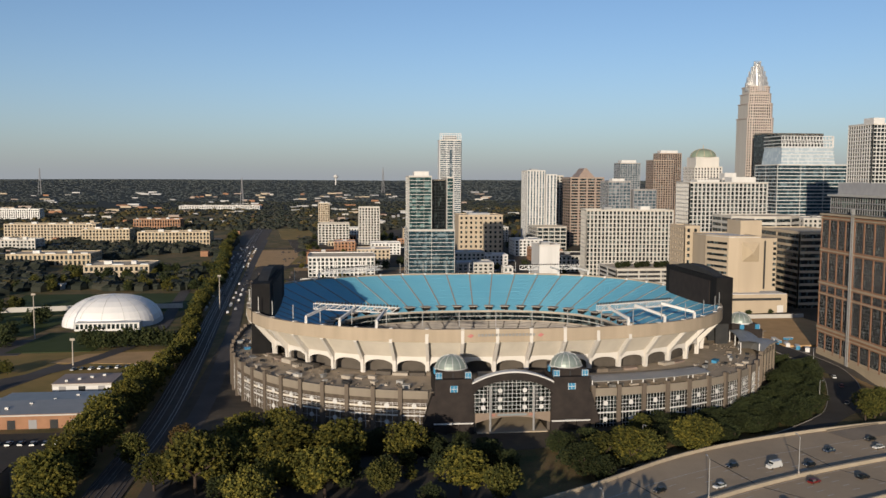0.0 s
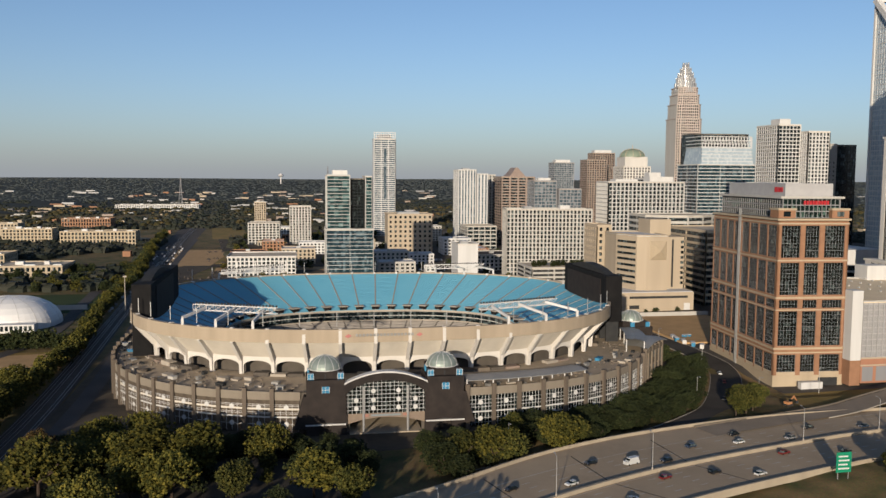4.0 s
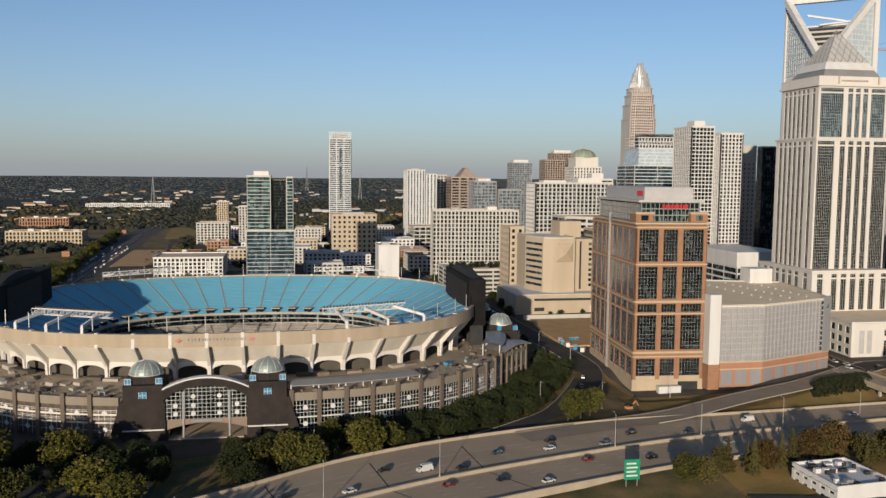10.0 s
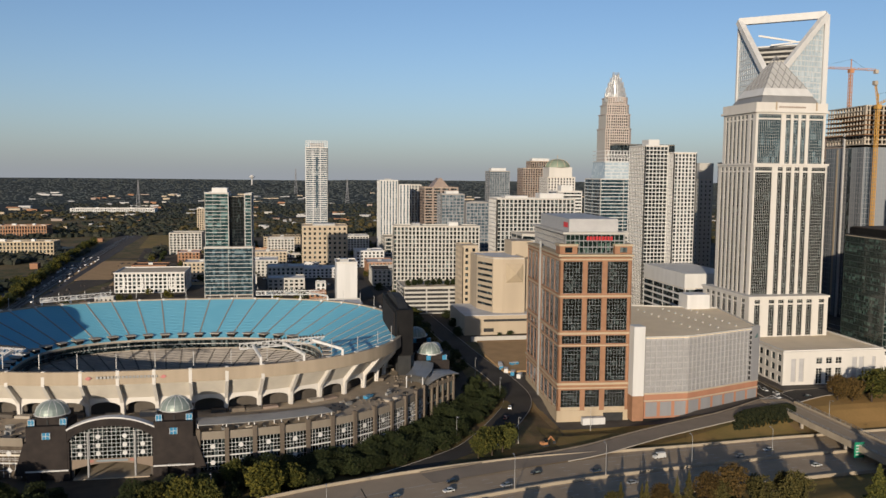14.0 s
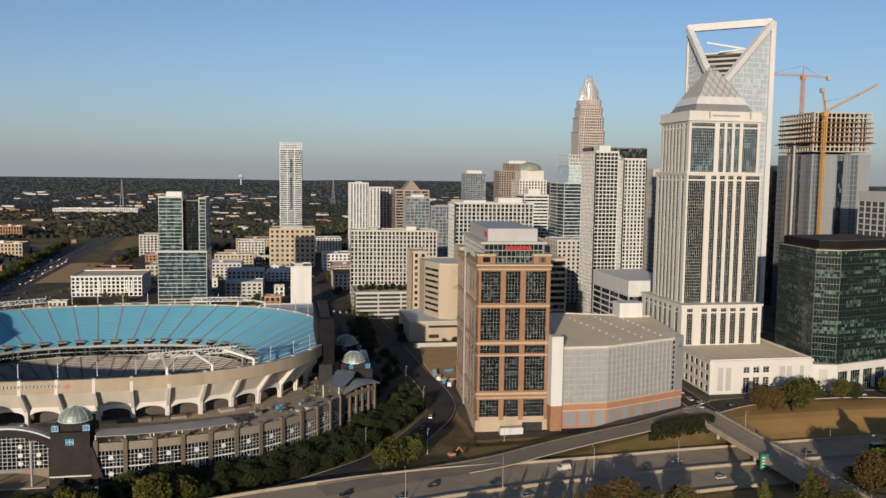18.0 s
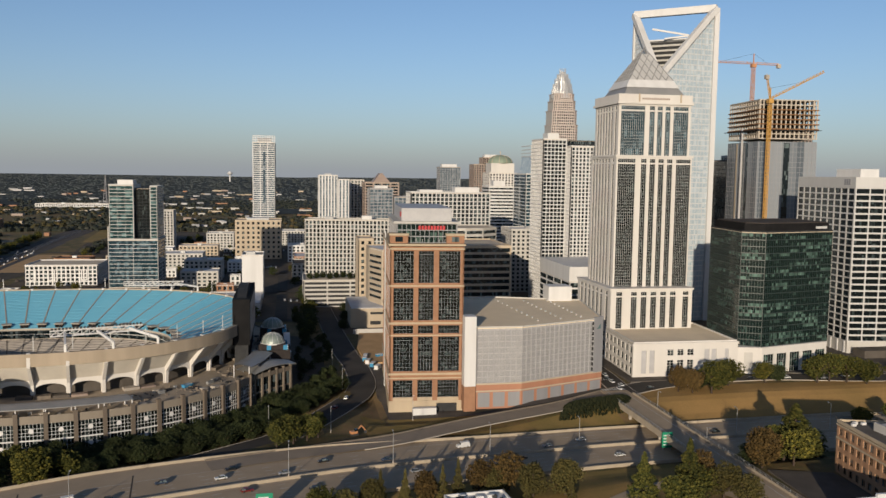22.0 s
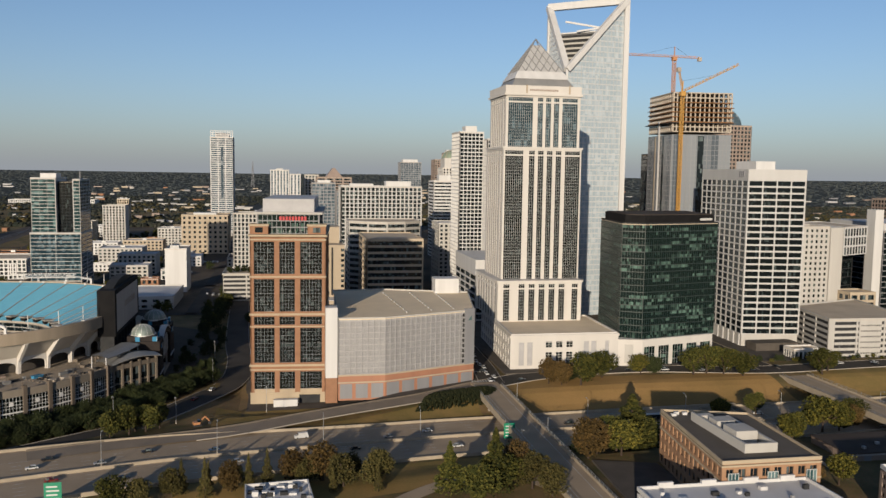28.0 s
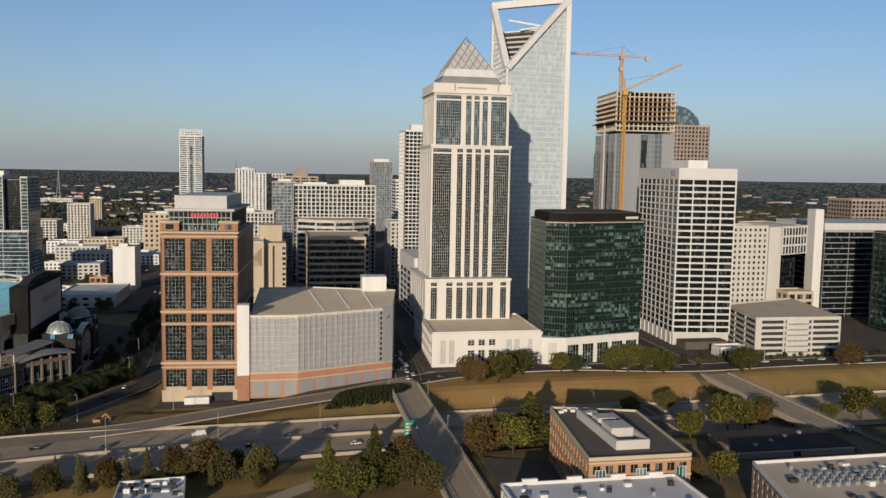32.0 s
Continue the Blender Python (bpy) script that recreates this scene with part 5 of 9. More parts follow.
    for u in (0.438, 0.462):
        gz = Mesh()
        gz.fbox(fr3, u * ln3, 0.2, -6, u * ln3 + 0.5, 0.8, 84)
        gz.part("hoist_rail", M["metal"], t, "pale vertical hoist rail up the facade")
    gz = Mesh()
    for z in np.arange(-4, 84, 3.0):
        gz.fbox(fr3, 0.438 * ln3 + 0.5, 0.3, z, 0.462 * ln3, 0.6, z + 0.3)
    gz.part("hoist_rung", M["metal"], t, kind="stuff")
    for i in range(12):
        b = Mesh()
        b.fbox(fr, 2 + i * 2.9, -3.6, 80.6, 2.2 + i * 2.9, -3.3, 82.6)
        b.part("terrace_rail_post", M["metal"], t)
    # dark panel on the wall stands for the shade in the loading entrance
    dk = Mesh()
    dk.fbox(fr, 24.5, -0.1, -8, 35, 0.25, -1.8)
    dk.part("dock_opening", M["dark"], t, "dark panel painted as the shade of a loading entrance")


brick_tower()


# ---- hotel with grey louvred front on an orange base ----
def louvre_block():
    P = [(315.3, 377), (339.3, 377.3), (390.2, 396.5), (401, 463), (350, 480), (318, 478)]
    t = thing("hotel", "grey louvred parking block on an orange panelled base", "hotel", 350, 420, -2)
    b = Mesh()
    b.prism(inset(P, 0.6), -4, 37.6)
    b.part("wall", M["louver"], t)
    bs = Mesh()
    bs.prism(P[:3] + [inset(P, 1.0)[3], inset(P, 1.0)[4], inset(P, 1.0)[5]], -4, 9.0)
    bs.part("base_wall", mat("orange_panel", (0.5, 0.24, 0.14), 0.7, (0.42, 0.2, 0.12), 0.2, streak=True), t)
    slat = Mesh()
    for f in (0, 1):
        fr, ln = face_of(P, f)
        n = 9
        for i in range(n + 1):
            z = 9.4 + (36.8 - 9.4) * i / n
            slat.fbox(fr, 0.2, -0.6, z - 0.25, ln - (0 if f == 0 else 6.5), 0.0, z + 0.25)
        nb = round(ln / 3.0)
        for i in range(nb + 1):
            u = ln * i / nb
            if f == 1 and u > ln - 6:
                continue
            slat.fbox(fr, max(0, u - 0.18), -0.6, 9.0, min(ln, u + 0.18), 0.12, 37.6)
        fine = Mesh()
        for i in range(n):
            for j in range(1, 6):
                z = 9.4 + (36.8 - 9.4) * (i + j / 6) / n
                fine.fbox(fr, 0.2, -0.55, z - 0.08, ln - (0.2 if f == 0 else 6.5), -0.25, z + 0.08)
        fine.part("louvre_blade", M["grey"], t, kind="stuff")
        for i in range(6 if f else 3):
            pa = Mesh()
            w = ln / (6 if f else 3)
            pa.fbox(fr, i * w + 0.9, -0.2, -3, (i + 1) * w - 0.9, 0.08, 4.5)
            pa.part("grey_infill", M["grey"], t, "grey infill panel in the orange base")
        bd = Mesh()
        bd.fbox(fr, -0.2, -0.2, 4.9, ln + 0.2, 0.2, 5.6)
        bd.fbox(fr, -0.2, -0.2, 8.6, ln + 0.2, 0.3, 9.4)
        bd.part("band", M["tan"], t)
    slat.part("louvre_frame", M["louver"], t)
    fr, ln = face_of(P, 1)
    e = Mesh()
    e.fbox(fr, ln - 6.2, -0.5, 9.0, ln, 0.35, 39.5)
    e.part("end_panel", M["grey"], t, "plain grey end panel with a small emblem")
    em = Mesh()
    em.add([(fr[0] + (ln - 4.5 + u) * fr[2] + 0.5 * fr[3], fr[1] + (ln - 4.5 + u) * fr[3] - 0.5 * fr[2], z) for u, z in ((0, 33), (2.6, 33), (2.6, 35.8))], [(0, 1, 2)])
    em.part("emblem", M["glass_teal"], t)
    # dark boxes painted in for the shade of stair openings
    gap = Mesh()
    for i in range(10):
        gap.fbox(fr, ln - 7.4, -0.4, 10 + i * 2.8, ln - 6.4, 0.18, 11.8 + i * 2.8)
    gap.part("stair_opening", M["dark"], t, kind="stuff")
    s = Mesh()
    s.box(308.9, 376.8, 8.0, 314.9, 384, 44)
    s.part("white_slab", M["white"], t, "tall plain white end slab")
    s = Mesh()
    s.box(308.9, 376.8, -5, 314.9, 384, 8.0)
    s.part("slab_base", M["brick"], t)
    r = Mesh()
    r.prism(inset(P, 0.3), 37.6, 38.0)
    r.part("roof", mat("tan_roof", (0.84, 0.69, 0.48), 0.9, (0.72, 0.59, 0.41), 0.06, tone=1.0), t)
    parapet(t, P, 38.0, 0.8, 0.5, M["offwhite"])
    for fx in (0.28, 0.55, 0.8):
        a, c = Vector((339 + 51 * fx, 379 + 19 * fx)), Vector((330 + 62 * fx, 470))
        for k in range(9):
            q = a.lerp(c, 0.12 + 0.8 * k / 8)
            u = Mesh()
            u.box(q.x - 0.35, q.y - 0.7, 38, q.x + 0.35, q.y + 0.7, 38.8)
            u.part("roof_vent", M["offwhite"], t)
    s = Mesh()
    s.box(380, 462, 38, 395, 474, 47)
    s.part("roof_house", M["white"], t)


louvre_block()


# ---- pyramid-topped tower ----
M["mullion_grey"] = mat("pale_mullion", (0.42, 0.42, 0.40), 0.6)


def pyramid_tower():
    X0, X1, Y0, Y1 = 422.5, 473, 464, 508
    t = thing("office_tower", "cream stone tower with gridded dark glass and pyramid top", "office tower", 448, 486, 0)

    def block(x0, x1, y0, y1, z0, z1, rows, name="wall"):
        # projecting middle bay between glass corners
        c = Mesh()
        c.box(x0 + 0.7, y0 + 0.7, z0, x1 - 0.7, y1 - 0.7, z1)
        c.part(name, M["cream"], t)

    def stone_face(fr, ln, z0, z1, marks, depth=0.7, glass_m="glass_tower", floor=3.9, cap_z=3.2):
        """marks: spans of glass along the wall, stone between."""
        st, edges = Mesh(), [0.0] + [e for m in marks for e in m] + [ln]
        for a, b in zip(edges[::2], edges[1::2]):
            if b - a > 0.05:
                st.fbox(fr, a, -depth, z0, b, 0.15, z1)
        st.fbox(fr, 0, -depth, z1 - cap_z * 0.35, ln, 0.35, z1)
        st.fbox(fr, 0, -depth, z1 - cap_z - 1.2, ln, 0.05, z1 - cap_z - 0.2)
        st.fbox(fr, 0, -depth, z0, ln, 0.1, z0 + 0.6)
        st.part("stone_frame", M["cream"], t)
        ang = math.atan2(fr[3], fr[2])
        for a, b in marks:
            w, h = b - a, z1 - z0
            p, m = Mesh(), Mesh()
            p.box(-w / 2, -0.05, 0, w / 2, 0.05, h)
            nx = max(2, round(w / 1.3))
            for i in range(1, nx):
                m.box(-w / 2 + w * i / nx - 0.09, -0.12, 0, -w / 2 + w * i / nx + 0.09, -0.05, h)
            nz = max(1, round(h / (floor / 2)))
            for i in range(nz):
                z = h * i / nz
                m.box(-w / 2, -0.14, z - 0.07, w / 2, -0.05, z + 0.07)
            u = (a + b) / 2
            x, y = fr[0] + u * fr[2] - (depth - 0.1) * fr[3], fr[1] + u * fr[3] + (depth - 0.1) * fr[2]
            wob = placed("window_strip", p.data("window_strip", M[glass_m]), t, x, y, z0, ang)
            mo = new("mullions", m.data("mullions", M["mullion_grey"]))
            mo.parent = wob

    # tiers: plan, height, marks on the front
    tiers = ((X0 - 4, X1 - 0.3, Y0 - 8, Y1 + 8, 20.5, 45), (X0, X1, Y0, Y1, 45, 128), (X0 + 1.5, X1 - 1.0, Y0 + 2, Y1 - 2, 128, 161))
    for k, (x0, x1, y0, y1, z0, z1) in enumerate(tiers):
        block(x0, x1, y0, y1, z0, z1, 0)
        w = x1 - x0
        if k == 0:
            front = [(w * (f - 0.036), w * (f + 0.036)) for f in (0.10, 0.28, 0.40, 0.52, 0.64, 0.76, 0.92)]
        elif k == 1:
            front = [(0.02 * w, 0.25 * w)] + [(w * (f - 0.036), w * (f + 0.036)) for f in (0.36, 0.475, 0.59, 0.705)] + [(0.79 * w, 0.985 * w)]
        else:
            front = [(0.03 * w, 0.36 * w)] + [(w * (f - 0.036), w * (f + 0.036)) for f in (0.46, 0.57, 0.68)] + [(0.76 * w, 0.97 * w)]
        stone_face((x0, y0, 1, 0), w, z0, z1, front, glass_m="glass_sea" if k == 2 else "glass_tower")
        d = y1 - y0
        side = [(d * (f - 0.034), d * (f + 0.034)) for f in (0.12, 0.24, 0.36, 0.48, 0.60, 0.72, 0.88)]
        stone_face((x0, y1, 0, -1), d, z0, z1, side, depth=0.35)
        stone_face((x1, y0, 0, 1), d, z0, z1, side, depth=0.35)
        cr = Mesh()
        cr.prism(rect(x0 - 0.9, y0 - 0.9, x1 + 0.9, y1 + 0.9), z1, z1 + 1.2)
        cr.part("cornice", M["cream"], t)
    x0, x1, y0, y1 = X0 + 0.8, X1 - 0.4, Y0 + 1.2, Y1 - 1.4
    a = Mesh()
    a.prism(rect(x0, y0, x1, y1), 162.2, 167.2)
    a.part("attic", M["cream"], t)
    a = Mesh()
    a.prism(rect(x0 - 0.8, y0 - 0.8, x1 + 0.8, y1 + 0.8), 161.0, 162.4)
    a.part("cornice", M["cream"], t)
    for x in (x0 + 13.5, x1 - 8):
        a = Mesh()
        a.box(x - 0.4, y0 - 0.7, 162.4, x + 0.4, y0, 167.6)
        a.part("fin", M["tan"], t)
    s = Mesh()
    for i in range(15):
        s.box(x0 + 15.5 + i * 1.25, y0 - 0.12, 163.9, x0 + 16.4 + i * 1.25, y0 + 0.05, 165.0)
    s.part("sign_bar", M["brown"], t, "row of small dark sign strokes")
    for px, py, z0, z1, qx, m in ((7.5, 5.5, 167.2, 172, 9.5, "zinc"), (9.8, 8, 172, 177.0, 11, "white")):
        a = Mesh()
        a.prism(rect(x0 + px - 3, y0 + py - 3, x1 - px + 3, y1 - py + 3), z0, z1, rect(x0 + px, y0 + py, x1 - px, y1 - py))
        a.part("roof_step", M[m], t)
    bx0, bx1, by0, by1 = x0 + 9.8, x1 - 9.8, y0 + 8, y1 - 8
    apex = ((bx0 + bx1) / 2, (by0 + by1) / 2, 199.0)
    py = Mesh()
    cs = [(bx0, by0, 177.0), (bx1, by0, 177.0), (bx1, by1, 177.0), (bx0, by1, 177.0)]
    tip = [tuple(Vector(c).lerp(Vector(apex), 0.8)) for c in cs]
    py.loft([cs, tip])
    py.add(tip, [(0, 1, 2, 3)])
    py.part("pyramid", mat("pyramid_panels", (0.62, 0.61, 0.59), 0.5, (0.54, 0.535, 0.52), 0.2, metal=0.15), t, "pale metal pyramid roof with a diamond lattice")
    lt = Mesh()
    for i in range(4):
        A, B = Vector(cs[i]), Vector(cs[(i + 1) % 4])
        C, D = Vector(tip[i]), Vector(tip[(i + 1) % 4])
        lt.bar(A, Vector(apex), 0.45)
        off = (B - A).cross(Vector(apex) - A).normalized() * 0.2
        for k in range(1, 6):
            f = k / 6
            for s0 in (0, 1):
                b0 = A.lerp(B, f)
                tgt = (A if s0 else B)
                e = tgt.lerp(Vector(apex), min(0.98, f if s0 else 1 - f))
                lt.bar(b0 + off, e + off, 0.34)
    lt.part("lattice", mat("lattice_grey", (0.30, 0.30, 0.30), 0.5), t)
    # podium
    pd = thing("podium_building", "cream stone podium with tall recessed panels and windows", "building", 447, 440, 0)
    P = [(415, 411.5), (480, 411.5), (482, 470), (420, 505)]
    b = Mesh()
    b.prism(inset(P, 0.5), -0.5, 20)
    b.part("wall", M["cream"], pd)
    fr, ln = face_of(P, 0)
    w = Mesh()
    marks = [(5, 8.2), (10, 13.2), (21, 24.8), (27.2, 31), (33.4, 37.2), (44, 47.2), (48.5, 51.7), (57, 59.4)]
    edges = [0] + [e for m in marks for e in m] + [ln]
    for a0, b0 in zip(edges[::2], edges[1::2]):
        w.fbox(fr, a0, -0.5, -0.5, b0, 0.1, 20)
    for a0, b0 in marks:
        w.fbox(fr, a0, -0.5, 16.7 if 20 < a0 < 40 else 16.5, b0, 0.1, 20)
        w.fbox(fr, a0, -0.5, -0.5, b0, 0.1, 1.5 if 20 < a0 < 40 else 3.0)
        if 20 < a0 < 40:
            w.fbox(fr, a0, -0.5, 10.4, b0, 0.1, 13.2)
    w.fbox(fr, -0.5, -0.5, 19.2, ln + 0.5, 0.6, 20.6)
    w.part("stone_front", M["cream"], pd)
    for a0, b0 in marks:
        for z0, z1 in (((1.5, 10.4), (13.2, 16.7)) if 20 < a0 < 40 else ((3, 16.5),)):
            p = Mesh()
            p.fbox(fr, a0, -0.6, z0, b0, -0.35, z1)
            p.part("window" if 20 < a0 < 40 else "recessed_panel", M["glass_dark"] if 20 < a0 < 40 else M["louver"], pd)
            if 20 < a0 < 40:
                q = Mesh()
                q.fbox(fr, (a0 + b0) / 2 - 0.12, -0.35, z0, (a0 + b0) / 2 + 0.12, -0.2, z1)
                for z in np.arange(z0 + 1.4, z1, 1.5):
                    q.fbox(fr, a0, -0.35, z - 0.1, b0, -0.2, z + 0.1)
                q.part("mullions", M["offwhite"], pd)
    fr, ln = face_of(P, 3)
    windows(pd, P, (3,), 1, 19.5, 3, 7, 3.2, 2.4, M["cream"], M["glass_dark"], 0.5)
    r = Mesh()
    r.prism(inset(P, 1.2), 20, 20.5)
    r.part("roof", mat("podium_roof", (0.78, 0.65, 0.47), 0.9, (0.66, 0.55, 0.40), 0.08, tone=1.0), pd)
    parapet(pd, inset(P, 0.4), 20.5, 0.9, 0.8, M["cream"])


pyramid_tower()


# ---- dark green glass block ----
M["pale_metal"] = mat("pale_metal", (0.70, 0.71, 0.71), 0.5, (0.62, 0.635, 0.64), 0.2)
M["cool_white"] = mat("cool_white_panel", (0.66, 0.65, 0.63), 0.7, (0.58, 0.57, 0.55), 0.12, streak=True)
M["green_frame"] = mat("green_grey_frame", (0.045, 0.06, 0.055), 0.4, (0.03, 0.04, 0.037), 0.2)


def green_block():
    P = [(482.5, 417), (494, 410), (547, 424), (549, 470), (487, 462)]
    t = thing("office_block", "dark green glass office block on an arched cream base", "office block", 515, 438, 0)
    c = Mesh()
    c.prism(inset(P, 0.3), 14, 84)
    c.part("core", M["dark"], t)
    windows(t, P, (0, 1, 4), 17, 84, 17, 3.0, 0.14, 0.45, M["green_frame"], M["glass_green"], 0.28, cap=300, ends=0.2, mull=2)
    a = Mesh()
    a.prism(inset(P, 2), 84.4, 89.5)
    a.part("roof_house", M["pitch"], t, "black louvred plant storey")
    r = Mesh()
    r.prism(inset(P, 0.1), 84, 84.4)
    r.part("roof", M["roof"], t)
    parapet(t, P, 84.4, 0.8, 0.5, M["dark"])
    r = Mesh()
    r.prism(inset(P, 3), 89.5, 89.9)
    r.part("upper_roof", M["roof_dark"], t)
    fr, ln = face_of(inset(P, 2), 1)
    s = Mesh()
    for i in range(8):
        s.fbox(fr, ln - 11 + i * 1.2, 0.0, 86.0, ln - 10.1 + i * 1.2, 0.3, 87.4)
    s.part("white_sign", M["white"], t, "white sign strokes on the plant storey", "stuff")
    B = [(480, 411.5), (494, 408.6), (545, 421.5), (547, 440), (484, 440)]
    b = Mesh()
    b.prism(inset(B, 0.8), -1, 17)
    b.part("base_wall", M["cream"], t)
    fr, ln = face_of(B, 1)
    n = 5
    bw = ln / n
    for i in range(n + 1):
        w = Mesh()
        w.fbox(fr, max(0, i * bw - 1.3), -0.8, -1, min(ln, i * bw + 1.3), 0, 12.6)
        w.part("base_pier", M["cream"], t)
    w = Mesh()
    w.fbox(fr, 0, -0.8, 12.6, ln, 0.0, 17)
    w.part("lintel", M["cream"], t)
    for i in range(n):
        p = Mesh()
        p.fbox(fr, i * bw + 1.3, -0.9, 0.5, (i + 1) * bw - 1.3, -0.5, 12.6)
        p.part("base_window", M["glass_green"], t)
        q = Mesh()
        for k in range(1, 4):
            u = i * bw + 1.3 + (bw - 2.6) * k / 4
            q.fbox(fr, u - 0.1, -0.5, 0.5, u + 0.1, -0.35, 12.6)
        for z in (4, 8):
            q.fbox(fr, i * bw + 1.3, -0.5, z - 0.1, (i + 1) * bw - 1.3, -0.35, z + 0.1)
        q.part("mullions", M["metal"], t)
    fr, ln = face_of(B, 0)
    w = Mesh()
    w.fbox(fr, 0, -0.8, -1, ln, 0, 17)
    w.part("base_panel", M["cream"], t)
    p = Mesh()
    p.fbox(fr, 4, 0.0, 3, 9, 0.12, 14)
    p.part("recessed_panel", M["offwhite"], t)


green_block()


# ---- white banded office tower ----


def banded_tower():
    P = [(584.5, 456), (622.5, 450), (626, 512), (588, 524)]
    t = thing("office_tower", "off-white office tower with long dark window bands", "office tower", 604, 486, 1)
    c = Mesh()
    c.prism(inset(P, 0.55), -1, 112)
    c.part("core", M["offwhite"], t)
    windows(t, P, (0,), 9, 110.5, 24, 9.4, 0.8, 1.15, M["cool_white"], M["glass_black"], 0.5, cap=100, ends=0.5)
    windows(t, P, (3,), 9, 110.5, 24, 7.4, 1.3, 0.9, M["cool_white"], M["glass_black"], 0.45, cap=220, ends=0.5)
    tp = Mesh()
    tp.prism(P, 110.5, 117.5)
    tp.part("top_band", M["cool_white"], t)
    h = Mesh()
    h.box(598, 470, 117.5, 612, 495, 123)
    h.part("roof_house", M["white"], t)
    fr, ln = face_of(P, 3)
    s = Mesh()
    for i in range(3):
        s.fbox(fr, ln - 12 + i * 2.4, 0.0, 112.3, ln - 10.4 + i * 2.4, 0.3, 116.2)
    s.part("grey_sign", M["grey"], t, "dark grey sign strokes on the top band")
    for i in range(9):
        fr, ln = face_of(P, 3)
        p = Mesh()
        p.fbox(fr, 3 + i * 7.6, -0.9, -1, 4.4 + i * 7.6, 0, 9)
        p.part("ground_pillar", M["white"], t)
    b = Mesh()
    b.box(586, 440, -1, 616, 452, 6)
    b.part("ground_pavilion", M["concrete_dark"], t, "low dark retail pavilion at the foot")
    tower("retail_pavilion", "small cream stone retail pavilion on the corner", rect(597, 416, 616, 427), 0.2, 6.2, 1, 2.8, 1.1, 1.6, M["cream"], M["glass_dark"], faces=(0, 3), cap=12)


banded_tower()


# ---- tall pale glass tower with the white V frame ----


def frame_tower():
    C, R, L = Vector((500.5, 577)), Vector((551.5, 587)), Vector((502, 630))
    K = R + (L - C)
    P = [tuple(C), tuple(R), tuple(K), tuple(L)]
    t = thing("office_tower", "tall pale glass tower crowned by a white open frame", "office tower", 527, 605, 0)
    top, vee, shelf = 250.0, 193.0, 226.0
    c = Mesh()
    c.prism(inset(P, 0.5), 0, vee)
    c.part("core", M["glass_pale"], t)

    def glazed(A, B, z0, z1, zl):
        """Glass wall from A to B, its top sloping from z1 at A to zl at B, with floor bands and mullions."""
        d = (B - A)
        ln = d.length
        u = d.normalized()
        fr = (A.x, A.y, u.x, u.y)
        g2, m2 = Mesh(), Mesh()
        o = -0.45
        pa, pb = (A.x + u.y * o, A.y - u.x * o), (B.x + u.y * o, B.y - u.x * o)
        g2.add([(*pa, z0), (*pb, z0), (*pb, zl), (*pa, z1), (pa[0] - u.y * 0.6, pa[1] + u.x * 0.6, z0), (pb[0] - u.y * 0.6, pb[1] + u.x * 0.6, z0), (pb[0] - u.y * 0.6, pb[1] + u.x * 0.6, zl), (pa[0] - u.y * 0.6, pa[1] + u.x * 0.6, z1)],
               [(0, 1, 2, 3), (7, 6, 5, 4), (3, 2, 6, 7), (0, 3, 7, 4), (1, 5, 6, 2)])
        g2.part("glass_wall", M["glass_pale"], t)
        z = z0 + 4
        while z < max(z1, zl) - 1:
            f0, f1 = 0.0, 1.0
            if z > min(z1, zl):
                f = (z - z1) / (zl - z1)
                f0, f1 = (f, 1.0) if zl > z1 else (0.0, f)
            m2.fbox(fr, f0 * ln, -0.5, z - 0.4, f1 * ln, -0.2, z + 0.4)
            z += 4.15
        n = round(ln / 3.2)
        for i in range(n + 1):
            f = i / n
            m2.fbox(fr, max(0, f * ln - 0.08), -0.5, z0, min(ln, f * ln + 0.08), -0.15, z1 + (zl - z1) * f - 0.2)
        m2.part("mullions", M["pale_metal"], t)

    glazed(C, R, 0, vee, top - 1)
    glazed(L, C, 0, top - 1, vee)
    glazed(R, K, 0, shelf, shelf)
    b = Mesh()
    back = (K - C).normalized() * 3.0
    D0, D1 = R.lerp(L, 0.06) + back, L.lerp(R, 0.06) + back
    b.prism([tuple(D1), tuple(D0), tuple(K - back)], vee - 10, shelf)
    b.part("louvred_core", M["grey"], t)
    b = Mesh()
    b.prism([tuple(D1 - back * 0.6), tuple(D0 - back * 0.6), tuple(K - back)], shelf, shelf + 1.2)
    b.part("core_roof", M["white"], t)
    of = (C - K).normalized() * 0.9
    for i in range(10):
        lv = Mesh()
        z = vee - 6 + i * 3.9
        lv.bar((*(D1 + of), z), (*(D0 + of), z), 1.6, 1.5)
        lv.part("louvre_band", M["offwhite"], t)
        lv = Mesh()
        lv.bar((*(D1 + of * 0.4), z + 1.95), (*(D0 + of * 0.4), z + 1.95), 0.5, 2.2)
        lv.part("louvre_slot", M["dark"], t)
    fm = Mesh()
    W = 4.8
    A, Bv, Cv = (*L, top - 2), (*R, top - 2), (*C, vee - 1)
    fm.bar(A, Bv, W, 5.5)
    fm.bar(A, Cv, W, 4.2)
    fm.bar(Bv, Cv, W, 4.2)
    fm.bar((*R, 0), Bv, 4.0)
    fm.bar((*L, 60), A, 2.0)
    fm.bar((*C, 0), Cv, 1.6)
    fm.part("white_frame", M["white"], t, "bold white V-shaped frame")
    ar = Mesh()
    ar.bar((520, 612, shelf + 1), (540, 600, shelf + 3), 1.2)
    ar.bar((512, 617, shelf + 9), (536, 602, shelf + 3), 1.4)
    ar.part("roof_crane", M["white"], t)


frame_tower()


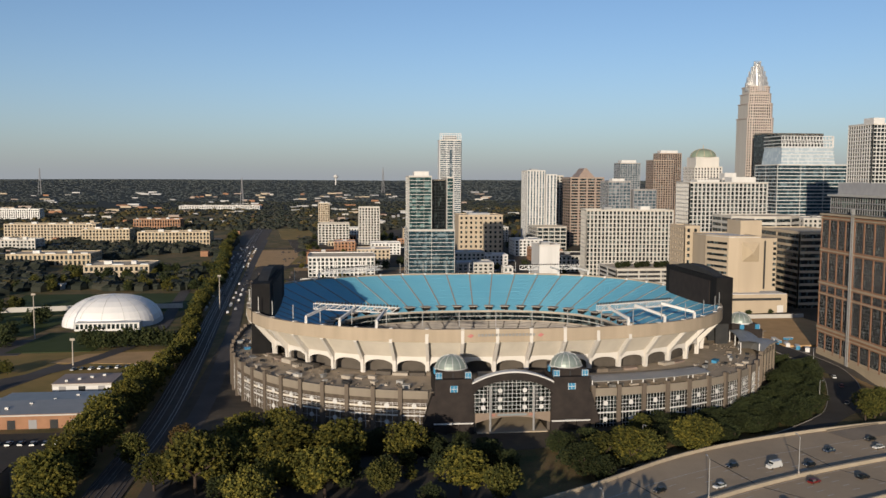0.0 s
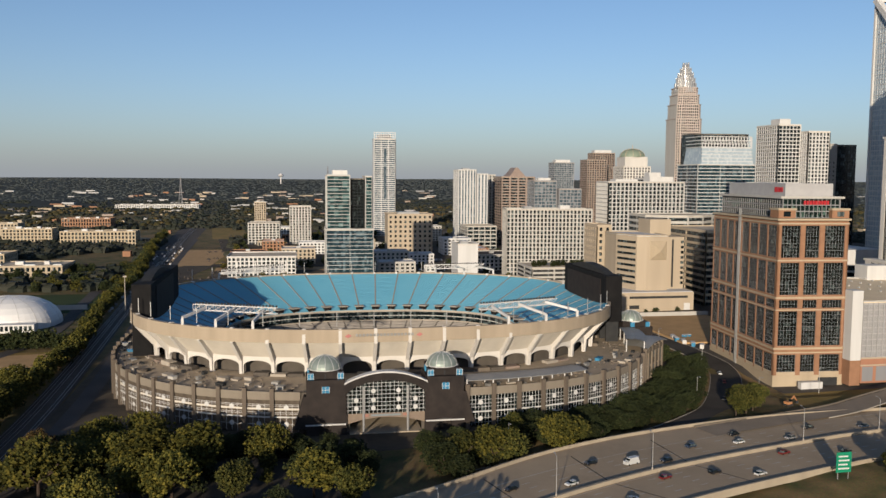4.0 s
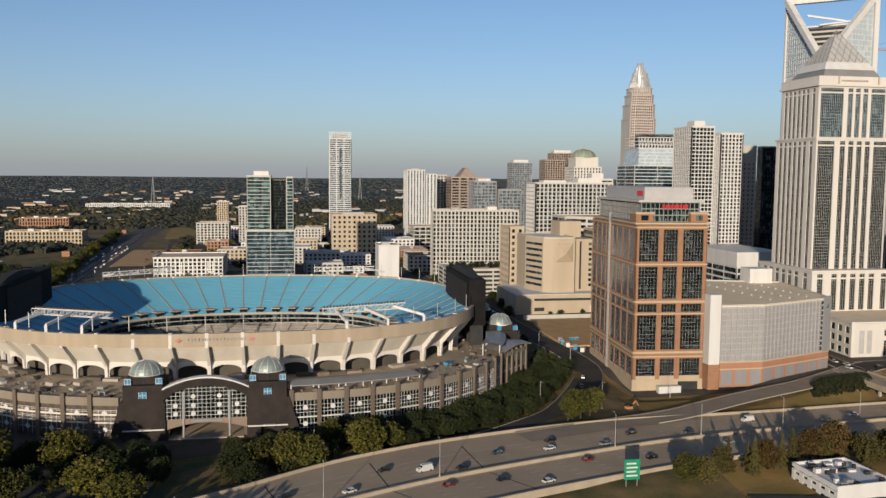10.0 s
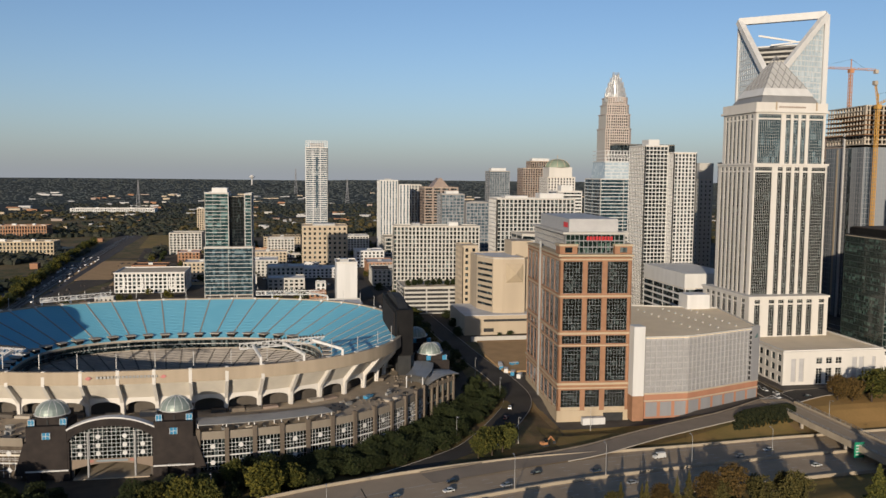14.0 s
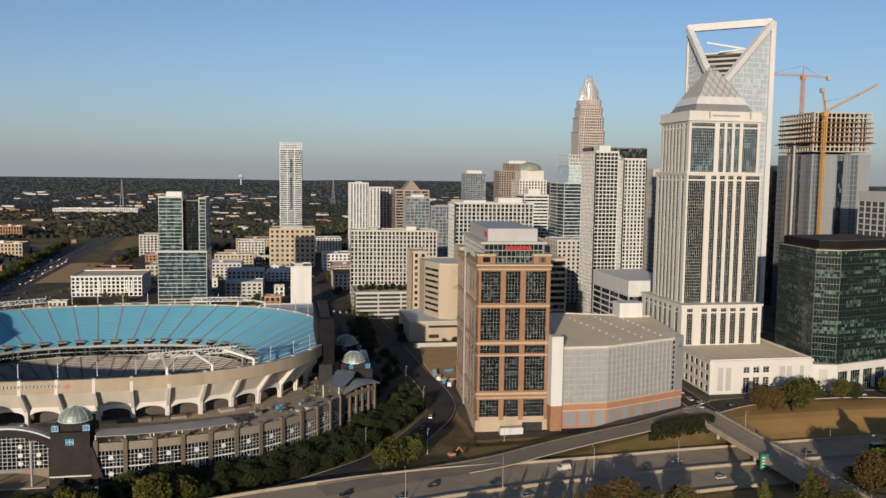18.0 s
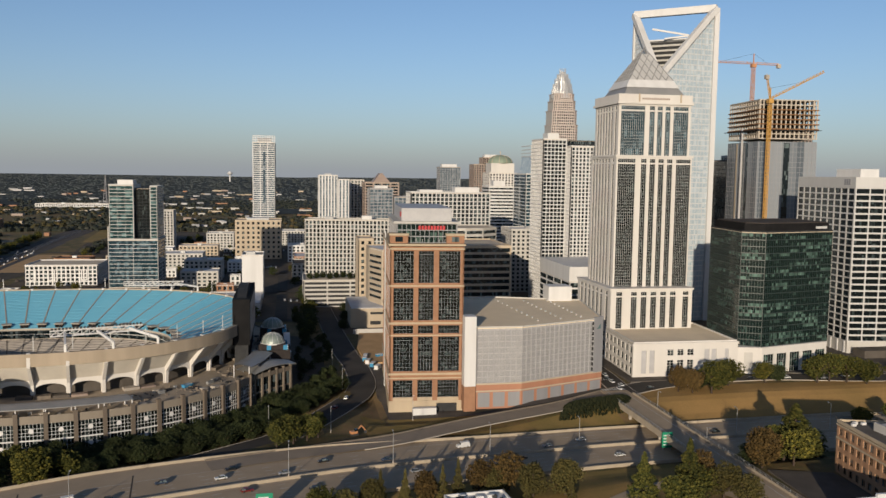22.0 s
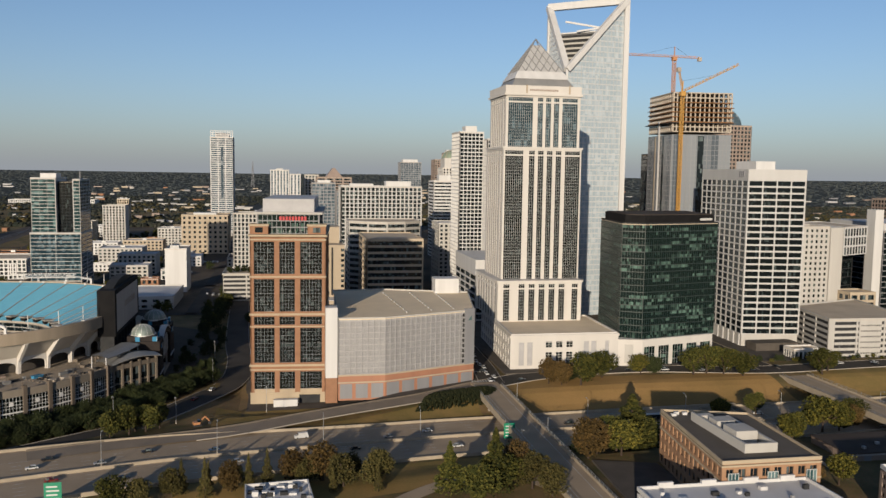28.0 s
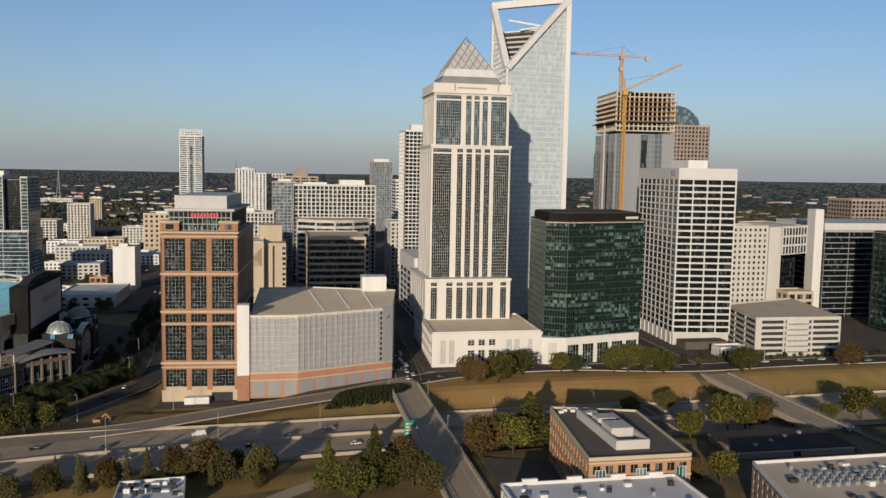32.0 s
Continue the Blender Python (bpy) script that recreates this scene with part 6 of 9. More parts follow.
# ---- tower under construction with two cranes ----
M["formwork"] = mat("formwork", (0.34, 0.17, 0.075), 0.9, (0.2, 0.12, 0.07), 0.3)


M["new_concrete"] = mat("raw_new_concrete", (0.62, 0.55, 0.46), 0.85, (0.50, 0.44, 0.365), 0.2, bump=0.15, streak=True)


def building_site():
    P = [(598, 597), (648, 592), (652, 650), (604, 655)]
    t = thing("unfinished_tower", "unfinished tower with bare concrete floors above new glass", "construction site", 625, 622, 0)
    c = Mesh()
    c.prism(inset(P, 0.5), 0, 146)
    c.part("core", M["glass_strip"], t)
    windows(t, P, (0, 3), 4, 146, 34, 3.4, 0.3, 0.3, M["grey"], M["glass_strip"], 0.25, cap=150, ends=0.3)
    k = Mesh()
    for i in range(9):
        z = 148 + i * 3.9
        s = Mesh()
        s.prism(inset(P, -0.8 if i in (2, 3, 4) else 0.2), z, z + 0.9)
        s.part("floor_slab", M["new_concrete"] if i < 2 or i > 6 else M["formwork"], t)
        if i < 8:
            for f in (0, 3, 1):
                fr, ln = face_of(P, f)
                n = 13
                for j in range(n + 1):
                    u = ln * j / n
                    k.fbox(fr, max(0, u - 0.5), -1.4, z + 0.9, min(ln, u + 0.5), -0.4, z + 3.9)
    k.part("concrete_column", M["new_concrete"], t, kind="stuff")
    for f, u0, u1, mm in ((0, 0.44, 0.54, "glass_dark"), (3, 0.30, 0.34, "tan"), (3, 0.62, 0.70, "glass_dark")):
        fr, ln = face_of(P, f)
        sp = Mesh()
        sp.fbox(fr, u0 * ln, -0.3, 4, u1 * ln, 0.08, 145)
        sp.part("glass_strip", M[mm], t, "full-height strip in a contrasting tone")
    for z, o in ((163.6, 0.7), (167.5, 1.0), (171.4, 0.7)):
        for f in (0, 3):
            fr, ln = face_of(P, f)
            wk = Mesh()
            wk.fbox(fr, -o, 0, z, ln + o, o, z + 0.7)
            wk.part("scaffold_deck", M["formwork"], t)
    cc = Mesh()
    cc.prism(inset(P, 14), 146, 178)
    cc.part("lift_core", M["concrete_dark"], t)
    net = Mesh()
    for f in (0, 3):
        fr, ln = face_of(P, f)
        net.fbox(fr, -2, 0, 155, ln + 2, 3.0, 155.5)
    net.part("debris_fan", M["dark"], t)
    h = Mesh()
    fr, ln = face_of(P, 3)
    h.fbox(fr, ln * 0.5, 0.2, 0, ln * 0.53, 1.6, 158)
    h.part("hoist_mast", M["louver"], t)

    def crane(x, y, zt, jib, tail, label, m, lift, cat="tower crane", z0=0.0, w=2.2):
        cr = thing("tower_crane", label, cat, x, y, z0)
        ms = Mesh()
        for dx in (-w / 2, w / 2):
            for dy in (-w / 2, w / 2):
                ms.bar((x + dx, y + dy, z0), (x + dx, y + dy, zt), 0.4)
        z = z0
        while z < zt - 3:
            for (ax, ay), (bx, by) in (((-1, -1), (1, -1)), ((1, -1), (1, 1)), ((1, 1), (-1, 1)), ((-1, 1), (-1, -1))):
                ms.bar((x + ax * w / 2, y + ay * w / 2, z), (x + bx * w / 2, y + by * w / 2, z + 3), 0.28)
            z += 3
        ms.part("mast", m, cr)
        cb = Mesh()
        cb.box(x - 2, y - 2, zt, x + 2, y + 2, zt + 3.4)
        cb.part("cab", m, cr)
        top = Mesh()
        top.bar((x, y, zt + 3), (x, y, zt + 12), 0.7)
        top.part("tower_head", m, cr)
        for nm, e, n in (("jib", jib, 16), ("counter_jib", tail, 6)):
            j = Mesh()
            a, b = Vector((x, y, zt + 3)), Vector((x + e[0], y + e[1], zt + 3 + e[2]))
            sd = (b - a).cross(Vector((0, 0, 1))).normalized() * 0.8
            up = Vector((0, 0, 1.5))
            for o in (sd, -sd, up):
                j.bar(a + o, b + o, 0.35)
            for i in range(n):
                p, q = a.lerp(b, i / n), a.lerp(b, (i + 1) / n)
                j.bar(p + sd, q + up, 0.22)
                j.bar(q + up, q - sd, 0.22)
            j.part(nm, m, cr)
            tie = Mesh()
            tie.bar((x, y, zt + 12), b.lerp(a, 0.35), 0.15)
            tie.part("tie_rod", M["dark"], cr)
        wt = Mesh()
        e = Vector((x + tail[0], y + tail[1], zt + 2.5 + tail[2]))
        wt.box(e.x - 1.5, e.y - 1.5, e.z - 2, e.x + 1.5, e.y + 1.5, e.z + 1.4)
        wt.part("counterweight", M["concrete"], cr)

    crane(601, 587, 176, (52, 8, 24), (-5, -2, 18), "yellow luffing tower crane beside the unfinished tower", M["yellow"], 0, w=2.1)
    crane(628, 660, 214, (-52, 6, 1), (22, -4, -1), "orange hammerhead tower crane above the unfinished tower", M["crane_red"], 0, w=2.4)


building_site()


# ---- other towers and blocks ----
G = -3.0
# teal slab tower behind the stadium
tower("apartment_tower", "teal glass tower with pale floor edges on a banded base", rect(57, 788, 79, 830), 51.5, 101, 15, 7.0, 0.14, 0.5, M["cool_white"], M["glass_mid"], faces=(0, 3), units=((70, 808, 14, 18, 5),))
# black glass and dark frames put this half's shade into colour
tower("apartment_tower", "set-back half of the teal tower, shade painted as dark glass", rect(79.3, 794, 93, 830), 51.5, 98, 15, 3.2, 0.15, 0.3, M["dark"], M["glass_black"], faces=(0,), top=0.4)
tower("apartment_tower", "narrow teal glass end bay with pale floor edges", rect(93.3, 790, 100, 830), 51.5, 100, 15, 7.0, 0.14, 0.5, M["cool_white"], M["glass_mid"], faces=(0, 1))
tower("office_block", "dark glass office base with thin pale floor lines", rect(56, 785, 101, 832), G + 9, 50, 12, 22, 0.3, 0.5, M["cool_white"], M["glass_sea"], faces=(0, 3, 1), top=1.2)
# dark panes stand in for the shade inside the open decks
tower("parking_block", "pale open parking decks under the dark glass office", rect(56, 785, 101, 832), G, G + 8.9, 3, 15, 1.2, 1.0, M["offwhite"], M["dark"], faces=(0, 3, 1), top=0, cap=12)
tower("office_tower", "square cream stone building with small deep windows", rect(150, 1130, 212, 1180), G, 49, 8, 7.0, 3.8, 3.2, M["tan"], M["glass_dark"], faces=(0, 1), depth=0.8, units=((180, 1150, 30, 20, 3),))
sw = tower("apartment_tower", "slim white residential tower with balcony bands", rect(160, 1465, 199, 1500), G, 166, 46, 13, 1.1, 1.3, M["white"], M["glass_blue"], faces=(0, 1), cap=60, depth=0.9)
# strip on the front puts a notch's shade into glass colour
sn = Mesh()
sn.box(178, 1464.2, 60, 182, 1465.4, 150)
sn.part("recess", M["glass_blue"], sw, "tall blue glass strip standing in for a shaded notch")
sn = Mesh()
for x in np.linspace(161, 198, 10):
    sn.box(x - 0.5, 1465.5, 167.3, x + 0.5, 1466.5, 178)
for z in (170.5, 174, 177.4):
    sn.box(160.5, 1465.3, z, 198.5, 1466.7, z + 0.9)
sn.box(168, 1472, 166.3, 192, 1492, 174)
sn.part("crown_screen", M["white"], sw, "white open screen crowning the roof")
tower("apartment_tower", "white stepped residential tower with pale vertical piers", rect(266, 1230, 294, 1270), G, 111, 28, 4.6, 2.1, 0.45, M["white"], M["glass_blue"], faces=(0, 3, 1), cap=80, units=((280, 1248, 10, 14, 3),))
tower("apartment_tower", "lower white wing of the stepped residential tower", rect(294.5, 1226, 311, 1262), G, 105, 26, 5.4, 2.6, 0.5, M["white"], M["glass_blue"], faces=(0, 1), cap=40)
tower("parking_block", "pale parking block at the foot of the white tower", rect(268, 1170, 312, 1225), G, 30, 6, 9, 1.2, 1.6, M["offwhite"], M["glass_dark"], faces=(0, 3, 1), cap=30)
tower("apartment_block", "long cream apartment block with rows of balconies", rect(237, 815, 325, 845, -6), G, 68, 17, 3.7, 1.5, 1.0, M["offwhite"], M["glass_dark"], faces=(0, 3), cap=280, depth=1.3, units=((262, 828, 8, 8, 3), (300, 824, 10, 8, 4)))
# garage decks closed with dark panes, as painted shade
tower("parking_garage", "cream parking garage with long open decks", rect(234, 708, 296, 760), G, 20, 6, 21, 1.2, 1.7, M["offwhite"], M["dark"], faces=(0, 3), cap=20, depth=0.8)
tower("office_block", "tan stone slab building with a column of windows", rect(279, 668, 292, 700), G, 60, 12, 5.2, 3.4, 2.4, M["tan"], M["glass_dark"], faces=(0, 3), cap=60, depth=0.6)
def civic_block():
    """Tan stone block with a slotted side, a blank front with a stepped pyramid relief, and a wing."""
    P = [(293, 616), (300, 613), (318, 613), (318, 665), (285, 665), (285, 640)]
    FOOT.append((285, 604, 336, 665))
    t = thing("office_block", "tan stone civic block with slots and a pyramid relief", "office block", 308, 640, G, "office blocks")
    c = Mesh()
    c.prism(P, 12, 55)
    c.part("wall", M["tan"], t)
    fr, ln = face_of(P, 5)
    for i in range(8):
        z = 17 + i * 4.6
        q = Mesh()
        q.fbox(fr, 2.0, -0.2, z, ln - 1.5, 0.06, z + 1.9)
        q.part("window_slot", M["glass_dark"], t)
        q = Mesh()
        q.fbox(fr, 1.6, -0.1, z - 0.6, ln - 1.1, 0.5, z - 0.02)
        q.part("slot_sill", M["tan"], t)
    roof = Mesh()
    roof.prism(inset(P, 0.6), 55, 55.5)
    roof.part("roof", M["roof_white"], t)
    parapet(t, P, 55.5, 0.8, 0.6, M["tan"])
    relief = Mesh()
    relief.add([(302.5, 612.98, 36.5), (316.5, 612.98, 36.5), (316.5, 612.98, 51.5), (302.5, 612.98, 51.5), (309.5, 607.5, 44)], [(0, 1, 4), (1, 2, 4), (2, 3, 4), (3, 0, 4)])
    for i in range(1, 5):
        f = 0.5 * i / 5
        xa, xb, za, zb, yy = 302.5 + 14 * f, 316.5 - 14 * f, 36.5 + 15 * f, 51.5 - 15 * f, 612.98 - 11 * f
        for p, q in (((xa, za), (xb, za)), ((xb, za), (xb, zb)), ((xb, zb), (xa, zb)), ((xa, zb), (xa, za))):
            relief.bar((p[0], yy, p[1]), (q[0], yy, q[1]), 0.35)
    relief.part("pyramid_relief", M["warm_cream"], t, "pale stepped pyramid relief on the blank wall")
    wing = Mesh()
    wing.box(318.2, 621, 12, 335, 665, 54)
    wing.part("wing", M["tan"], t)
    slot = Mesh()
    slot.box(324.6, 620.7, 14, 326.0, 621.1, 52)
    slot.part("wing_slot", M["dark"], t, "tall dark slot up the wing")
    for i in range(9):
        q = Mesh()
        q.box(332.2, 620.9, 16 + i * 4.1, 334.6, 621.15, 18.2 + i * 4.1)
        q.part("wing_window", M["glass_dark"], t)
    top = Mesh()
    top.box(314, 640, 54, 332, 664, 67)
    top.part("roof_tower", M["tan"], t)
    base = Mesh()
    base.box(268, 604, G, 336, 665, 12)
    base.part("podium", M["tan"], t)
    for x0, x1, z0, z1 in ((283, 331, 7.4, 9.2), (283, 291, -0.6, 2.2), (328, 333, -2.4, 3.4)):
        q = Mesh()
        q.box(x0, 603.85, z0, x1, 604.1, z1)
        q.part("podium_slot", M["dark"] if z1 < 3 or z0 > 5 else M["white"], t)
    pr = Mesh()
    pr.prism(inset(rect(268, 604, 336, 665), 0.5), 12, 12.4)
    pr.part("podium_roof", M["roof_white"], t)


civic_block()
tower("office_block", "tan building with dark ribbon windows", rect(352, 618, 398, 690), G, 58, 12, 46, 1, 1.9, M["tan"], M["glass_dark"], faces=(0, 3), cap=40, depth=0.9)
tower("office_block", "round-fronted white office block with ribbon windows", [(346, 724), (362, 710), (379, 705), (396, 710), (412, 724), (412, 764), (346, 764)], G, 66, 13, 20, 0.4, 2.4, M["offwhite"], M["glass_dark"], faces=(0, 1, 2, 3, 6), cap=80)
tower("hotel", "white gridded hotel block with deep window bays", rect(344, 815, 428, 850), G, 96, 24, 4.4, 1.2, 0.9, M["cool_white"], M["glass_dark"], faces=(0, 3), cap=280, depth=1.3, units=((366, 828, 24, 16, 3.2), (404, 828, 26, 16, 6)))
tower("apartment_tower", "blue-green glass apartment tower with pale balconies", rect(320.5, 1008, 350, 1040), G, 96, 24, 4.6, 0.8, 1.1, M["grey"], M["glass_blue"], faces=(0, 3), cap=90, units=((336, 1022, 16, 12, 4),))
tower("apartment_tower", "lower wing of the blue-green glass tower", rect(350.5, 1000, 380, 1036), G, 86, 22, 4.6, 0.8, 1.1, M["grey"], M["glass_blue"], faces=(0, 1), cap=60)
t2 = tower("office_tower", "brown granite office tower with ribbon windows", rect(335, 1240, 388, 1290), G, 101, 24, 12, 3.0, 1.9, M["brown"], M["glass_dark"], faces=(0, 3), cap=80)
gb = Mesh()
gb.prism([(348, 1244), (375, 1244), (375, 1286), (348, 1286)], 101.3, 116, [(360, 1250), (363, 1250), (363, 1280), (360, 1280)])
gb.part("pitched_roof", M["brown"], t2)
tower("apartment_tower", "pale far residential tower", rect(318, 1300, 340, 1330), G, 104, 24, 5, 2.4, 1.4, M["offwhite"], M["glass_dark"], faces=(0,), cap=30)
tower("apartment_tower", "grey glass tower with a white crown", rect(497, 1495, 536, 1530), G, 128, 34, 5, 0.8, 1.0, M["grey"], M["glass_blue"], faces=(0, 3), cap=60, units=((516, 1512, 28, 20, 6),))
tower("office_tower", "brown stone tower with a taller dark back slab", rect(561, 1496, 600, 1535), G, 134, 32, 4.8, 1.9, 1.6, M["brown"], M["glass_dark"], faces=(0, 3), cap=60)
tower("office_tower", "dark ribbed slab tower", rect(588, 1538, 632, 1570), G, 148, 36, 3.6, 1.4, 0.8, M["brown"], M["glass_dark"], faces=(0, 3), cap=30, units=((610, 1554, 34, 18, 6),))
td = tower("office_tower", "cream stone tower with a green glass dome", rect(527, 1232, 572, 1275), G, 118, 28, 5.0, 2.6, 1.4, M["cream"], M["glass_dark"], faces=(0, 3), cap=80)
dm = Mesh()
dm.prism(rect(531, 1236, 568, 1271), 118.3, 134)
dm.part("upper_storey", M["cream"], td)
dm = Mesh()
rg = [[(549.5 + 20 * math.cos(ph) ** 0.9 * math.cos(th), 1253 + 20 * math.cos(ph) ** 0.9 * math.sin(th), 134 + 13 * math.sin(ph)) for th in [2 * math.pi * i / 20 for i in range(20)]] for ph in [radians(a) for a in (0, 15, 30, 45, 60, 75, 85)]]
dm.loft(rg)
dm.part("dome", mat("green_roof", (0.30, 0.36, 0.26), 0.6, (0.24, 0.3, 0.22), 0.3), td, "green glass dome roof")
dr = Mesh()
for i in range(0, 20, 2):
    for r0, r1 in zip(rg, rg[1:]):
        dr.bar(r0[i], r1[i], 0.7)
dr.bar((549.5, 1253, 147), (549.5, 1253, 153), 0.8)
dr.part("dome_ribs", M["tan"], td)


def crown_tower():
    """The tallest tower: stepped granite shaft and a spiked crown."""
    cx, cy = 678, 1342
    t = thing("skyscraper", "tall stepped pink granite skyscraper with a silver spiked crown", "skyscraper", cx, cy, G)
    for k, (h, z0, z1) in enumerate(((23, G, 200), (21.5, 200, 224), (19.5, 224, 240), (17.5, 240, 252))):
        P = rect(cx - h, cy - h, cx + h, cy + h)
        P = [(cx - h + 6, cy - h), (cx + h - 6, cy - h), (cx + h, cy - h + 6), (cx + h, cy + h), (cx - h, cy + h), (cx - h, cy - h + 6)]
        c = Mesh()
        c.prism(inset(P, 0.6), z0, z1)
        c.part("shaft", M["offwhite"], t)
        windows(t, P, (0, 1, 5), z0, z1, max(4, round((z1 - z0) / 4.4)), 3.6, 1.5, 1.7, mat("pink_granite", (0.62, 0.51, 0.455), 0.6, (0.52, 0.455, 0.395), 0.1) if k == 0 else bpy.data.materials["pink_granite"], M["glass_dark"], 0.6, cap=40)
        cr = Mesh()
        cr.prism(inset(P, -0.4), z1, z1 + 1.5)
        cr.part("cornice", bpy.data.materials["pink_granite"], t)
    silver = mat("silver_crown", (0.75, 0.74, 0.72), 0.35, (0.6, 0.6, 0.6), 0.3, metal=0.6)
    for r, z0, z1, n in ((17.6, 246, 261, 26), (15.6, 252, 270, 24), (12.8, 259, 279, 20), (9.2, 268, 287, 16), (5.2, 277, 296, 10)):
        sp = Mesh()
        for i in range(n):
            a = 2 * math.pi * i / n
            x, y = cx + r * math.cos(a), cy + r * math.sin(a)
            sp.prism([(x - 1.1, y - 1.1), (x + 1.1, y - 1.1), (x + 1.1, y + 1.1), (x - 1.1, y + 1.1)], z0, z1, [(x - 0.4, y - 0.4), (x + 0.4, y - 0.4), (x + 0.4, y + 0.4), (x - 0.4, y + 0.4)])
        sp.cyl(cx, cy, z0, z1 - 5, r - 0.8, r - 2, 20)
        sp.part("crown_tier", silver, t)


crown_tower()
# condominium towers behind the pyramid tower
tower("apartment_tower", "white condominium tower with stacked balconies", rect(434, 655, 455, 690), G, 146, 46, 3.4, 0.45, 0.75, M["white"], M["glass_tower"], faces=(0, 3), cap=260, depth=0.7, units=((446, 672, 10, 14, 6),))
tower("apartment_tower", "white condominium tower with vertical slabs", rect(455.5, 645, 476, 690), G, 140, 45, 3.0, 1.15, 0.9, M["white"], M["glass_dark"], faces=(0, 3, 1), cap=200, depth=0.8)
tower_white = tower("parking_block", "white parking block with a blank upper storey", rect(429, 565, 470, 640), G, 36, 8, 20, 0.8, 1.4, M["white"], M["glass_dark"], faces=(0, 3), cap=40, top=0.0)
wt = Mesh()
wt.prism(rect(429, 565, 470, 640), 36.3, 47.5)
wt.part("blank_storey", M["white"], tower_white, "blank white upper storey")
gw = tower("office_tower", "blue glass tower with thin white lines and lattice crown", rect(499, 930, 586, 985), G, 117, 29, 29, 0.5, 0.9, M["white"], M["glass_sea"], faces=(0, 3), cap=200, depth=0.3, top=0.6)
gu = Mesh()
gu.prism(rect(505, 933, 572, 980), 117.3, 138, rect(507, 936, 570, 978))
gu.part("upper_glass", M["glass_pale"], gw, "tapering pale glass upper storeys")
lt = Mesh()
for z in np.arange(121, 137.5, 4.0):
    lt.box(505.5, 932.4 + (z - 117) * 0.14, z, 571.5, 934 + (z - 117) * 0.14, z + 0.7)
for i in range(17):
    x = 507 + i * 3.94
    lt.bar((x, 936, 138), (x, 938, 151), 0.7)
    if i < 16:
        lt.bar((x, 936, 138), (x + 3.94, 938, 151), 0.45)
for z in (138.5, 142.5, 146.5, 151):
    lt.bar((506, 936.6, z), (571, 936.6, z), 0.9)
    lt.bar((506.5, 937, z), (506.5, 978, z), 0.9)
lt.bar((571, 936.6, 138), (571, 936.6, 151), 1.2)
lt.part("lattice_crown", M["white"], gw, "open white lattice screen on the roof")
tower("office_tower", "dark glass slab tower near the tallest skyscraper", rect(650, 1248, 744, 1290), G, 171, 36, 6, 0.4, 0.6, M["dark"], M["glass_dark"], faces=(0, 3), cap=30)
tower("office_tower", "slim pale slab tower with a blank upper wall", rect(507, 700, 521, 735), G, 118, 30, 4.6, 3.0, 2.4, M["offwhite"], M["glass_dark"], faces=(0, 3), cap=30, top=15.0)
tower("office_tower", "slim dark glass tower with thin floor lines", rect(563, 760, 584, 770), G, 134, 34, 3.0, 0.3, 0.5, M["dark"], M["glass_dark"], faces=(0, 3), cap=30)
tower("office_tower", "dark tower beside the pale glass tower", rect(640, 720, 668, 750), G, 132, 34, 2.6, 0.5, 0.5, M["dark"], M["glass_dark"], faces=(0, 3), cap=40)
tower("apartment_tower", "white gridded tower between glass towers", rect(672, 760, 690, 790), G, 138, 32, 4.5, 1.6, 1.5, M["offwhite"], M["glass_dark"], faces=(0, 3), cap=60)
tower("office_block", "stepped white office block with ribbon windows", rect(478, 1030, 512, 1070), G, 100, 24, 50, 1, 2.2, M["white"], M["glass_dark"], faces=(0, 3), cap=40, units=((495, 1050, 16, 16, 8),))
wfg = tower("office_tower", "brown gridded tower with a curved glass shoulder", rect(772, 855, 822, 905), G, 170, 38, 4.6, 1.8, 1.7, M["brown"], M["glass_dark"], faces=(0, 3, 1), cap=120)
cv = Mesh()
cv.add([(774 + 36 * math.sin(a), yy, 170 + 24 * math.cos(a)) for yy in (857, 903) for a in [radians(9 * i) for i in range(11)]] + [(774, 857, 170), (774, 903, 170)],
       [(i, i + 1, 12 + i, 11 + i) for i in range(10)] + [tuple([22] + list(range(10, -1, -1)))])
cv.part("curved_shoulder", M["glass_blue"], wfg)
# east end
# here too dark panes carry the shade of open decks
garage = tower("parking_garage", "white open parking garage with slatted decks", [(620, 416), (678, 414), (694, 492), (630, 470)], -1, 24.5, 7, 19, 1.0, 1.6, M["offwhite"], M["dark"], faces=(0, 3), depth=0.8, cap=40)
gfr, gln = face_of([(620, 416), (678, 414), (694, 492), (630, 470)], 0)
gp = Mesh()
gp.fbox(gfr, 0.36 * gln, -0.3, -1, 0.62 * gln, 0.25, 24.6)
gp.part("perforated_panel", M["offwhite"], garage, "pale panel with rows of small square openings")
# dark squares laid on the panel as the shade of its holes
gh = Mesh()
for r in range(6):
    for c in range(13):
        u = 0.38 * gln + c * 1.08
        gh.fbox(gfr, u, 0.2, 3.2 + r * 3.5, u + 0.55, 0.28, 4.2 + r * 3.5)
gh.part("panel_opening", M["dark"], garage, kind="stuff")
gl2 = Mesh()
gl2.fbox(gfr, 0.0, -0.3, -1, 0.07 * gln, 0.25, 25.4)
gl2.part("corner_pier", M["offwhite"], garage)
tower("office_block", "pale slab hotel with a regular grid of windows", rect(662, 520, 691.5, 545), G, 75, 19, 4.2, 2.3, 2.0, M["offwhite"], M["glass_dark"], faces=(0, 3), cap=180)
es = Mesh()
es.box(691.8, 519, -1, 702.2, 546, 75.4)
whole(es, "end_slab", M["offwhite"], "tall blank cream end slab of the hotel", "building")
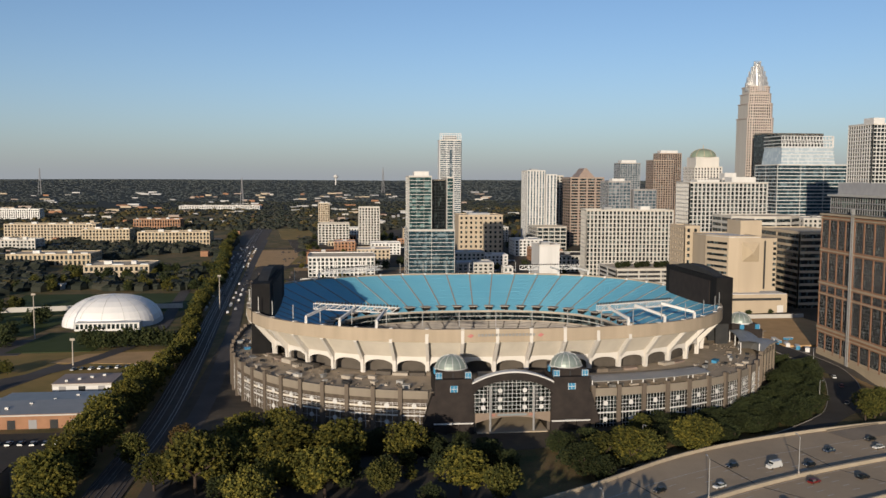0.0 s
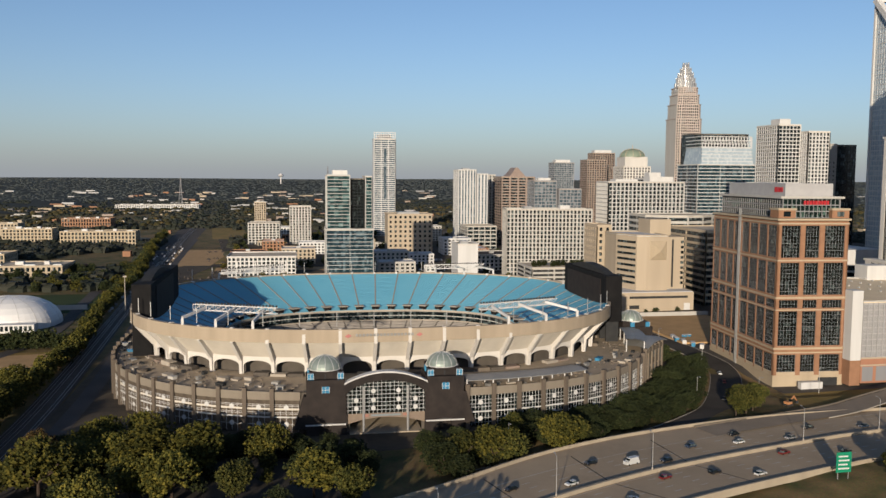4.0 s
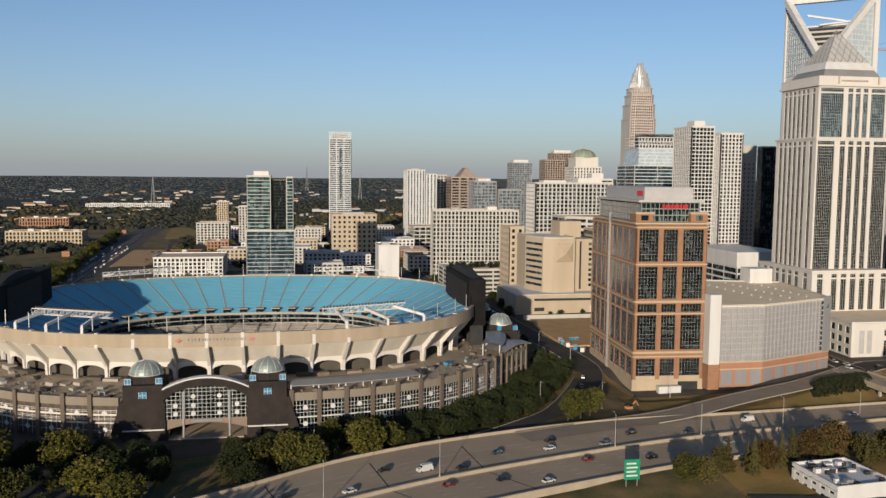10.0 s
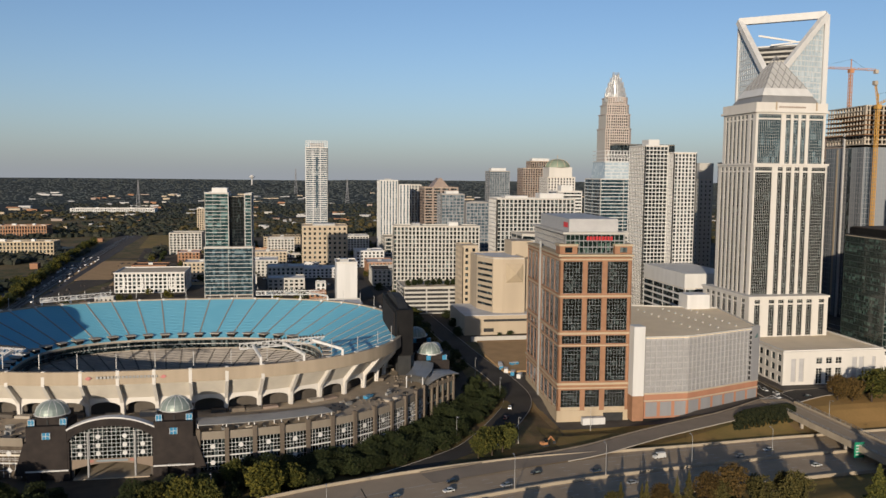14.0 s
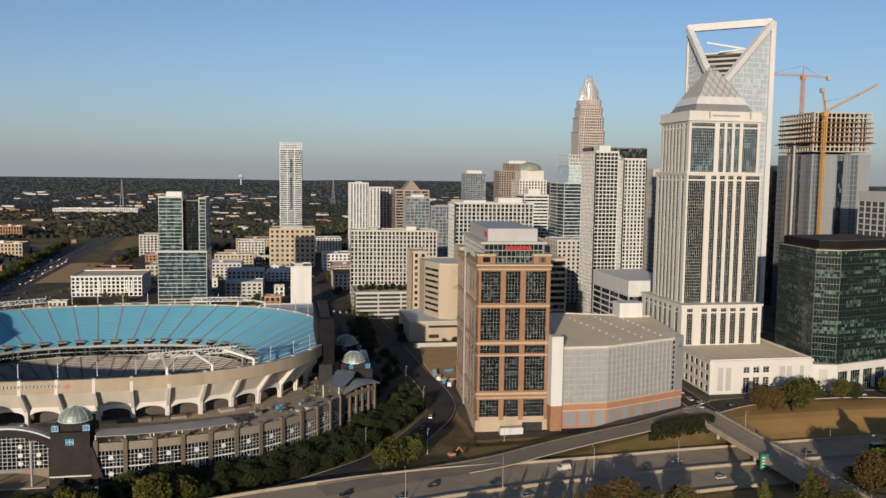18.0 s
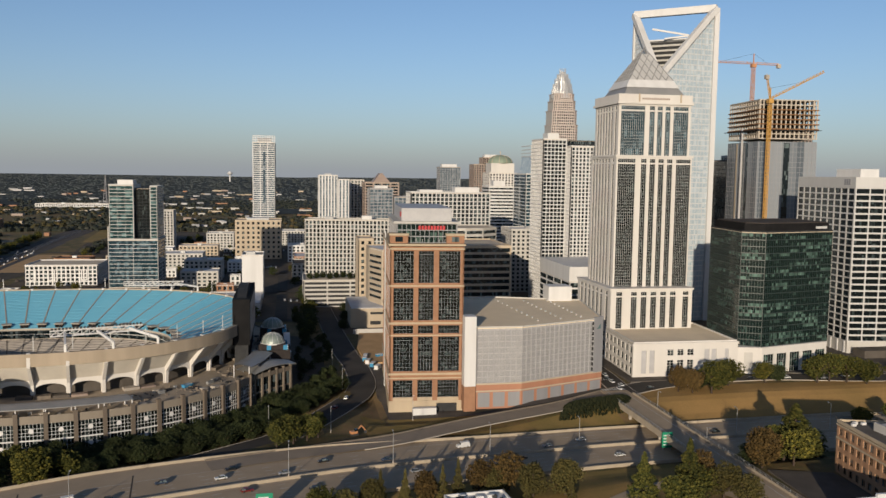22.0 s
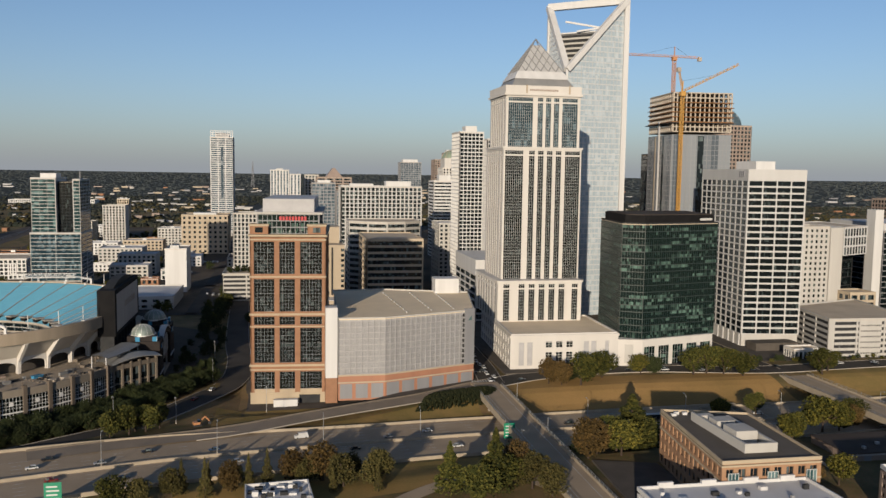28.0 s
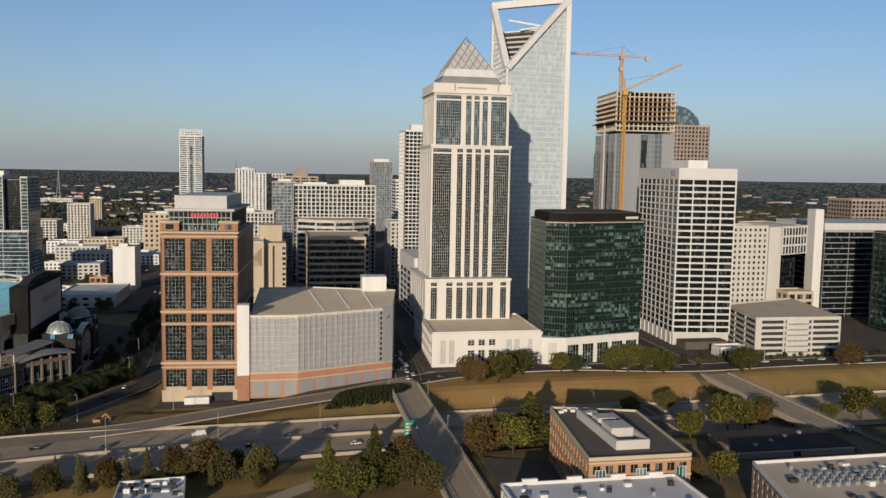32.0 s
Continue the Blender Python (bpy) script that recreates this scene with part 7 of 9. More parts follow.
tower("office_block", "dark blue glass hall under the white framed bridge", [(703, 540), (742, 560), (742, 590), (703, 580)], -1, 53.6, 8, 34, 0.4, 0.5, M["dark"], M["glass_black"], faces=(0, 3), cap=10, top=0)
tower("office_block", "white framed bridge storeys with three rows of windows", [(703, 519), (734, 534), (734, 592), (703, 582)], 54.0, 75, 3, 4.3, 1.0, 1.5, M["white"], M["glass_dark"], faces=(0, 3), cap=60, top=0.6)
pw = Mesh()
pw.box(739.5, 533, -1, 746.8, 543, 88.4)
whole(pw, "stair_tower", M["white"], "tall plain white stair tower", "building")
dk = tower("office_block", "dark glass office building with a pale roof rim", rect(757, 545, 845, 610), -1, 70, 16, 22, 0.4, 0.7, M["grey"], M["glass_black"], faces=(0, 3), cap=60, mull=0)
tower("office_block", "brown gridded block rising behind the dark office", rect(942, 760, 1040, 800), -1, 89, 20, 5, 1.6, 1.6, M["brown"], M["glass_dark"], faces=(0, 3), cap=30)
rim = Mesh()
rim.prism(rect(756, 544, 846, 611), 71.4, 77)
rim.part("roof_rim", M["cool_white"], dk, "broad pale rim round the roof")
tower("office_block", "green glass office wing", rect(766, 455, 838, 500), -1, 73, 18, 6, 0.2, 0.6, M["green_frame"], M["glass_green"], faces=(0, 3), cap=120)
tower("office_block", "tan low office building at the end of the street", rect(700, 505, 722, 525), -1, 27, 5, 6, 2, 2, M["tan"], M["glass_dark"], faces=(0, 3), cap=40)

# west and behind the stadium
tower("low_building", "low pale hall with a flat light roof beside the stadium", rect(152, 668, 198, 738), G, 6.4, 2, 9, 4.5, 2.6, M["offwhite"], M["glass_dark"], faces=(0, 3), cap=10, roof_m=M["roof_white"])
tower("parking_block", "blank white cube building with rooftop plant", rect(178, 765, 198, 800), G, 37, 1, 60, 58, 30, M["white"], M["glass_dark"], faces=(), units=((186, 778, 8, 8, 3),))
tower("apartment_block", "white low apartment block under construction", rect(-42, 872, 28, 926), G, 17, 5, 4.4, 1.5, 1.2, M["white"], M["glass_dark"], faces=(0, 3, 1), cap=160, depth=0.6)
tower("apartment_tower", "pale slim apartment tower", rect(16, 1293, 49, 1325), G, 54, 14, 4.5, 2.0, 1.4, M["offwhite"], M["glass_dark"], faces=(0, 3), cap=90)
tower("apartment_block", "grey and white apartment block", rect(-46, 1290, 2, 1330), G, 29, 8, 5, 2, 1.4, M["offwhite"], M["glass_dark"], faces=(0, 1), cap=80)


# ---- trees ----
def crown_of(h, r, rng, clumps, cards, conical, leaf=1.0):
    cr = Mesh()
    lobes = []
    for i in range(12):
        a, u = rng.random() * 6.28, rng.random()
        lobes.append((r * 0.5 * math.cos(a) * (0.4 + u), r * 0.5 * math.sin(a) * (0.4 + u), h * (0.28 + 0.46 * rng.random()), r * (0.46 + 0.2 * rng.random())))
    lobes.append((0, 0, h * 0.78, r * 0.5))

    def spot():
        if conical:
            f = rng.random() ** 0.7
            z = h * (0.08 + 0.92 * (1 - f))
            rad = r * f * (0.75 + 0.35 * rng.random()) * (0.8 + 0.25 * math.sin(z * 2.2))
            a = rng.random() * 6.2832
            return Vector((rad * math.cos(a), rad * math.sin(a), z))
        lx, ly, lz, lr = rng.choice(lobes)
        d = Vector((rng.gauss(0, 1), rng.gauss(0, 1), rng.gauss(0, 1))).normalized()
        return Vector((lx, ly, lz)) + Vector((d.x, d.y, d.z * 0.85)) * lr * (0.75 + 0.35 * rng.random() ** 2)

    for i in range(clumps):
        c = spot()
        s = r * (0.075 + 0.085 * rng.random()) * leaf
        p = [(c.x + s * x * (0.7 + 0.6 * rng.random()), c.y + s * y * (0.7 + 0.6 * rng.random()), c.z + s * z * (0.6 + 0.5 * rng.random())) for x, y, z in ((1, 0, 0), (-1, 0, 0), (0, 1, 0), (0, -1, 0), (0, 0, 1), (0, 0, -1))]
        cr.add(p, ((0, 2, 4), (2, 1, 4), (1, 3, 4), (3, 0, 4), (2, 0, 5), (1, 2, 5), (3, 1, 5), (0, 3, 5)))
    for i in range(cards):
        c = spot() * 1.02
        s = r * (0.035 + 0.04 * rng.random()) * leaf
        u = Vector((rng.gauss(0, 1), rng.gauss(0, 1), rng.gauss(0, 0.6))).normalized() * s
        w = u.cross(Vector((rng.gauss(0, 1), rng.gauss(0, 1), rng.gauss(0, 1)))).normalized() * s
        cr.quad(c - u, c - w * 0.7, c + u, c + w * 0.7)
    return cr


def tree_proto(kind, leaf_m, h, r, seed, clumps=1000, cards=2600, conical=False):
    rng = random.Random(seed)
    t = thing("tree", "", "tree", 0, 0, 0, "trees by the stadium and highway")
    tr = Mesh()
    th = h * (0.35 if not conical else 0.9)
    tr.cyl(0, 0, -0.5, th, 0.035 * h, 0.02 * h if not conical else 0.004 * h, 8)
    if not conical:
        for i in range(6):
            a = i * 1.05 + rng.random()
            z0 = th * (0.6 + 0.4 * rng.random())
            tr.bar((0, 0, z0), (r * 0.65 * math.cos(a), r * 0.65 * math.sin(a), z0 + h * (0.2 + 0.25 * rng.random())), 0.022 * h)
    tr.part("trunk", M["bark"], t)
    crown_of(h, r, rng, clumps, cards, conical, 0.62).part("crown", leaf_m, t)
    return t


PROTO = {
    "dark": tree_proto("dark", M["leaf_dark"], 11, 5.2, 1), "green": tree_proto("green", M["leaf_green"], 11, 5.0, 2),
    "yellow": tree_proto("yellow", M["leaf_yellow"], 10, 4.8, 3), "rust": tree_proto("rust", M["leaf_rust"], 9, 4.2, 4), "olive": tree_proto("olive", M["leaf_olive"], 10, 4.4, 7),
    "cedar": tree_proto("cedar", M["leaf_olive"], 14, 3.6, 5, conical=True), "pine": tree_proto("pine", M["leaf_green"], 13, 4.6, 6, conical=True),
}
LABELS = {"dark": "dense dark green broadleaf tree", "green": "full green broadleaf tree with dappled crown", "yellow": "broadleaf tree turning yellow in autumn",
          "rust": "small tree with rusty brown autumn leaves", "olive": "olive-brown broadleaf tree beside the highway", "cedar": "slender conical tree with brownish foliage", "pine": "tall conical evergreen tree"}
LITE = {k: (crown_of(h, r, random.Random(sd), 150, 330, con, 1.25), leaf) for k, h, r, sd, con, leaf in (("dark", 11, 5.2, 41, False, "leaf_dark"), ("green", 11, 5.0, 42, False, "leaf_green"), ("yellow", 10, 4.8, 43, False, "leaf_yellow"))}


def grove(label, spots):
    """Trees past counting, joined by the colour of their leaves."""
    for kind, (lite, leaf) in LITE.items():
        m, tr = Mesh(), random.Random(17)
        for x, y, s in [q[1:4] for q in spots if q[0] == kind]:
            a, z, k = tr.random() * 6.283, ground_z(x, y), len(m.v)
            c, n = math.cos(a) * s, math.sin(a) * s
            m.v += [(x + px * c - py * n, y + px * n + py * c, z + pz * s) for px, py, pz in lite.v]
            m.f += [tuple(k + i for i in f) for f in lite.f]
            m.cyl(x, y, z - 0.5, z + 4 * s, 0.3 * s, 0.2 * s, 6)
        if m.f:
            whole(m, "tree_row", M[leaf], label, "trees", "stuff")


USED = set()
rng = random.Random(11)


def plant(kind, x, y, s=1.0, z=None, wide=1.0):
    z = ground_z(x, y) if z is None else z
    m = pose(x, y, z, 0, 0, rng.random() * 360) @ Matrix.Diagonal((s * wide, s * wide, s, 1))
    if kind not in USED:
        USED.add(kind)
        ob = PROTO[kind]
        ob.matrix_basis = m
        return tagged(ob, LABELS[kind])
    return copy_thing(PROTO[kind], m)


# between the stadium and the highway
for i in range(26):
    x = -56 + i * 8.2
    y = lerp_table([(-60, 318), (-20, 310), (60, 303), (110, 308), (160, 322)], x) + rng.uniform(-4, 4)
    if not 57 < x < 78:
        plant("dark", x, y, rng.uniform(0.6, 0.85), wide=1.15)
for kind, x, y, s in (("yellow", -93, 268, 1.5), ("green", -64, 276, 1.2), ("rust", -60, 308, 1.5), ("yellow", -50, 272, 1.4), ("green", -40, 285, 1.2), ("yellow", -32, 292, 1.05), ("yellow", -21, 289, 1.25), ("yellow", -22, 268, 1.0),
                      ("yellow", -2, 288, 1.3), ("yellow", 22, 295, 1.05), ("dark", 49, 285, 1.35), ("dark", 55, 280, 1.1), ("dark", 81, 276, 1.5), ("dark", 86, 268, 1.2), ("green", 89, 281, 1.05), ("yellow", 100, 282, 1.0), ("green", 107, 284, 1.05),
                      ("yellow", 128, 293, 1.05), ("yellow", 36, 262, 1.1), ("green", 48, 256, 1.0), ("yellow", -8, 262, 1.2), ("green", 10, 265, 1.0), ("dark", -40, 262, 1.2), ("green", -75, 300, 1.0), ("yellow", -30, 250, 1.1), ("dark", 25, 250, 1.1)):
    plant(kind, x, y, s)
STREET = [Vector(p) for p in ((150, 297), (181, 309), (211, 332), (240, 375), (260, 420), (262, 470))]


def street_gap(p):
    best = 1e9
    for u, v in zip(STREET, STREET[1:]):
        f = max(0.0, min(1.0, (p - u).dot(v - u) / (v - u).length_squared))
        best = min(best, (p - u.lerp(v, f)).length)
    return best


belt = []
for i in range(6000):
    p = Vector((rng.uniform(118, 252), rng.uniform(296, 425)))
    ring = abs((p.x - 77) / 143) ** 2.6 + abs((p.y - 459) / 137) ** 2.6
    east = (p.x - 204) * 0.73 - (p.y - 391) * 0.68
    if ring < 1 or street_gap(p) < 10.5 or p.y < 300 + 0.16 * (p.x - 118) or (p.x > 196 and p.y > 380 and east < 7):
        continue
    # keep to the stadium's side of the street
    if p.x > lerp_table([(297, 150), (309, 181), (332, 211), (375, 240), (420, 260)], p.y):
        continue
    if len(belt) < 92 and all((p - q).length > 4.6 for q in belt):
        belt.append(p)
        plant("dark" if rng.random() < 0.99 else "green", p.x, p.y, rng.uniform(0.74, 1.0), wide=1.25)
for x, y, s in ((216, 322, 0.95), (223, 326, 1.0), (229, 331, 0.95), (224, 334, 0.85), (234, 337, 0.9), (236, 414, 0.7), (240, 436, 0.7), (242, 456, 0.6), (232, 560, 1.0), (232, 590, 1.2), (228, 630, 1.1), (262, 600, 1.0), (266, 640, 1.0), (268, 680, 1.0)):
    plant("green" if y < 345 else "dark", x, y, s)
for i in range(26):
    x, y = rng.uniform(-30, 150), rng.uniform(300, 313)
    if y < lerp_table(NORTH, x) + 5 or 56 < x < 77:
        continue
    plant(rng.choice(("dark", "dark", "dark", "dark", "green")), x, y, rng.uniform(0.7, 1.1))
spots = []
while len(spots) < 46:
    x, y = rng.uniform(-42, 118), rng.uniform(240, 302)
    if y > lerp_table(NORTH, x) + 7 and y < 304 and not 58 < x < 74 and street_gap(Vector((x, y))) > 9 and y > 279 - 7 * (x < 40):
        spots.append((rng.choice(("dark", "dark", "green", "dark")), x, y, rng.uniform(0.55, 0.8)))
grove("dark and green trees of the car park before the stadium", spots)
# along the railway
spots = []
WEST_ROW = [(262, -93), (305, -92), (344, -92), (406, -94), (512, -96), (647, -114), (755, -122), (840, -124), (1000, -143), (1210, -170), (1490, -195)]
for i in range(110):
    y = 262 + i * 5.2
    x = lerp_table(WEST_ROW, y) + rng.uniform(-4, 1)
    kind, s = rng.choice(("yellow", "green", "yellow", "dark", "yellow")), rng.uniform(0.85, 1.25) if y < 520 else rng.uniform(0.8, 1.1)
    if y < 400:
        plant(kind, x, y, s, wide=0.95)
    else:
        spots.append((kind, x, y, s))
spots += [(rng.choice(("yellow", "green", "yellow", "dark")), lerp_table(WEST_ROW, y) + rng.uniform(-6, 2), y, rng.uniform(0.9, 1.25)) for y in range(836, 1490, 9)]
grove("tall green and yellowing trees along the railway", spots)
spots = [(rng.choice(("dark", "green", "dark", "yellow")), rng.uniform(-300, -130), rng.uniform(770, 960), rng.uniform(0.8, 1.2)) for i in range(70)]
spots += [("dark", -158 + i * 3.6, 517 + 0.25 * i + rng.uniform(-3, 6), rng.uniform(0.9, 1.25)) for i in range(15)]
spots += [(rng.choice(("dark", "green", "dark")), rng.uniform(-300, -205), rng.uniform(520, 700), rng.uniform(0.8, 1.2)) for i in range(26)]
spots += [(rng.choice(("dark", "green", "yellow")), rng.uniform(-230, -165), rng.uniform(380, 480), rng.uniform(0.6, 0.9)) for i in range(8)]
grove("dark and yellowing trees round the white dome", spots)
for kind, x, y, s in (("rust", -56, 282, 1.3), ("yellow", -47, 279, 1.05), ("yellow", -45, 291, 1.0), ("yellow", -42, 304, 1.05), ("yellow", -39, 316, 1.0), ("yellow", -25, 289, 1.0), ("yellow", -23, 299, 0.95), ("yellow", -22, 309, 1.0), ("yellow", -26, 321, 1.0)):
    plant(kind, x, y, s)
# unseen trees added south of the ramp, to shadow the stadium's front trees
grove("unseen trees added south of the approach to cast shade", [("dark", -146 + i * 8 + rng.uniform(-3, 3), 196 + rng.uniform(-10, 4) - i * 0.4, rng.uniform(1.7, 2.0)) for i in range(7, 27)])
# south of the highway and about the bridges
for kind, x, y, s in (("cedar", 253, 255, 0.9), ("cedar", 262, 257, 0.85), ("rust", 270, 257, 1.0), ("cedar", 276, 258, 1.0), ("rust", 291, 264, 1.1), ("rust", 298, 264, 1.0), ("rust", 310, 257, 1.2), ("cedar", 306, 252, 0.7), ("rust", 322, 256, 1.3), ("cedar", 322, 249, 0.8),
                      ("pine", 347, 243, 1.45), ("pine", 363, 240, 1.25), ("green", 368, 243, 1.0), ("rust", 377, 240, 1.4), ("rust", 375, 252, 1.3), ("rust", 382, 232, 1.2), ("green", 356, 232, 1.1),
                      ("rust", 408, 266, 1.5), ("rust", 414, 272, 1.3), ("green", 424, 276, 1.2), ("pine", 434, 284, 1.3), ("green", 440, 286, 1.2), ("dark", 410, 280, 1.1), ("yellow", 422, 266, 1.0),
                      ("yellow", 534, 297, 1.5), ("yellow", 545, 300, 1.2), ("green", 563, 312, 1.2), ("rust", 557, 306, 1.2), ("green", 508, 281, 1.2), ("yellow", 502, 272, 1.0), ("yellow", 488, 222, 0.8), ("rust", 481, 226, 0.75), ("green", 588, 300, 1.1), ("yellow", 611, 306, 1.4), ("green", 622, 300, 1.3), ("green", 520, 330, 0.9), ("yellow", 498, 326, 0.7),
                      ("rust", 428, 380, 1.3), ("rust", 434, 376, 1.2), ("dark", 441, 384, 1.3), ("green", 444, 374, 1.4), ("dark", 452, 388, 1.3), ("green", 461, 387, 1.2), ("yellow", 485, 390, 0.8), ("dark", 494, 392, 1.2), ("green", 515, 386, 1.2), ("green", 524, 388, 1.3), ("green", 533, 385, 1.2), ("green", 542, 380, 1.1), ("dark", 520, 394, 1.1), ("green", 590, 378, 1.2), ("green", 598, 384, 1.0), ("rust", 660, 384, 1.3), ("rust", 668, 388, 1.3), ("green", 700, 330, 1.4), ("green", 690, 322, 1.4)):
    if 496 < x < 625 and y < 315:
        s *= 0.8
    if kind == "rust" and x < 400 and int(x) % 3:
        kind = "olive"
    if x < 330:
        s *= 1.05
    plant(kind, x, y, s * (0.85 if kind == "rust" else 1.0), wide=0.85 if kind in ("rust", "cedar") else 1.7 if kind == "pine" and x > 430 else 1.0)
for i in range(10):
    x = 230 + i * 10.5 + rng.uniform(-2, 2)
    plant(rng.choice(("olive", "olive", "green", "cedar", "cedar", "rust")), x, lerp_table(MEDIAN, x) - 32 - rng.uniform(0, 9), rng.uniform(0.85, 1.15), wide=0.9)
grove("small trees and shrubs along the plaza kerb", [(rng.choice(("green", "yellow", "dark", "dark")), 556 + i * 5.2 + rng.uniform(-2, 2), 411 + rng.uniform(-2.5, 2.5), rng.uniform(0.22, 0.42)) for i in range(32)])
grove("low dark trees about the east gate", [("dark", 226 + rng.uniform(0, 22), 420 + i * 4.5, rng.uniform(0.42, 0.62)) for i in range(34)])
# on the garage roof
for i in range(9):
    plant("dark", 240 + i * 6, 722 + (i % 3) * 4, 0.75, z=20)

# clipped hedge bank above the highway
hd = Mesh()
hr = random.Random(3)
for i in range(900):
    u, v = hr.random(), hr.random()
    x, y = 351 + 42 * u + 6 * v, 350 + 15 * v + 9.0 * u
    s = 0.5 + 0.35 * hr.random()
    z = ground_z(x, y) + 4.6 * (1 - (2 * v - 1) ** 4) * (1 - (2 * u - 1) ** 6)
    p = [(x + s * a, y + s * b, z + s * c) for a, b, c in ((1, 0, 0), (-1, 0, 0), (0, 1, 0), (0, -1, 0), (0, 0, 0.8), (0, 0, -3))]
    hd.add(p, ((0, 2, 4), (2, 1, 4), (1, 3, 4), (3, 0, 4), (2, 0, 5), (1, 2, 5), (3, 1, 5), (0, 3, 5)))
whole(hd, "hedge", foliage("hedge_leaves", (0.010, 0.013, 0.006), (0.016, 0.019, 0.008), (0.026, 0.027, 0.011)), "dense dark clipped hedge on the bank", "hedge")


# ---- far woods and far roofs ----
def woods(n, seed, ymin, ymax, label, s0, s1, keep, leaf="leaf_wood", tall=1.0):
    r = random.Random(seed)
    w = Mesh()
    k = 0
    while k < n:
        d = math.sqrt(r.uniform(ymin ** 2, ymax ** 2))
        a = radians(r.uniform(40, 128))
        x, y = d * math.cos(a), d * math.sin(a)
        if not keep(x, y):
            continue
        k += 1
        z = ground_z(x, y)
        s = r.uniform(s0, s1)
        q = [(0.8 + 0.5 * r.random()) for _ in range(12)]
        ring = [(x + s * q[i] * math.cos(1.257 * i), y + s * q[i] * math.sin(1.257 * i), z + s * 0.5 * tall * q[i + 5]) for i in range(5)]
        ring2 = [(x + s * 0.55 * q[11 - i] * math.cos(1.257 * i + 0.6), y + s * 0.55 * q[11 - i] * math.sin(1.257 * i + 0.6), z + s * tall * (0.75 + 0.3 * q[i])) for i in range(5)]
        base = [(px, py, z - 2) for px, py, _ in ring]
        kk = len(w.v)
        w.v += base + ring + ring2
        for o in (0, 5):
            w.f += [(kk + o + i, kk + o + (i + 1) % 5, kk + o + 5 + (i + 1) % 5, kk + o + 5 + i) for i in range(5)]
        w.f.append(tuple(kk + 10 + i for i in range(5)))
    return whole(w, "woods", M[leaf], label, "woods", "stuff")


def open_land(x, y):
    return noise.noise(Vector((x * 0.0035, y * 0.0035, 5.0))) + 0.5 * noise.noise(Vector((x * 0.012, y * 0.012, 2.0)))


def not_city(x, y):
    return not (-60 < x < 900 and y < 1650) and open_land(x, y) < 0.22 and not (x > -300 and y < 780) and abs(x - lerp_table([(280, -79), (624, -92), (1054, -108), (1795, -150), (3000, -260)], y)) > 50


woods(6200, 21, 500, 1700, "dark green woods among the streets west of town", 4.5, 8, not_city)
woods(1900, 31, 500, 2600, "trees turning yellow and rust among the woods", 4.5, 7.5, not_city, "leaf_autumn")
woods(9000, 22, 1700, 3000, "mixed woods of the far suburbs", 4.5, 7.5, lambda x, y: open_land(x, y) < 0.3, tall=0.7)
woods(15000, 23, 3000, 4950, "woods reaching the horizon, greyed with painted haze", 6, 9, lambda x, y: True, "leaf_hazed", tall=0.4)
fr_rng = random.Random(8)
far = {k: Mesh() for k in ("offwhite", "tan", "brown", "grey", "louver", "brick")}
for i in range(520):
    d = math.sqrt(fr_rng.uniform(650 ** 2, 3600 ** 2))
    a = radians(fr_rng.uniform(45, 128))
    x, y = d * math.cos(a), d * math.sin(a)
    if (-120 < x < 900 and y < 1700) or (x > -240 and y < 960) or abs(x - lerp_table([(624, -92), (1795, -172), (3000, -260)], y)) < 40:
        continue
    w, l, h = fr_rng.uniform(6, 18) * (1 + 1.2 * (d > 2200)), fr_rng.uniform(8, 18), fr_rng.uniform(4, 8)
    z = ground_z(x, y)
    far[fr_rng.choice(list(far))].box(x - w / 2, y - l / 2, z - 3, x + w / 2, y + l / 2, z + h)
for k, m in far.items():
    whole(m, "far_houses", M[k], "far low roofs scattered among the trees", "houses", "stuff")


# ---- west side: domed tent, warehouses, practice ground ----
tent = thing("dome_tent", "big white air-supported dome with lit rounded shell", "dome tent", -168, 612, -3)
sh = Mesh()
rg = []
for ph in [radians(a) for a in (0, 10, 20, 32, 45, 58, 70, 80, 87)]:
    rg.append([(-166.5 + 33 * math.copysign(abs(math.cos(th)) ** 0.8, math.cos(th)) * math.cos(ph) ** 0.85, 612 + 31 * math.copysign(abs(math.sin(th)) ** 0.8, math.sin(th)) * math.cos(ph) ** 0.85, -3 + 19.6 * math.sin(ph)) for th in [2 * math.pi * i / 48 for i in range(48)]])
sh.loft(rg)
sh.add(rg[-1], [tuple(range(48))])
sh.part("shell", M["tent"], tent)
sm = Mesh()
for i in range(0, 48, 3):
    for r0, r1 in zip(rg, rg[1:]):
        sm.bar(r0[i], r1[i], 0.18)
sm.part("seams", M["offwhite"], tent)
en = Mesh()
en.box(-182, 575, -3, -140, 584, 2.5)
en.part("entrance_block", M["white"], tent)
for i in range(14):
    w = Mesh()
    w.box(-181 + i * 2.9, 574.7, -1.6, -179.2 + i * 2.9, 575, 1.6)
    w.part("entrance_window", M["glass_dark"], tent)
patch("practice_field", [(-260, 640), (-120, 660), (-126, 760), (-280, 760)], mat("field_grass", (0.07, 0.095, 0.03), 0.9, (0.05, 0.07, 0.02), 0.05), "mown green practice field behind the dome", 0.2, "field")
patch("practice_field", [(-240, 560), (-205, 560), (-200, 640), (-260, 640)], bpy.data.materials["field_grass"], "mown green strip beside the dome", 0.2, "field")
patch("car_park", [(-250, 500), (-190, 500), (-195, 548), (-250, 548)], M["asphalt"], "grey car park with pale dust near the dome", 0.22)
patch("rough_grass", [(-215, 392), (-106, 392), (-110, 512), (-225, 500)], M["verge_green"], "rough olive grass by the railway", 0.08, "grass")
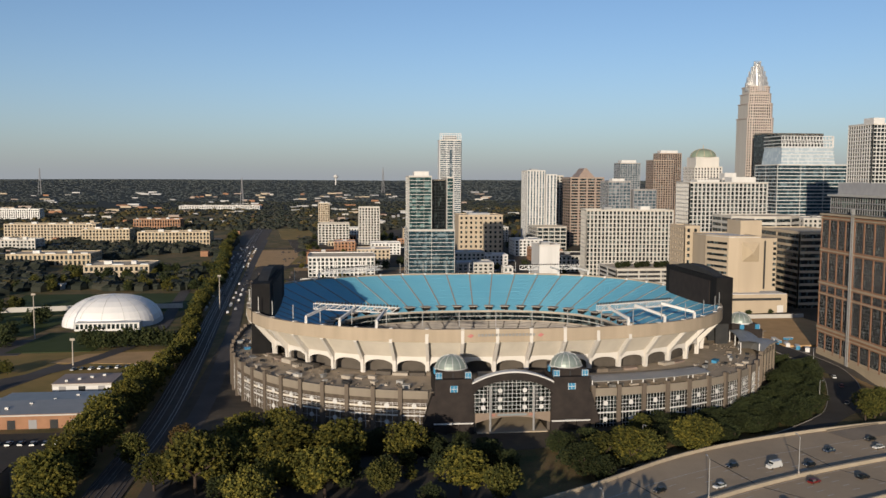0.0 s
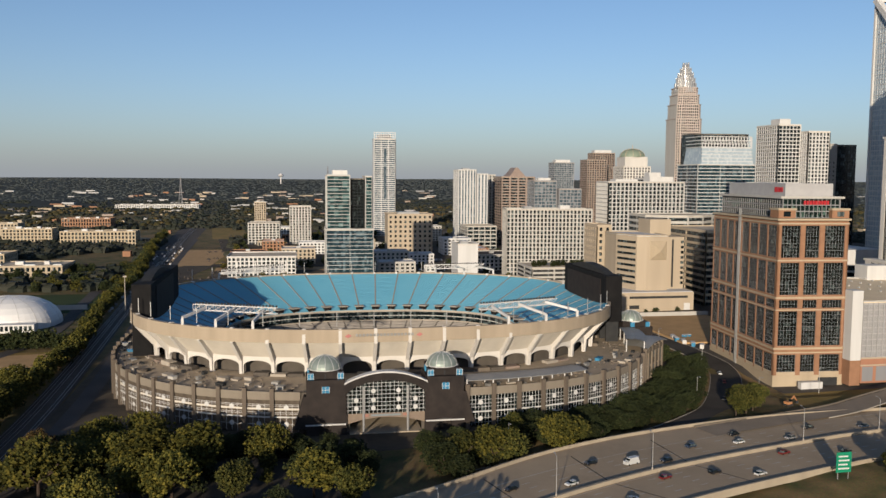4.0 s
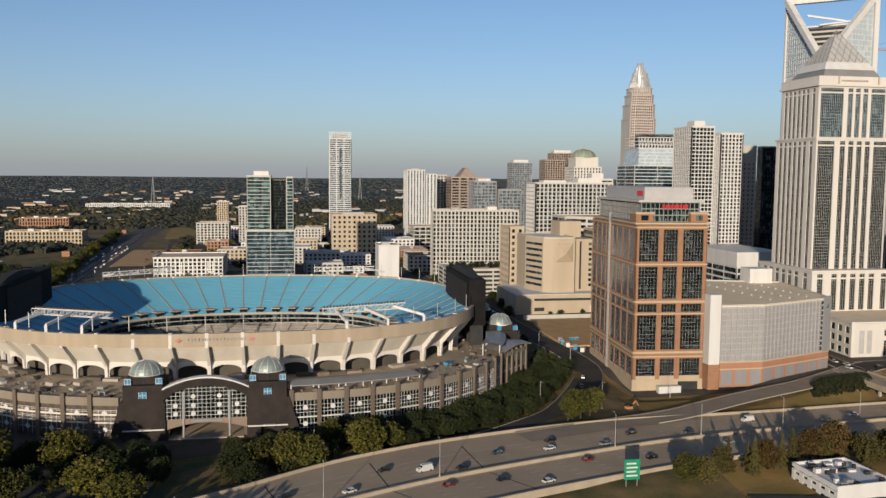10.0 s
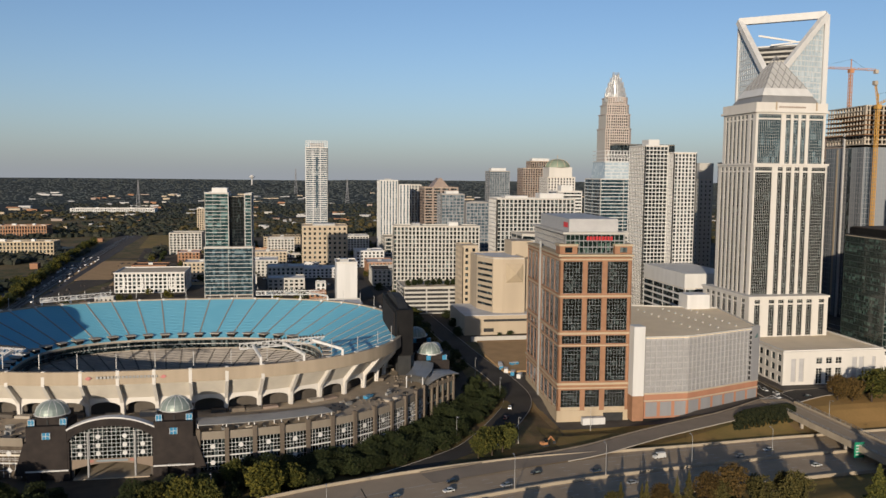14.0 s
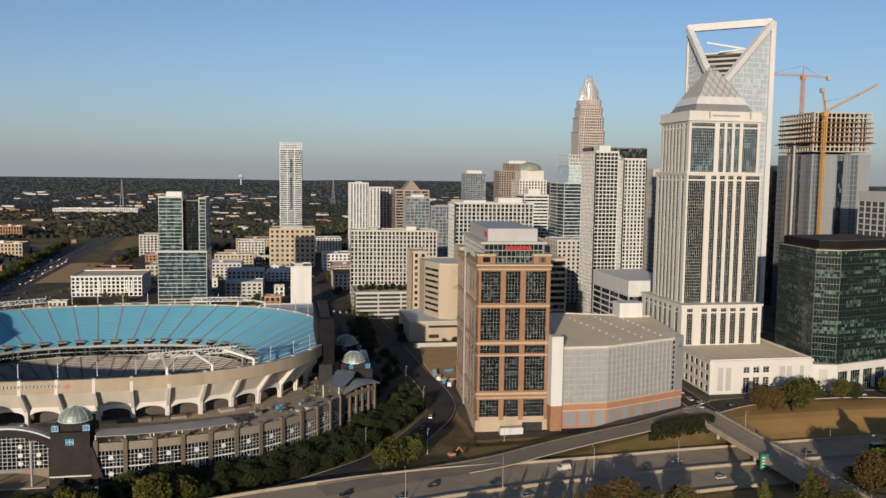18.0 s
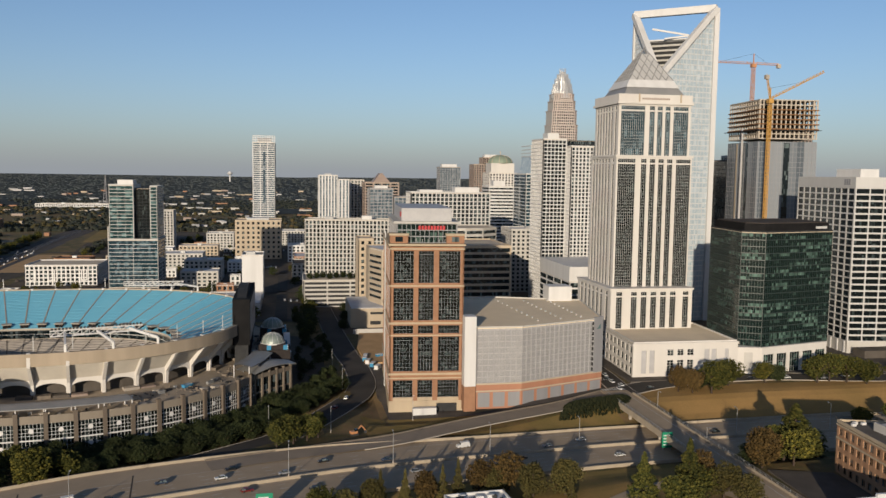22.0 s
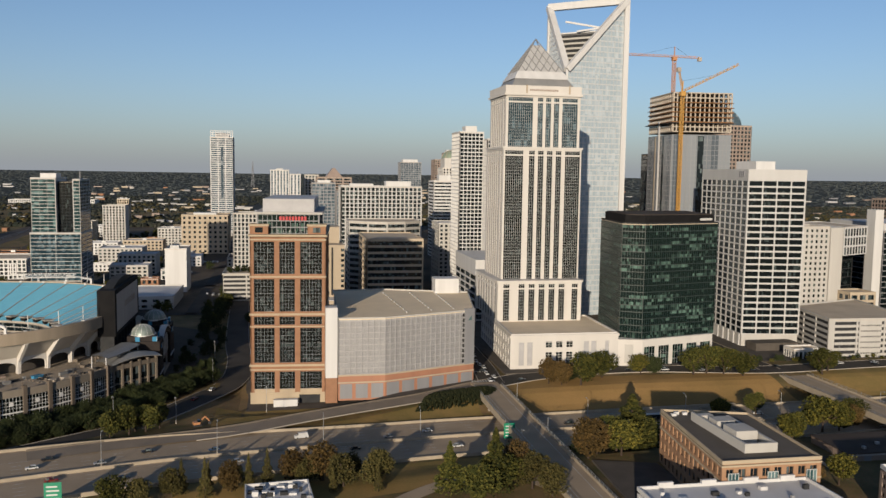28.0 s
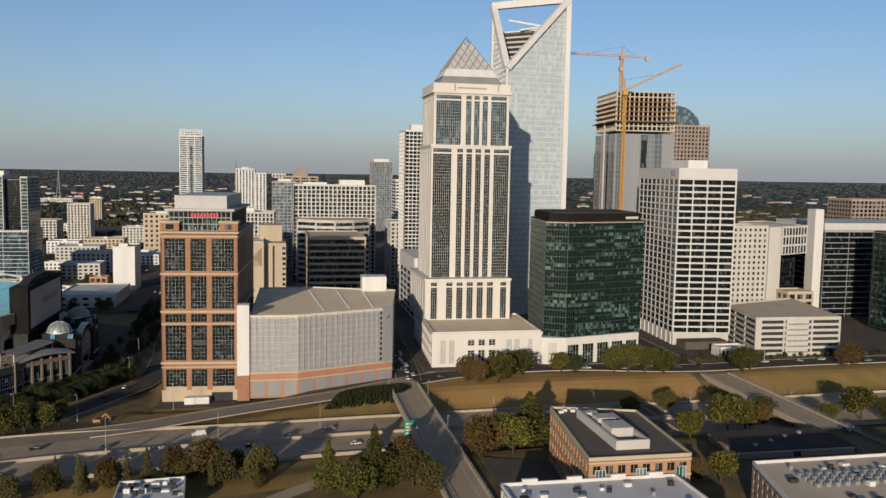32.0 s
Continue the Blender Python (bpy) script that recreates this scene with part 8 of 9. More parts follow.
patch("bare_ground", [(-166, 478), (-106, 470), (-112, 506), (-152, 500)], M["dirt"], "bare brown earth yard by the railway", 0.2, "ground")
patch("bare_ground", [(-186, 398), (-172, 398), (-150, 470), (-160, 474)], M["asphalt"], "pale gravel track across the rough grass", 0.2, "track")
patch("rough_grass", [(-200, 506), (-152, 508), (-140, 568), (-196, 572)], bpy.data.materials["field_grass"], "green grass slope below the dome", 0.25, "grass")
whole(ribbon(curve_pts([(-290, 655), (-200, 668), (-130, 672)], 10), 0.15, -0.15, local, 0.0, 4.0), "field_fence", M["offwhite"], "long pale wall round the practice field", "fence", "structure")


LOT = []          # places of cars parked in the yards


def shed(label, x0, y0, x1, y1, z1, wall_m, roof_m, doors=3, turn=0.0, ridge=0.0):
    P = rect(x0, y0, x1, y1, turn)
    z0 = min(ground_z(*p) for p in P) - 0.3
    t = thing("warehouse", label, "warehouse", *P[0], z0)
    w = Mesh()
    w.prism(P, z0, z1)
    w.part("wall", wall_m, t)
    r = Mesh()
    if ridge:
        O = inset(P, -0.5)
        m0, m1 = [(Vector(O[i]) + Vector(O[j])) / 2 for i, j in ((0, 3), (1, 2))]
        r.add([(*O[0], z1), (*O[1], z1), (*O[2], z1), (*O[3], z1), (*m0, z1 + ridge), (*m1, z1 + ridge)], [(0, 1, 5, 4), (2, 3, 4, 5), (0, 4, 3), (1, 2, 5), (3, 2, 1, 0)])
    else:
        r.prism(inset(P, -0.4), z1, z1 + 0.35)
    r.part("roof", roof_m, t)
    fr, ln = face_of(P, 0)
    for i in range(doors):
        u = ln * (i + 0.5) / doors
        d = Mesh()
        d.fbox(fr, u - 1.6, 0.0, z0 + 0.3, u + 1.6, 0.12, min(z1 - 0.8, z0 + 4))
        d.part("door", M["dark"] if i % 2 else M["grey"], t)
    b = Mesh()
    b.fbox(fr, 0, 0.0, z1 - 0.9, ln, 0.15, z1 - 0.3)
    b.part("eaves_band", M["offwhite"], t)
    for i in range(4):
        c = Vector(P[0]).lerp(Vector(P[2]), 0.2 + 0.18 * i)
        v = Mesh()
        v.box(c.x - 0.7, c.y - 0.7, z1, c.x + 0.7, c.y + 0.7, z1 + 1.3)
        v.part("roof_vent", M["metal"], t)
    return t


shed("orange brick warehouse with a pale metal roof", -150, 352, -108, 388, 3.0, M["brick"], M["zinc"], 5, 0, 1.2)
shed("low white fronted shed with a rusty roof", -140, 408, -113, 428, 1.6, M["white"], M["brown"], 3)
for i in range(13):
    if i not in (4, 9):
        LOT.append((-139 + i * 2.9, 399 + 0.4 * (i % 3), 90))
for i in range(9):
    LOT.append((-146 + i * 4.4, 458 + 0.5 * (i % 2) + i * 0.6, 80))
shed("small white roofed store by the yard", -160, 372, -128, 384, 1.5, M["white"], M["roof_white"], 2)
shed("dark brick block at the edge of the car park", -132, 250, -108, 274, 8.0, M["brown"], M["roof_dark"], 2)
# the railway corridor and its building sites running out of town
for pts, m, lab in (([(-104, 800), (-84, 800), (-76, 920), (-60, 1000), (-104, 1000)], "city", "bare tan earth beside the railway lines"), ([(-76, 1010), (-30, 1010), (-24, 1150), (-72, 1150)], "verge_green", "worn grass plot by the railway"),
                    ([(-72, 1160), (-20, 1160), (-30, 1400), (-100, 1400)], "city", "tan earth building site by the railway"), ([(-165, 1210), (-125, 1210), (-150, 1700), (-200, 1700)], "ballast", "broad brown ballast yard of the railway"),
                    ([(-150, 860), (-124, 860), (-136, 1190), (-165, 1190)], "asphalt", "pale worn asphalt road beside the railway"), ([(-110, 1410), (-50, 1410), (-80, 1700), (-140, 1700)], "verge_green", "worn grass beside the far railway")):
    patch("bare_ground", pts, M[m], lab, 0.16, "ground")
yard = random.Random(19)
piles = Mesh()
for i in range(90):
    y = yard.uniform(700, 1500)
    x = lerp_table([(624, -86), (820, -94), (1054, -80), (1400, -80)], y) + yard.uniform(-12, 34)
    rr, hh, k = yard.uniform(1.0, 4.0), yard.uniform(0.4, 1.6), 7
    ring = [(x + rr * yard.uniform(0.7, 1.2) * math.cos(6.283 * j / k), y + 1.6 * rr * yard.uniform(0.7, 1.2) * math.sin(6.283 * j / k)) for j in range(k)]
    piles.prism(ring, -3.2, -2.8 + hh, [(x + (px - x) * 0.45, y + (py - y) * 0.45) for px, py in ring])
whole(piles, "building_materials", M["ballast"], "stacked building materials and spoil heaps along the railway", "spoil heaps", "stuff")
# light masts by the practice ground
for x, y, h in ((-199, 552, 26), (-100, 662, 24), (-215, 470, 20), (-230, 360, 16), (-150, 470, 12)):
    p = Mesh()
    p.cyl(x, y, -3.4, h, 0.5, 0.25, 8)
    p.box(x - 1.3, y - 0.2, h - 1.2, x + 1.3, y + 0.2, h)
    whole(p, "light_mast", M["concrete"], "tall pale floodlight mast beside the practice ground", "light mast")

# blocks of flats and schools to the west
for lab, x0, y0, x1, y1, z1, fl, wm in (("long cream brick apartment terrace with a flat roof", -310, 1275, -205, 1310, 18, 4, "warm_cream"), ("pale apartment block behind the trees", -400, 1312, -330, 1340, 20, 5, "warm_cream"),
                                      ("tan brick school building with flat roofs", -271, 890, -205, 940, 8, 2, "tan"), ("cream gymnasium block with a blank wall", -395, 1015, -300, 1060, 9, 2, "warm_cream"),
                                      ("orange and cream apartment row", -540, 1385, -400, 1420, 24, 6, "tan"), ("white office row far beyond the railway", -815, 2070, -725, 2100, 22, 5, "white"),
                                      ("low white depot far along the railway", -500, 2560, -264, 2620, 14, 2, "white"), ("brick mill building with a chimney block", -420, 1700, -330, 1740, 16, 3, "brick"),
                                      ("cream apartment block under trees", -480, 1180, -420, 1215, 14, 4, "offwhite"), ("two tan towers on the far ridge", -64, 1830, -40, 1855, 44, 10, "tan")):
    tower("apartment_block", lab, rect(x0, y0, x1, y1), ground_z(x0, y0) - 0.5, z1, fl, 5.0, 2.2, 1.6, M[wm], M["glass_dark"], faces=(0, 1), cap=50, depth=0.3, units=[(x0 + (x1 - x0) * f, y0 + 4 + (i % 2) * (y1 - y0 - 8) * 0.4, 5 + 3 * (i % 3), 6, 2.0 + 1.4 * (i % 2)) for i, f in enumerate((0.08, 0.3, 0.52, 0.7, 0.92))])

# low blocks between the stadium and the far towers
LOWS = ((60, 690, 96, 720, 8, "tan"), (110, 640, 150, 670, 4, "offwhite"), (112, 850, 150, 880, 12, "offwhite"), (110, 905, 150, 935, 18, "offwhite"), (-50, 1010, -10, 1040, 10, "brick"), (10, 1000, 50, 1035, 14, "tan"),
        (70, 1000, 120, 1040, 16, "offwhite"), (30, 1120, 70, 1150, 12, "white"), (80, 1100, 130, 1130, 17, "tan"), (228, 1000, 262, 1050, 12, "brick"), (225, 900, 270, 950, 14, "offwhite"), (220, 1090, 258, 1130, 18, "white"),
        (100, 1260, 140, 1290, 22, "offwhite"), (90, 1380, 150, 1420, 16, "tan"), (-30, 1420, 20, 1460, 14, "white"), (210, 1340, 260, 1380, 20, "offwhite"), (-20, 1180, 10, 1210, 10, "brick"), (395, 900, 430, 950, 40, "tan"), (436, 760, 480, 800, 62, "offwhite"),
        (150, 980, 190, 1010, 8, "roof_white"), (130, 720, 165, 745, 4, "roof_white"), (20, 740, 52, 765, 5, "grey"))
for x0, y0, x1, y1, z1, wm in LOWS:
    tower("low_building", "low flat-roofed city building with rows of windows", rect(x0, y0, x1, y1), G, z1, max(1, round((z1 + 3) / 4)), 5.0, 2.4, 1.7, M[wm], M["glass_dark"], faces=(0, 3), cap=16, depth=0.3, roof_m=M["roof_white"] if (x0 + y0) % 3 else M["roof_dark"], units=(((x0 + x1) / 2, (y0 + y1) / 2, 5, 4, 2.4),))
for pts, w in (([(-55, 640), (60, 650), (240, 640)], 11), ([(-100, 980), (60, 970), (240, 960)], 11), ([(104, 650), (104, 960), (100, 1400)], 10), ([(-100, 850), (40, 848), (240, 800)], 10), ([(-140, 1230), (80, 1225), (300, 1215)], 10), ([(215, 640), (215, 900), (215, 1400)], 10)):
    road("street", pts, w, M["street"], flat(-2.9), 0.22, "dark city street behind the stadium", kerb=False)


# infill behind the stadium: trees, parked cars, small roofs, bare lots
city = random.Random(77)


def clear(x, y, w):
    return all(not (x0 - w < x < x1 + w and y0 - w < y < y1 + w) for x0, y0, x1, y1 in FOOT)


def on_street(x, y):
    return min(abs(x - 104), abs(x - 215), abs(x - 250)) < 8 or min(abs(y - 645), abs(y - 970), abs(y - 848), abs(y - 1225)) < 8


spots = []
while len(spots) < 190:
    x, y = city.uniform(-60, 420), city.uniform(640, 1500)
    if clear(x, y, 4) and not on_street(x, y) and (x < 260 or y > 860):
        spots.append((city.choice(("dark", "dark", "green", "yellow")), x, y, city.uniform(0.6, 1.05)))
for i in range(34):
    spots.append((city.choice(("dark", "dark", "green")), 238 + city.uniform(-6, 4), 570 + i * 7, city.uniform(0.7, 1.0)))
    if i in (9, 13, 14, 22):
        spots.append(("dark", 276 + i * 2.0, 599 + city.uniform(-2, 2), city.uniform(0.3, 0.45)))
grove("street trees among the city blocks", spots)
for i in range(46):
    x, y = city.uniform(-55, 235), city.uniform(655, 1480)
    w, d, h = city.uniform(10, 24), city.uniform(8, 18), city.uniform(0, 9)
    if not clear(x, y, max(w, d)) or on_street(x, y):
        continue
    wm = city.choice(("offwhite", "tan", "brick", "white", "grey", "tan"))
    tower("low_building", {"offwhite": "small cream flat-roofed city building", "tan": "small tan flat-roofed city building", "brick": "small brick flat-roofed city building", "white": "small white flat-roofed city building", "grey": "small grey flat-roofed city building"}[wm],
          rect(x - w / 2, y - d / 2, x + w / 2, y + d / 2), G, h, max(1, round((h + 3) / 4)), 4.5, 2.2, 1.6, M[wm], M["glass_dark"], faces=(0, 3), cap=0, depth=0.3, roof_m=city.choice((M["roof"], M["roof_white"], M["roof_dark"])), units=((x, y, 3, 3, 1.4),))
for pts, lab in (([(-60, 935), (95, 932), (95, 962), (-62, 965)], "bare tan earth of a building plot"), ([(60, 860), (98, 860), (98, 900), (60, 900)], "bare orange earth yard beside the street"), ([(-58, 700), (10, 700), (10, 800), (-60, 800)], "dusty bare construction yard behind the stadium"), ([(-130, 985), (-70, 985), (-60, 1200), (-150, 1200)], "bare tan cutting beside the railway")):
    patch("bare_ground", pts, M["dirt"], lab, 0.12, "ground")
pc = {k: Mesh() for k in ("white", "dark", "grey")}
for k in range(26):
    x, y = city.uniform(-55, 230), city.uniform(655, 1300)
    for i in range(9):
        for r in (0, 6):
            if city.random() < 0.7 and clear(x + i * 2.8, y + r, 3):
                m = pc[city.choice(list(pc))]
                m.box(x + i * 2.8 - 0.9, y + r - 2.2, -2.85, x + i * 2.8 + 0.9, y + r + 2.2, -2.0)
                m.box(x + i * 2.8 - 0.8, y + r - 1.3, -2.0, x + i * 2.8 + 0.8, y + r + 1.2, -1.4)
for i in range(150):
    y = 640 + i * 4.2
    x = lerp_table([(624, -99), (800, -112), (1054, -136), (1300, -150)], y) + city.choice((-9, -6, 0, 9, 14))
    if city.random() < 0.55:
        m = pc[city.choice(list(pc))]
        m.box(x - 0.9, y - 2.2, -2.85, x + 0.9, y + 2.2, -2.0)
        m.box(x - 0.8, y - 1.3, -2.0, x + 0.8, y + 1.2, -1.4)
for k, m in pc.items():
    whole(m, "parked_cars", M[k], "rows of cars parked in lots behind the stadium", "cars", "stuff")
# white ring frames on the apartment block under construction
for x0, x1 in ((-38, -31), (-20, -13), (12, 18)):
    m = Mesh()
    m.box(x0, 871.2, 2.0, x1, 871.9, 3.2)
    m.box(x0, 871.2, 12.4, x1, 871.9, 13.6)
    m.box(x0, 871.2, 3.2, x0 + 1.2, 871.9, 12.4)
    m.box(x1 - 1.2, 871.2, 3.2, x1, 871.9, 12.4)
    whole(m, "window_surround", M["white"], "bold white window surround on the apartment block", "window surround", "structure")
# far lattice masts and a water tower on the horizon
for x, y, h in ((-330, 2680, 95), (-1150, 3300, 100), (330, 3000, 90), (150, 3600, 110)):
    z = ground_z(x, y)
    m = Mesh()
    for dx, dy in ((-4, -4), (4, -4), (0, 4)):
        m.bar((x + dx * 1.6, y + dy * 1.6, z), (x, y, z + h), 1.4)
    for i in range(1, 7):
        f = 1.6 * (1 - i / 7.5)
        m.bar((x - 4 * f, y - 4 * f, z + h * i / 7.5), (x + 4 * f, y - 4 * f, z + h * i / 7.5), 1.0)
    whole(m, "radio_mast", M["grey"], "far grey lattice radio mast above the woods", "mast")
z = ground_z(-60, 4200)
m = Mesh()
m.cyl(-60, 4200, z, z + 34, 3, 3, 10)
m.cyl(-60, 4200, z + 34, z + 42, 4, 15, 14)
m.cyl(-60, 4200, z + 42, z + 52, 15, 5, 14)
whole(m, "water_tower", M["white"], "far white water tower on the horizon", "water tower")

# ---- blocks south of the highway ----
M["tan_brick"] = mat("tan_orange_brick", (0.50, 0.30, 0.175), 0.85, (0.40, 0.235, 0.14), 0.3, bump=0.3, fine=12)


def brick_office():
    P = [(427.5, 198), (463, 198), (466, 248), (434, 257)]
    t = thing("office_building", "orange brick low office building with a flat dark roof", "office building", 447, 225, -3)
    c = Mesh()
    c.prism(inset(P, 0.5), -4, 20.4)
    c.part("wall", M["tan_brick"], t)
    windows(t, P, (0, 1, 3), 0.5, 19.6, 4, 4.1, 1.7, 2.0, M["tan_brick"], M["glass_dark"], 0.5, cap=200, mull=2)
    for z0, z1 in ((14.2, 14.8), (19.4, 20.0)):
        b = Mesh()
        b.prism(inset(P, -0.2), z0, z1)
        b.part("band", M["warm_cream"], t)
    parapet(t, inset(P, -0.1), 20.4, 1.2, 0.5, M["warm_cream"])
    r = Mesh()
    r.prism(inset(P, 0.6), 20.4, 20.8)
    r.part("roof", mat("worn_gravel_roof", (0.20, 0.175, 0.145), 0.9, (0.14, 0.12, 0.10), 0.08, bump=0.2, fine=3), t)
    for x0, y0, x1, y1, h in ((440, 206, 441, 244, 3.2), (451, 206, 452, 238, 3.2), (441, 206, 451, 207, 3.2), (442, 215, 450, 224, 4.6), (443, 230, 450, 236, 3.6), (441, 240, 447, 243, 2.8)):
        u = Mesh()
        u.box(x0, y0, 20.8, x1, y1, 20.8 + h)
        u.part("plant_screen", M["offwhite"], t)
    for x, y in ((436, 250), (438, 252), (441, 251)):
        u = Mesh()
        u.box(x - 0.9, y - 0.5, 20.8, x + 0.9, y + 0.5, 21.8)
        u.part("roof_unit", M["white"], t)
    fr, ln = face_of(P, 0)
    for u0 in (2.0, 16.0, ln - 5.5):
        g2 = Mesh()
        g2.fbox(fr, u0, 0.0, 1, u0 + 3.6, 0.5, 17.5)
        g2.part("glass_bay", M["glass_teal"], t)
        q = Mesh()
        for k in range(4):
            q.fbox(fr, u0 + k * 1.2 - 0.08, 0.5, 1, u0 + k * 1.2 + 0.08, 0.62, 17.5)
        for z in (5, 9, 13, 17.4):
            q.fbox(fr, u0, 0.5, z - 0.08, u0 + 3.6, 0.62, z + 0.08)
        q.part("bay_frame", M["white"], t)


brick_office()


def roofscape(label, P, z0, z1, wall_m, roof_m, seed, step=True):
    t = thing("apartment_building", label, "apartment building", *P[0], z0)
    c = Mesh()
    c.prism(inset(P, 0.4), z0, z1)
    c.part("wall", wall_m, t)
    windows(t, P, (2, 3), z0 + 1, z1 - 0.6, max(2, round((z1 - z0) / 3.4)), 4.5, 2.2, 1.6, wall_m, M["glass_dark"], 0.4, cap=80)
    r = Mesh()
    r.prism(inset(P, 0.5), z1, z1 + 0.3)
    r.part("roof", roof_m, t)
    parapet(t, P, z1, 1.3, 0.5, M["white"])
    rr = random.Random(seed)
    a, b, d = Vector(P[0]), Vector(P[1]), Vector(P[3])
    for i in range(26):
        q = a + (b - a) * rr.uniform(0.06, 0.94) + (d - a) * rr.uniform(0.1, 0.9)
        u = Mesh()
        w = rr.uniform(0.5, 1.4)
        u.box(q.x - w, q.y - w * 0.7, z1 + 0.3, q.x + w, q.y + w * 0.7, z1 + rr.uniform(0.9, 1.9))
        u.part("roof_unit", rr.choice((M["metal"], M["white"], M["dark"])), t)
    if step:
        fr, ln = face_of(P, 2)
        for f in (0.08, 0.3, 0.55, 0.8):
            u = Mesh()
            u.fbox(fr, f * ln, -1.0, z1 + 1.0, f * ln + 5, 0.05, z1 + 2.4)
            u.part("raised_parapet", M["white"], t)
    return t


roofscape("white stuccoed apartment building with stepped parapets", [(398, 150), (458, 150), (457, 197), (398, 197)], -4, 14, M["white"], M["roof_white"], 1)
roofscape("brown brick apartment building with a pale plant-covered roof", [(474, 150), (560, 150), (560, 200), (486, 199)], -4, 16, M["brown"], M["roof"], 2, False)
ac = Mesh()
for i in range(16):
    for j in range(4):
        ac.box(494 + i * 3.4, 176 + j * 3.0, 16.3, 495.6 + i * 3.4, 177.4 + j * 3.0, 17.5)
whole(ac, "air_conditioner", M["metal"], "rows of grey air conditioners on the tan roof", "air conditioner", "stuff")
roofscape("small flat building with a white parapet roof", [(276, 226), (299, 228), (297, 252), (275, 250)], -5, 1.5, M["white"], M["roof_white"], 3, False)
shed("long low dark roofed shed among trees", 508, 244, 560, 268, 4.0, M["brown"], M["roof_dark"], 3)
shed("small pale pavilion by the lane", 496, 238, 502, 246, 2.5, M["cream"], M["roof_dark"], 1)
patch("car_park", [(252, 190), (310, 190), (312, 224), (250, 236)], M["street"], "dark car park beside the small white building", 0.2)
patch("pavement", [(400, 140), (480, 140), (480, 200), (400, 196)], M["concrete_dark"], "grey yard round the white apartment building", 0.05)
road("loop_road", [(300, 205), (322, 232), (345, 250), (372, 258), (384, 240)], 7, M["highway"], local, 0.3, "curved pale slip lane below the trees", kerb=False)


# ---- vehicles ----
def car_proto(name, label, paint, l=4.6, w=1.85, h=1.5, van=False):
    t = thing(name, label, "van" if van else "car", 0, 0, 0)
    b = Mesh()
    lo, mid = 0.35, h * (0.58 if not van else 0.55)
    b.prism([(-l / 2, -w / 2), (l / 2, -w / 2), (l / 2, w / 2), (-l / 2, w / 2)], lo, mid, [(-l / 2 + 0.1, -w / 2 + 0.06), (l / 2 - 0.15, -w / 2 + 0.06), (l / 2 - 0.15, w / 2 - 0.06), (-l / 2 + 0.1, w / 2 - 0.06)])
    c0, c1 = (-l * 0.42, l * 0.2) if not van else (-l * 0.48, l * 0.3)
    b.prism([(c0 + 0.5, -w / 2 + 0.2), (c1 - 0.55, -w / 2 + 0.2), (c1 - 0.55, w / 2 - 0.2), (c0 + 0.5, w / 2 - 0.2)] if not van else [(c0 + 0.1, -w / 2 + 0.12), (c1 - 0.5, -w / 2 + 0.12), (c1 - 0.5, w / 2 - 0.12), (c0 + 0.1, w / 2 - 0.12)], h - 0.08, h)
    b.part("body", paint, t)
    g2 = Mesh()
    g2.prism([(c0, -w / 2 + 0.08), (c1, -w / 2 + 0.08), (c1, w / 2 - 0.08), (c0, w / 2 - 0.08)], mid, h - 0.07, [(c0 + 0.5, -w / 2 + 0.22), (c1 - 0.6, -w / 2 + 0.22), (c1 - 0.6, w / 2 - 0.22), (c0 + 0.5, w / 2 - 0.22)])
    g2.part("glass_band", M["glass_dark"] if not van else paint, t)
    if van:
        g3 = Mesh()
        g3.box(c1 - 0.5, -w / 2 + 0.2, mid + 0.1, c1 - 0.1, w / 2 - 0.2, h - 0.3)
        g3.part("windscreen", M["glass_dark"], t)
    for x in (-l * 0.31, l * 0.31):
        for s in (-1, 1):
            wl = Mesh()
            k = 10
            ring = [(x + 0.33 * math.cos(2 * math.pi * i / k), 0.33 + 0.33 * math.sin(2 * math.pi * i / k)) for i in range(k)]
            y0, y1 = s * (w / 2 - 0.22), s * (w / 2 + 0.02)
            wl.add([(a, y0, z) for a, z in ring] + [(a, y1, z) for a, z in ring], [tuple(range(k)), tuple(range(2 * k - 1, k - 1, -1))] + [(i, (i + 1) % k, k + (i + 1) % k, k + i) for i in range(k)])
            wl.part("wheel", M["dark"], t)
    for s in (-1, 1):
        hl = Mesh()
        hl.box(l / 2 - 0.25, s * w * 0.32 - 0.2, 0.6, l / 2 - 0.08, s * w * 0.32 + 0.2, 0.78)
        hl.part("headlight", M["white"], t)
    return t


paints = [("black car on the highway", (0.012, 0.012, 0.014)), ("white car on the highway", (0.72, 0.72, 0.7)), ("silver grey car on the highway", (0.3, 0.31, 0.33)), ("dark red car on the highway", (0.2, 0.012, 0.012)), ("dark blue car on the highway", (0.03, 0.05, 0.09))]
CARS = [car_proto("car", lab, mat("car_paint", c, 0.3, c, 1.0, 0.1)) for lab, c in paints]
CARS.append(car_proto("van", "white delivery van on the highway", mat("van_paint", (0.74, 0.74, 0.72), 0.35), 6.0, 2.1, 2.5, True))
car_rng = random.Random(41)
first = set()


def park(k, x, y, z, turn):
    m = pose(x, y, z, 0, 0, turn)
    if k not in first:
        first.add(k)
        CARS[k].matrix_basis = m
        return tagged(CARS[k], group="cars on the road")
    return copy_thing(CARS[k], m)


def on_lane(line, off, x, k):
    i = min(range(1, len(line) - 1), key=lambda j: abs(line[j].x - x))
    d = (line[i + 1] - line[i - 1]).normalized()
    p = line[i] + Vector((-d.y, d.x)) * off
    a = math.degrees(math.atan2(d.y, d.x)) + (180 if off > 0 else 0)
    park(k, p.x, p.y, hwy(p.x, p.y) + 0.05, a)


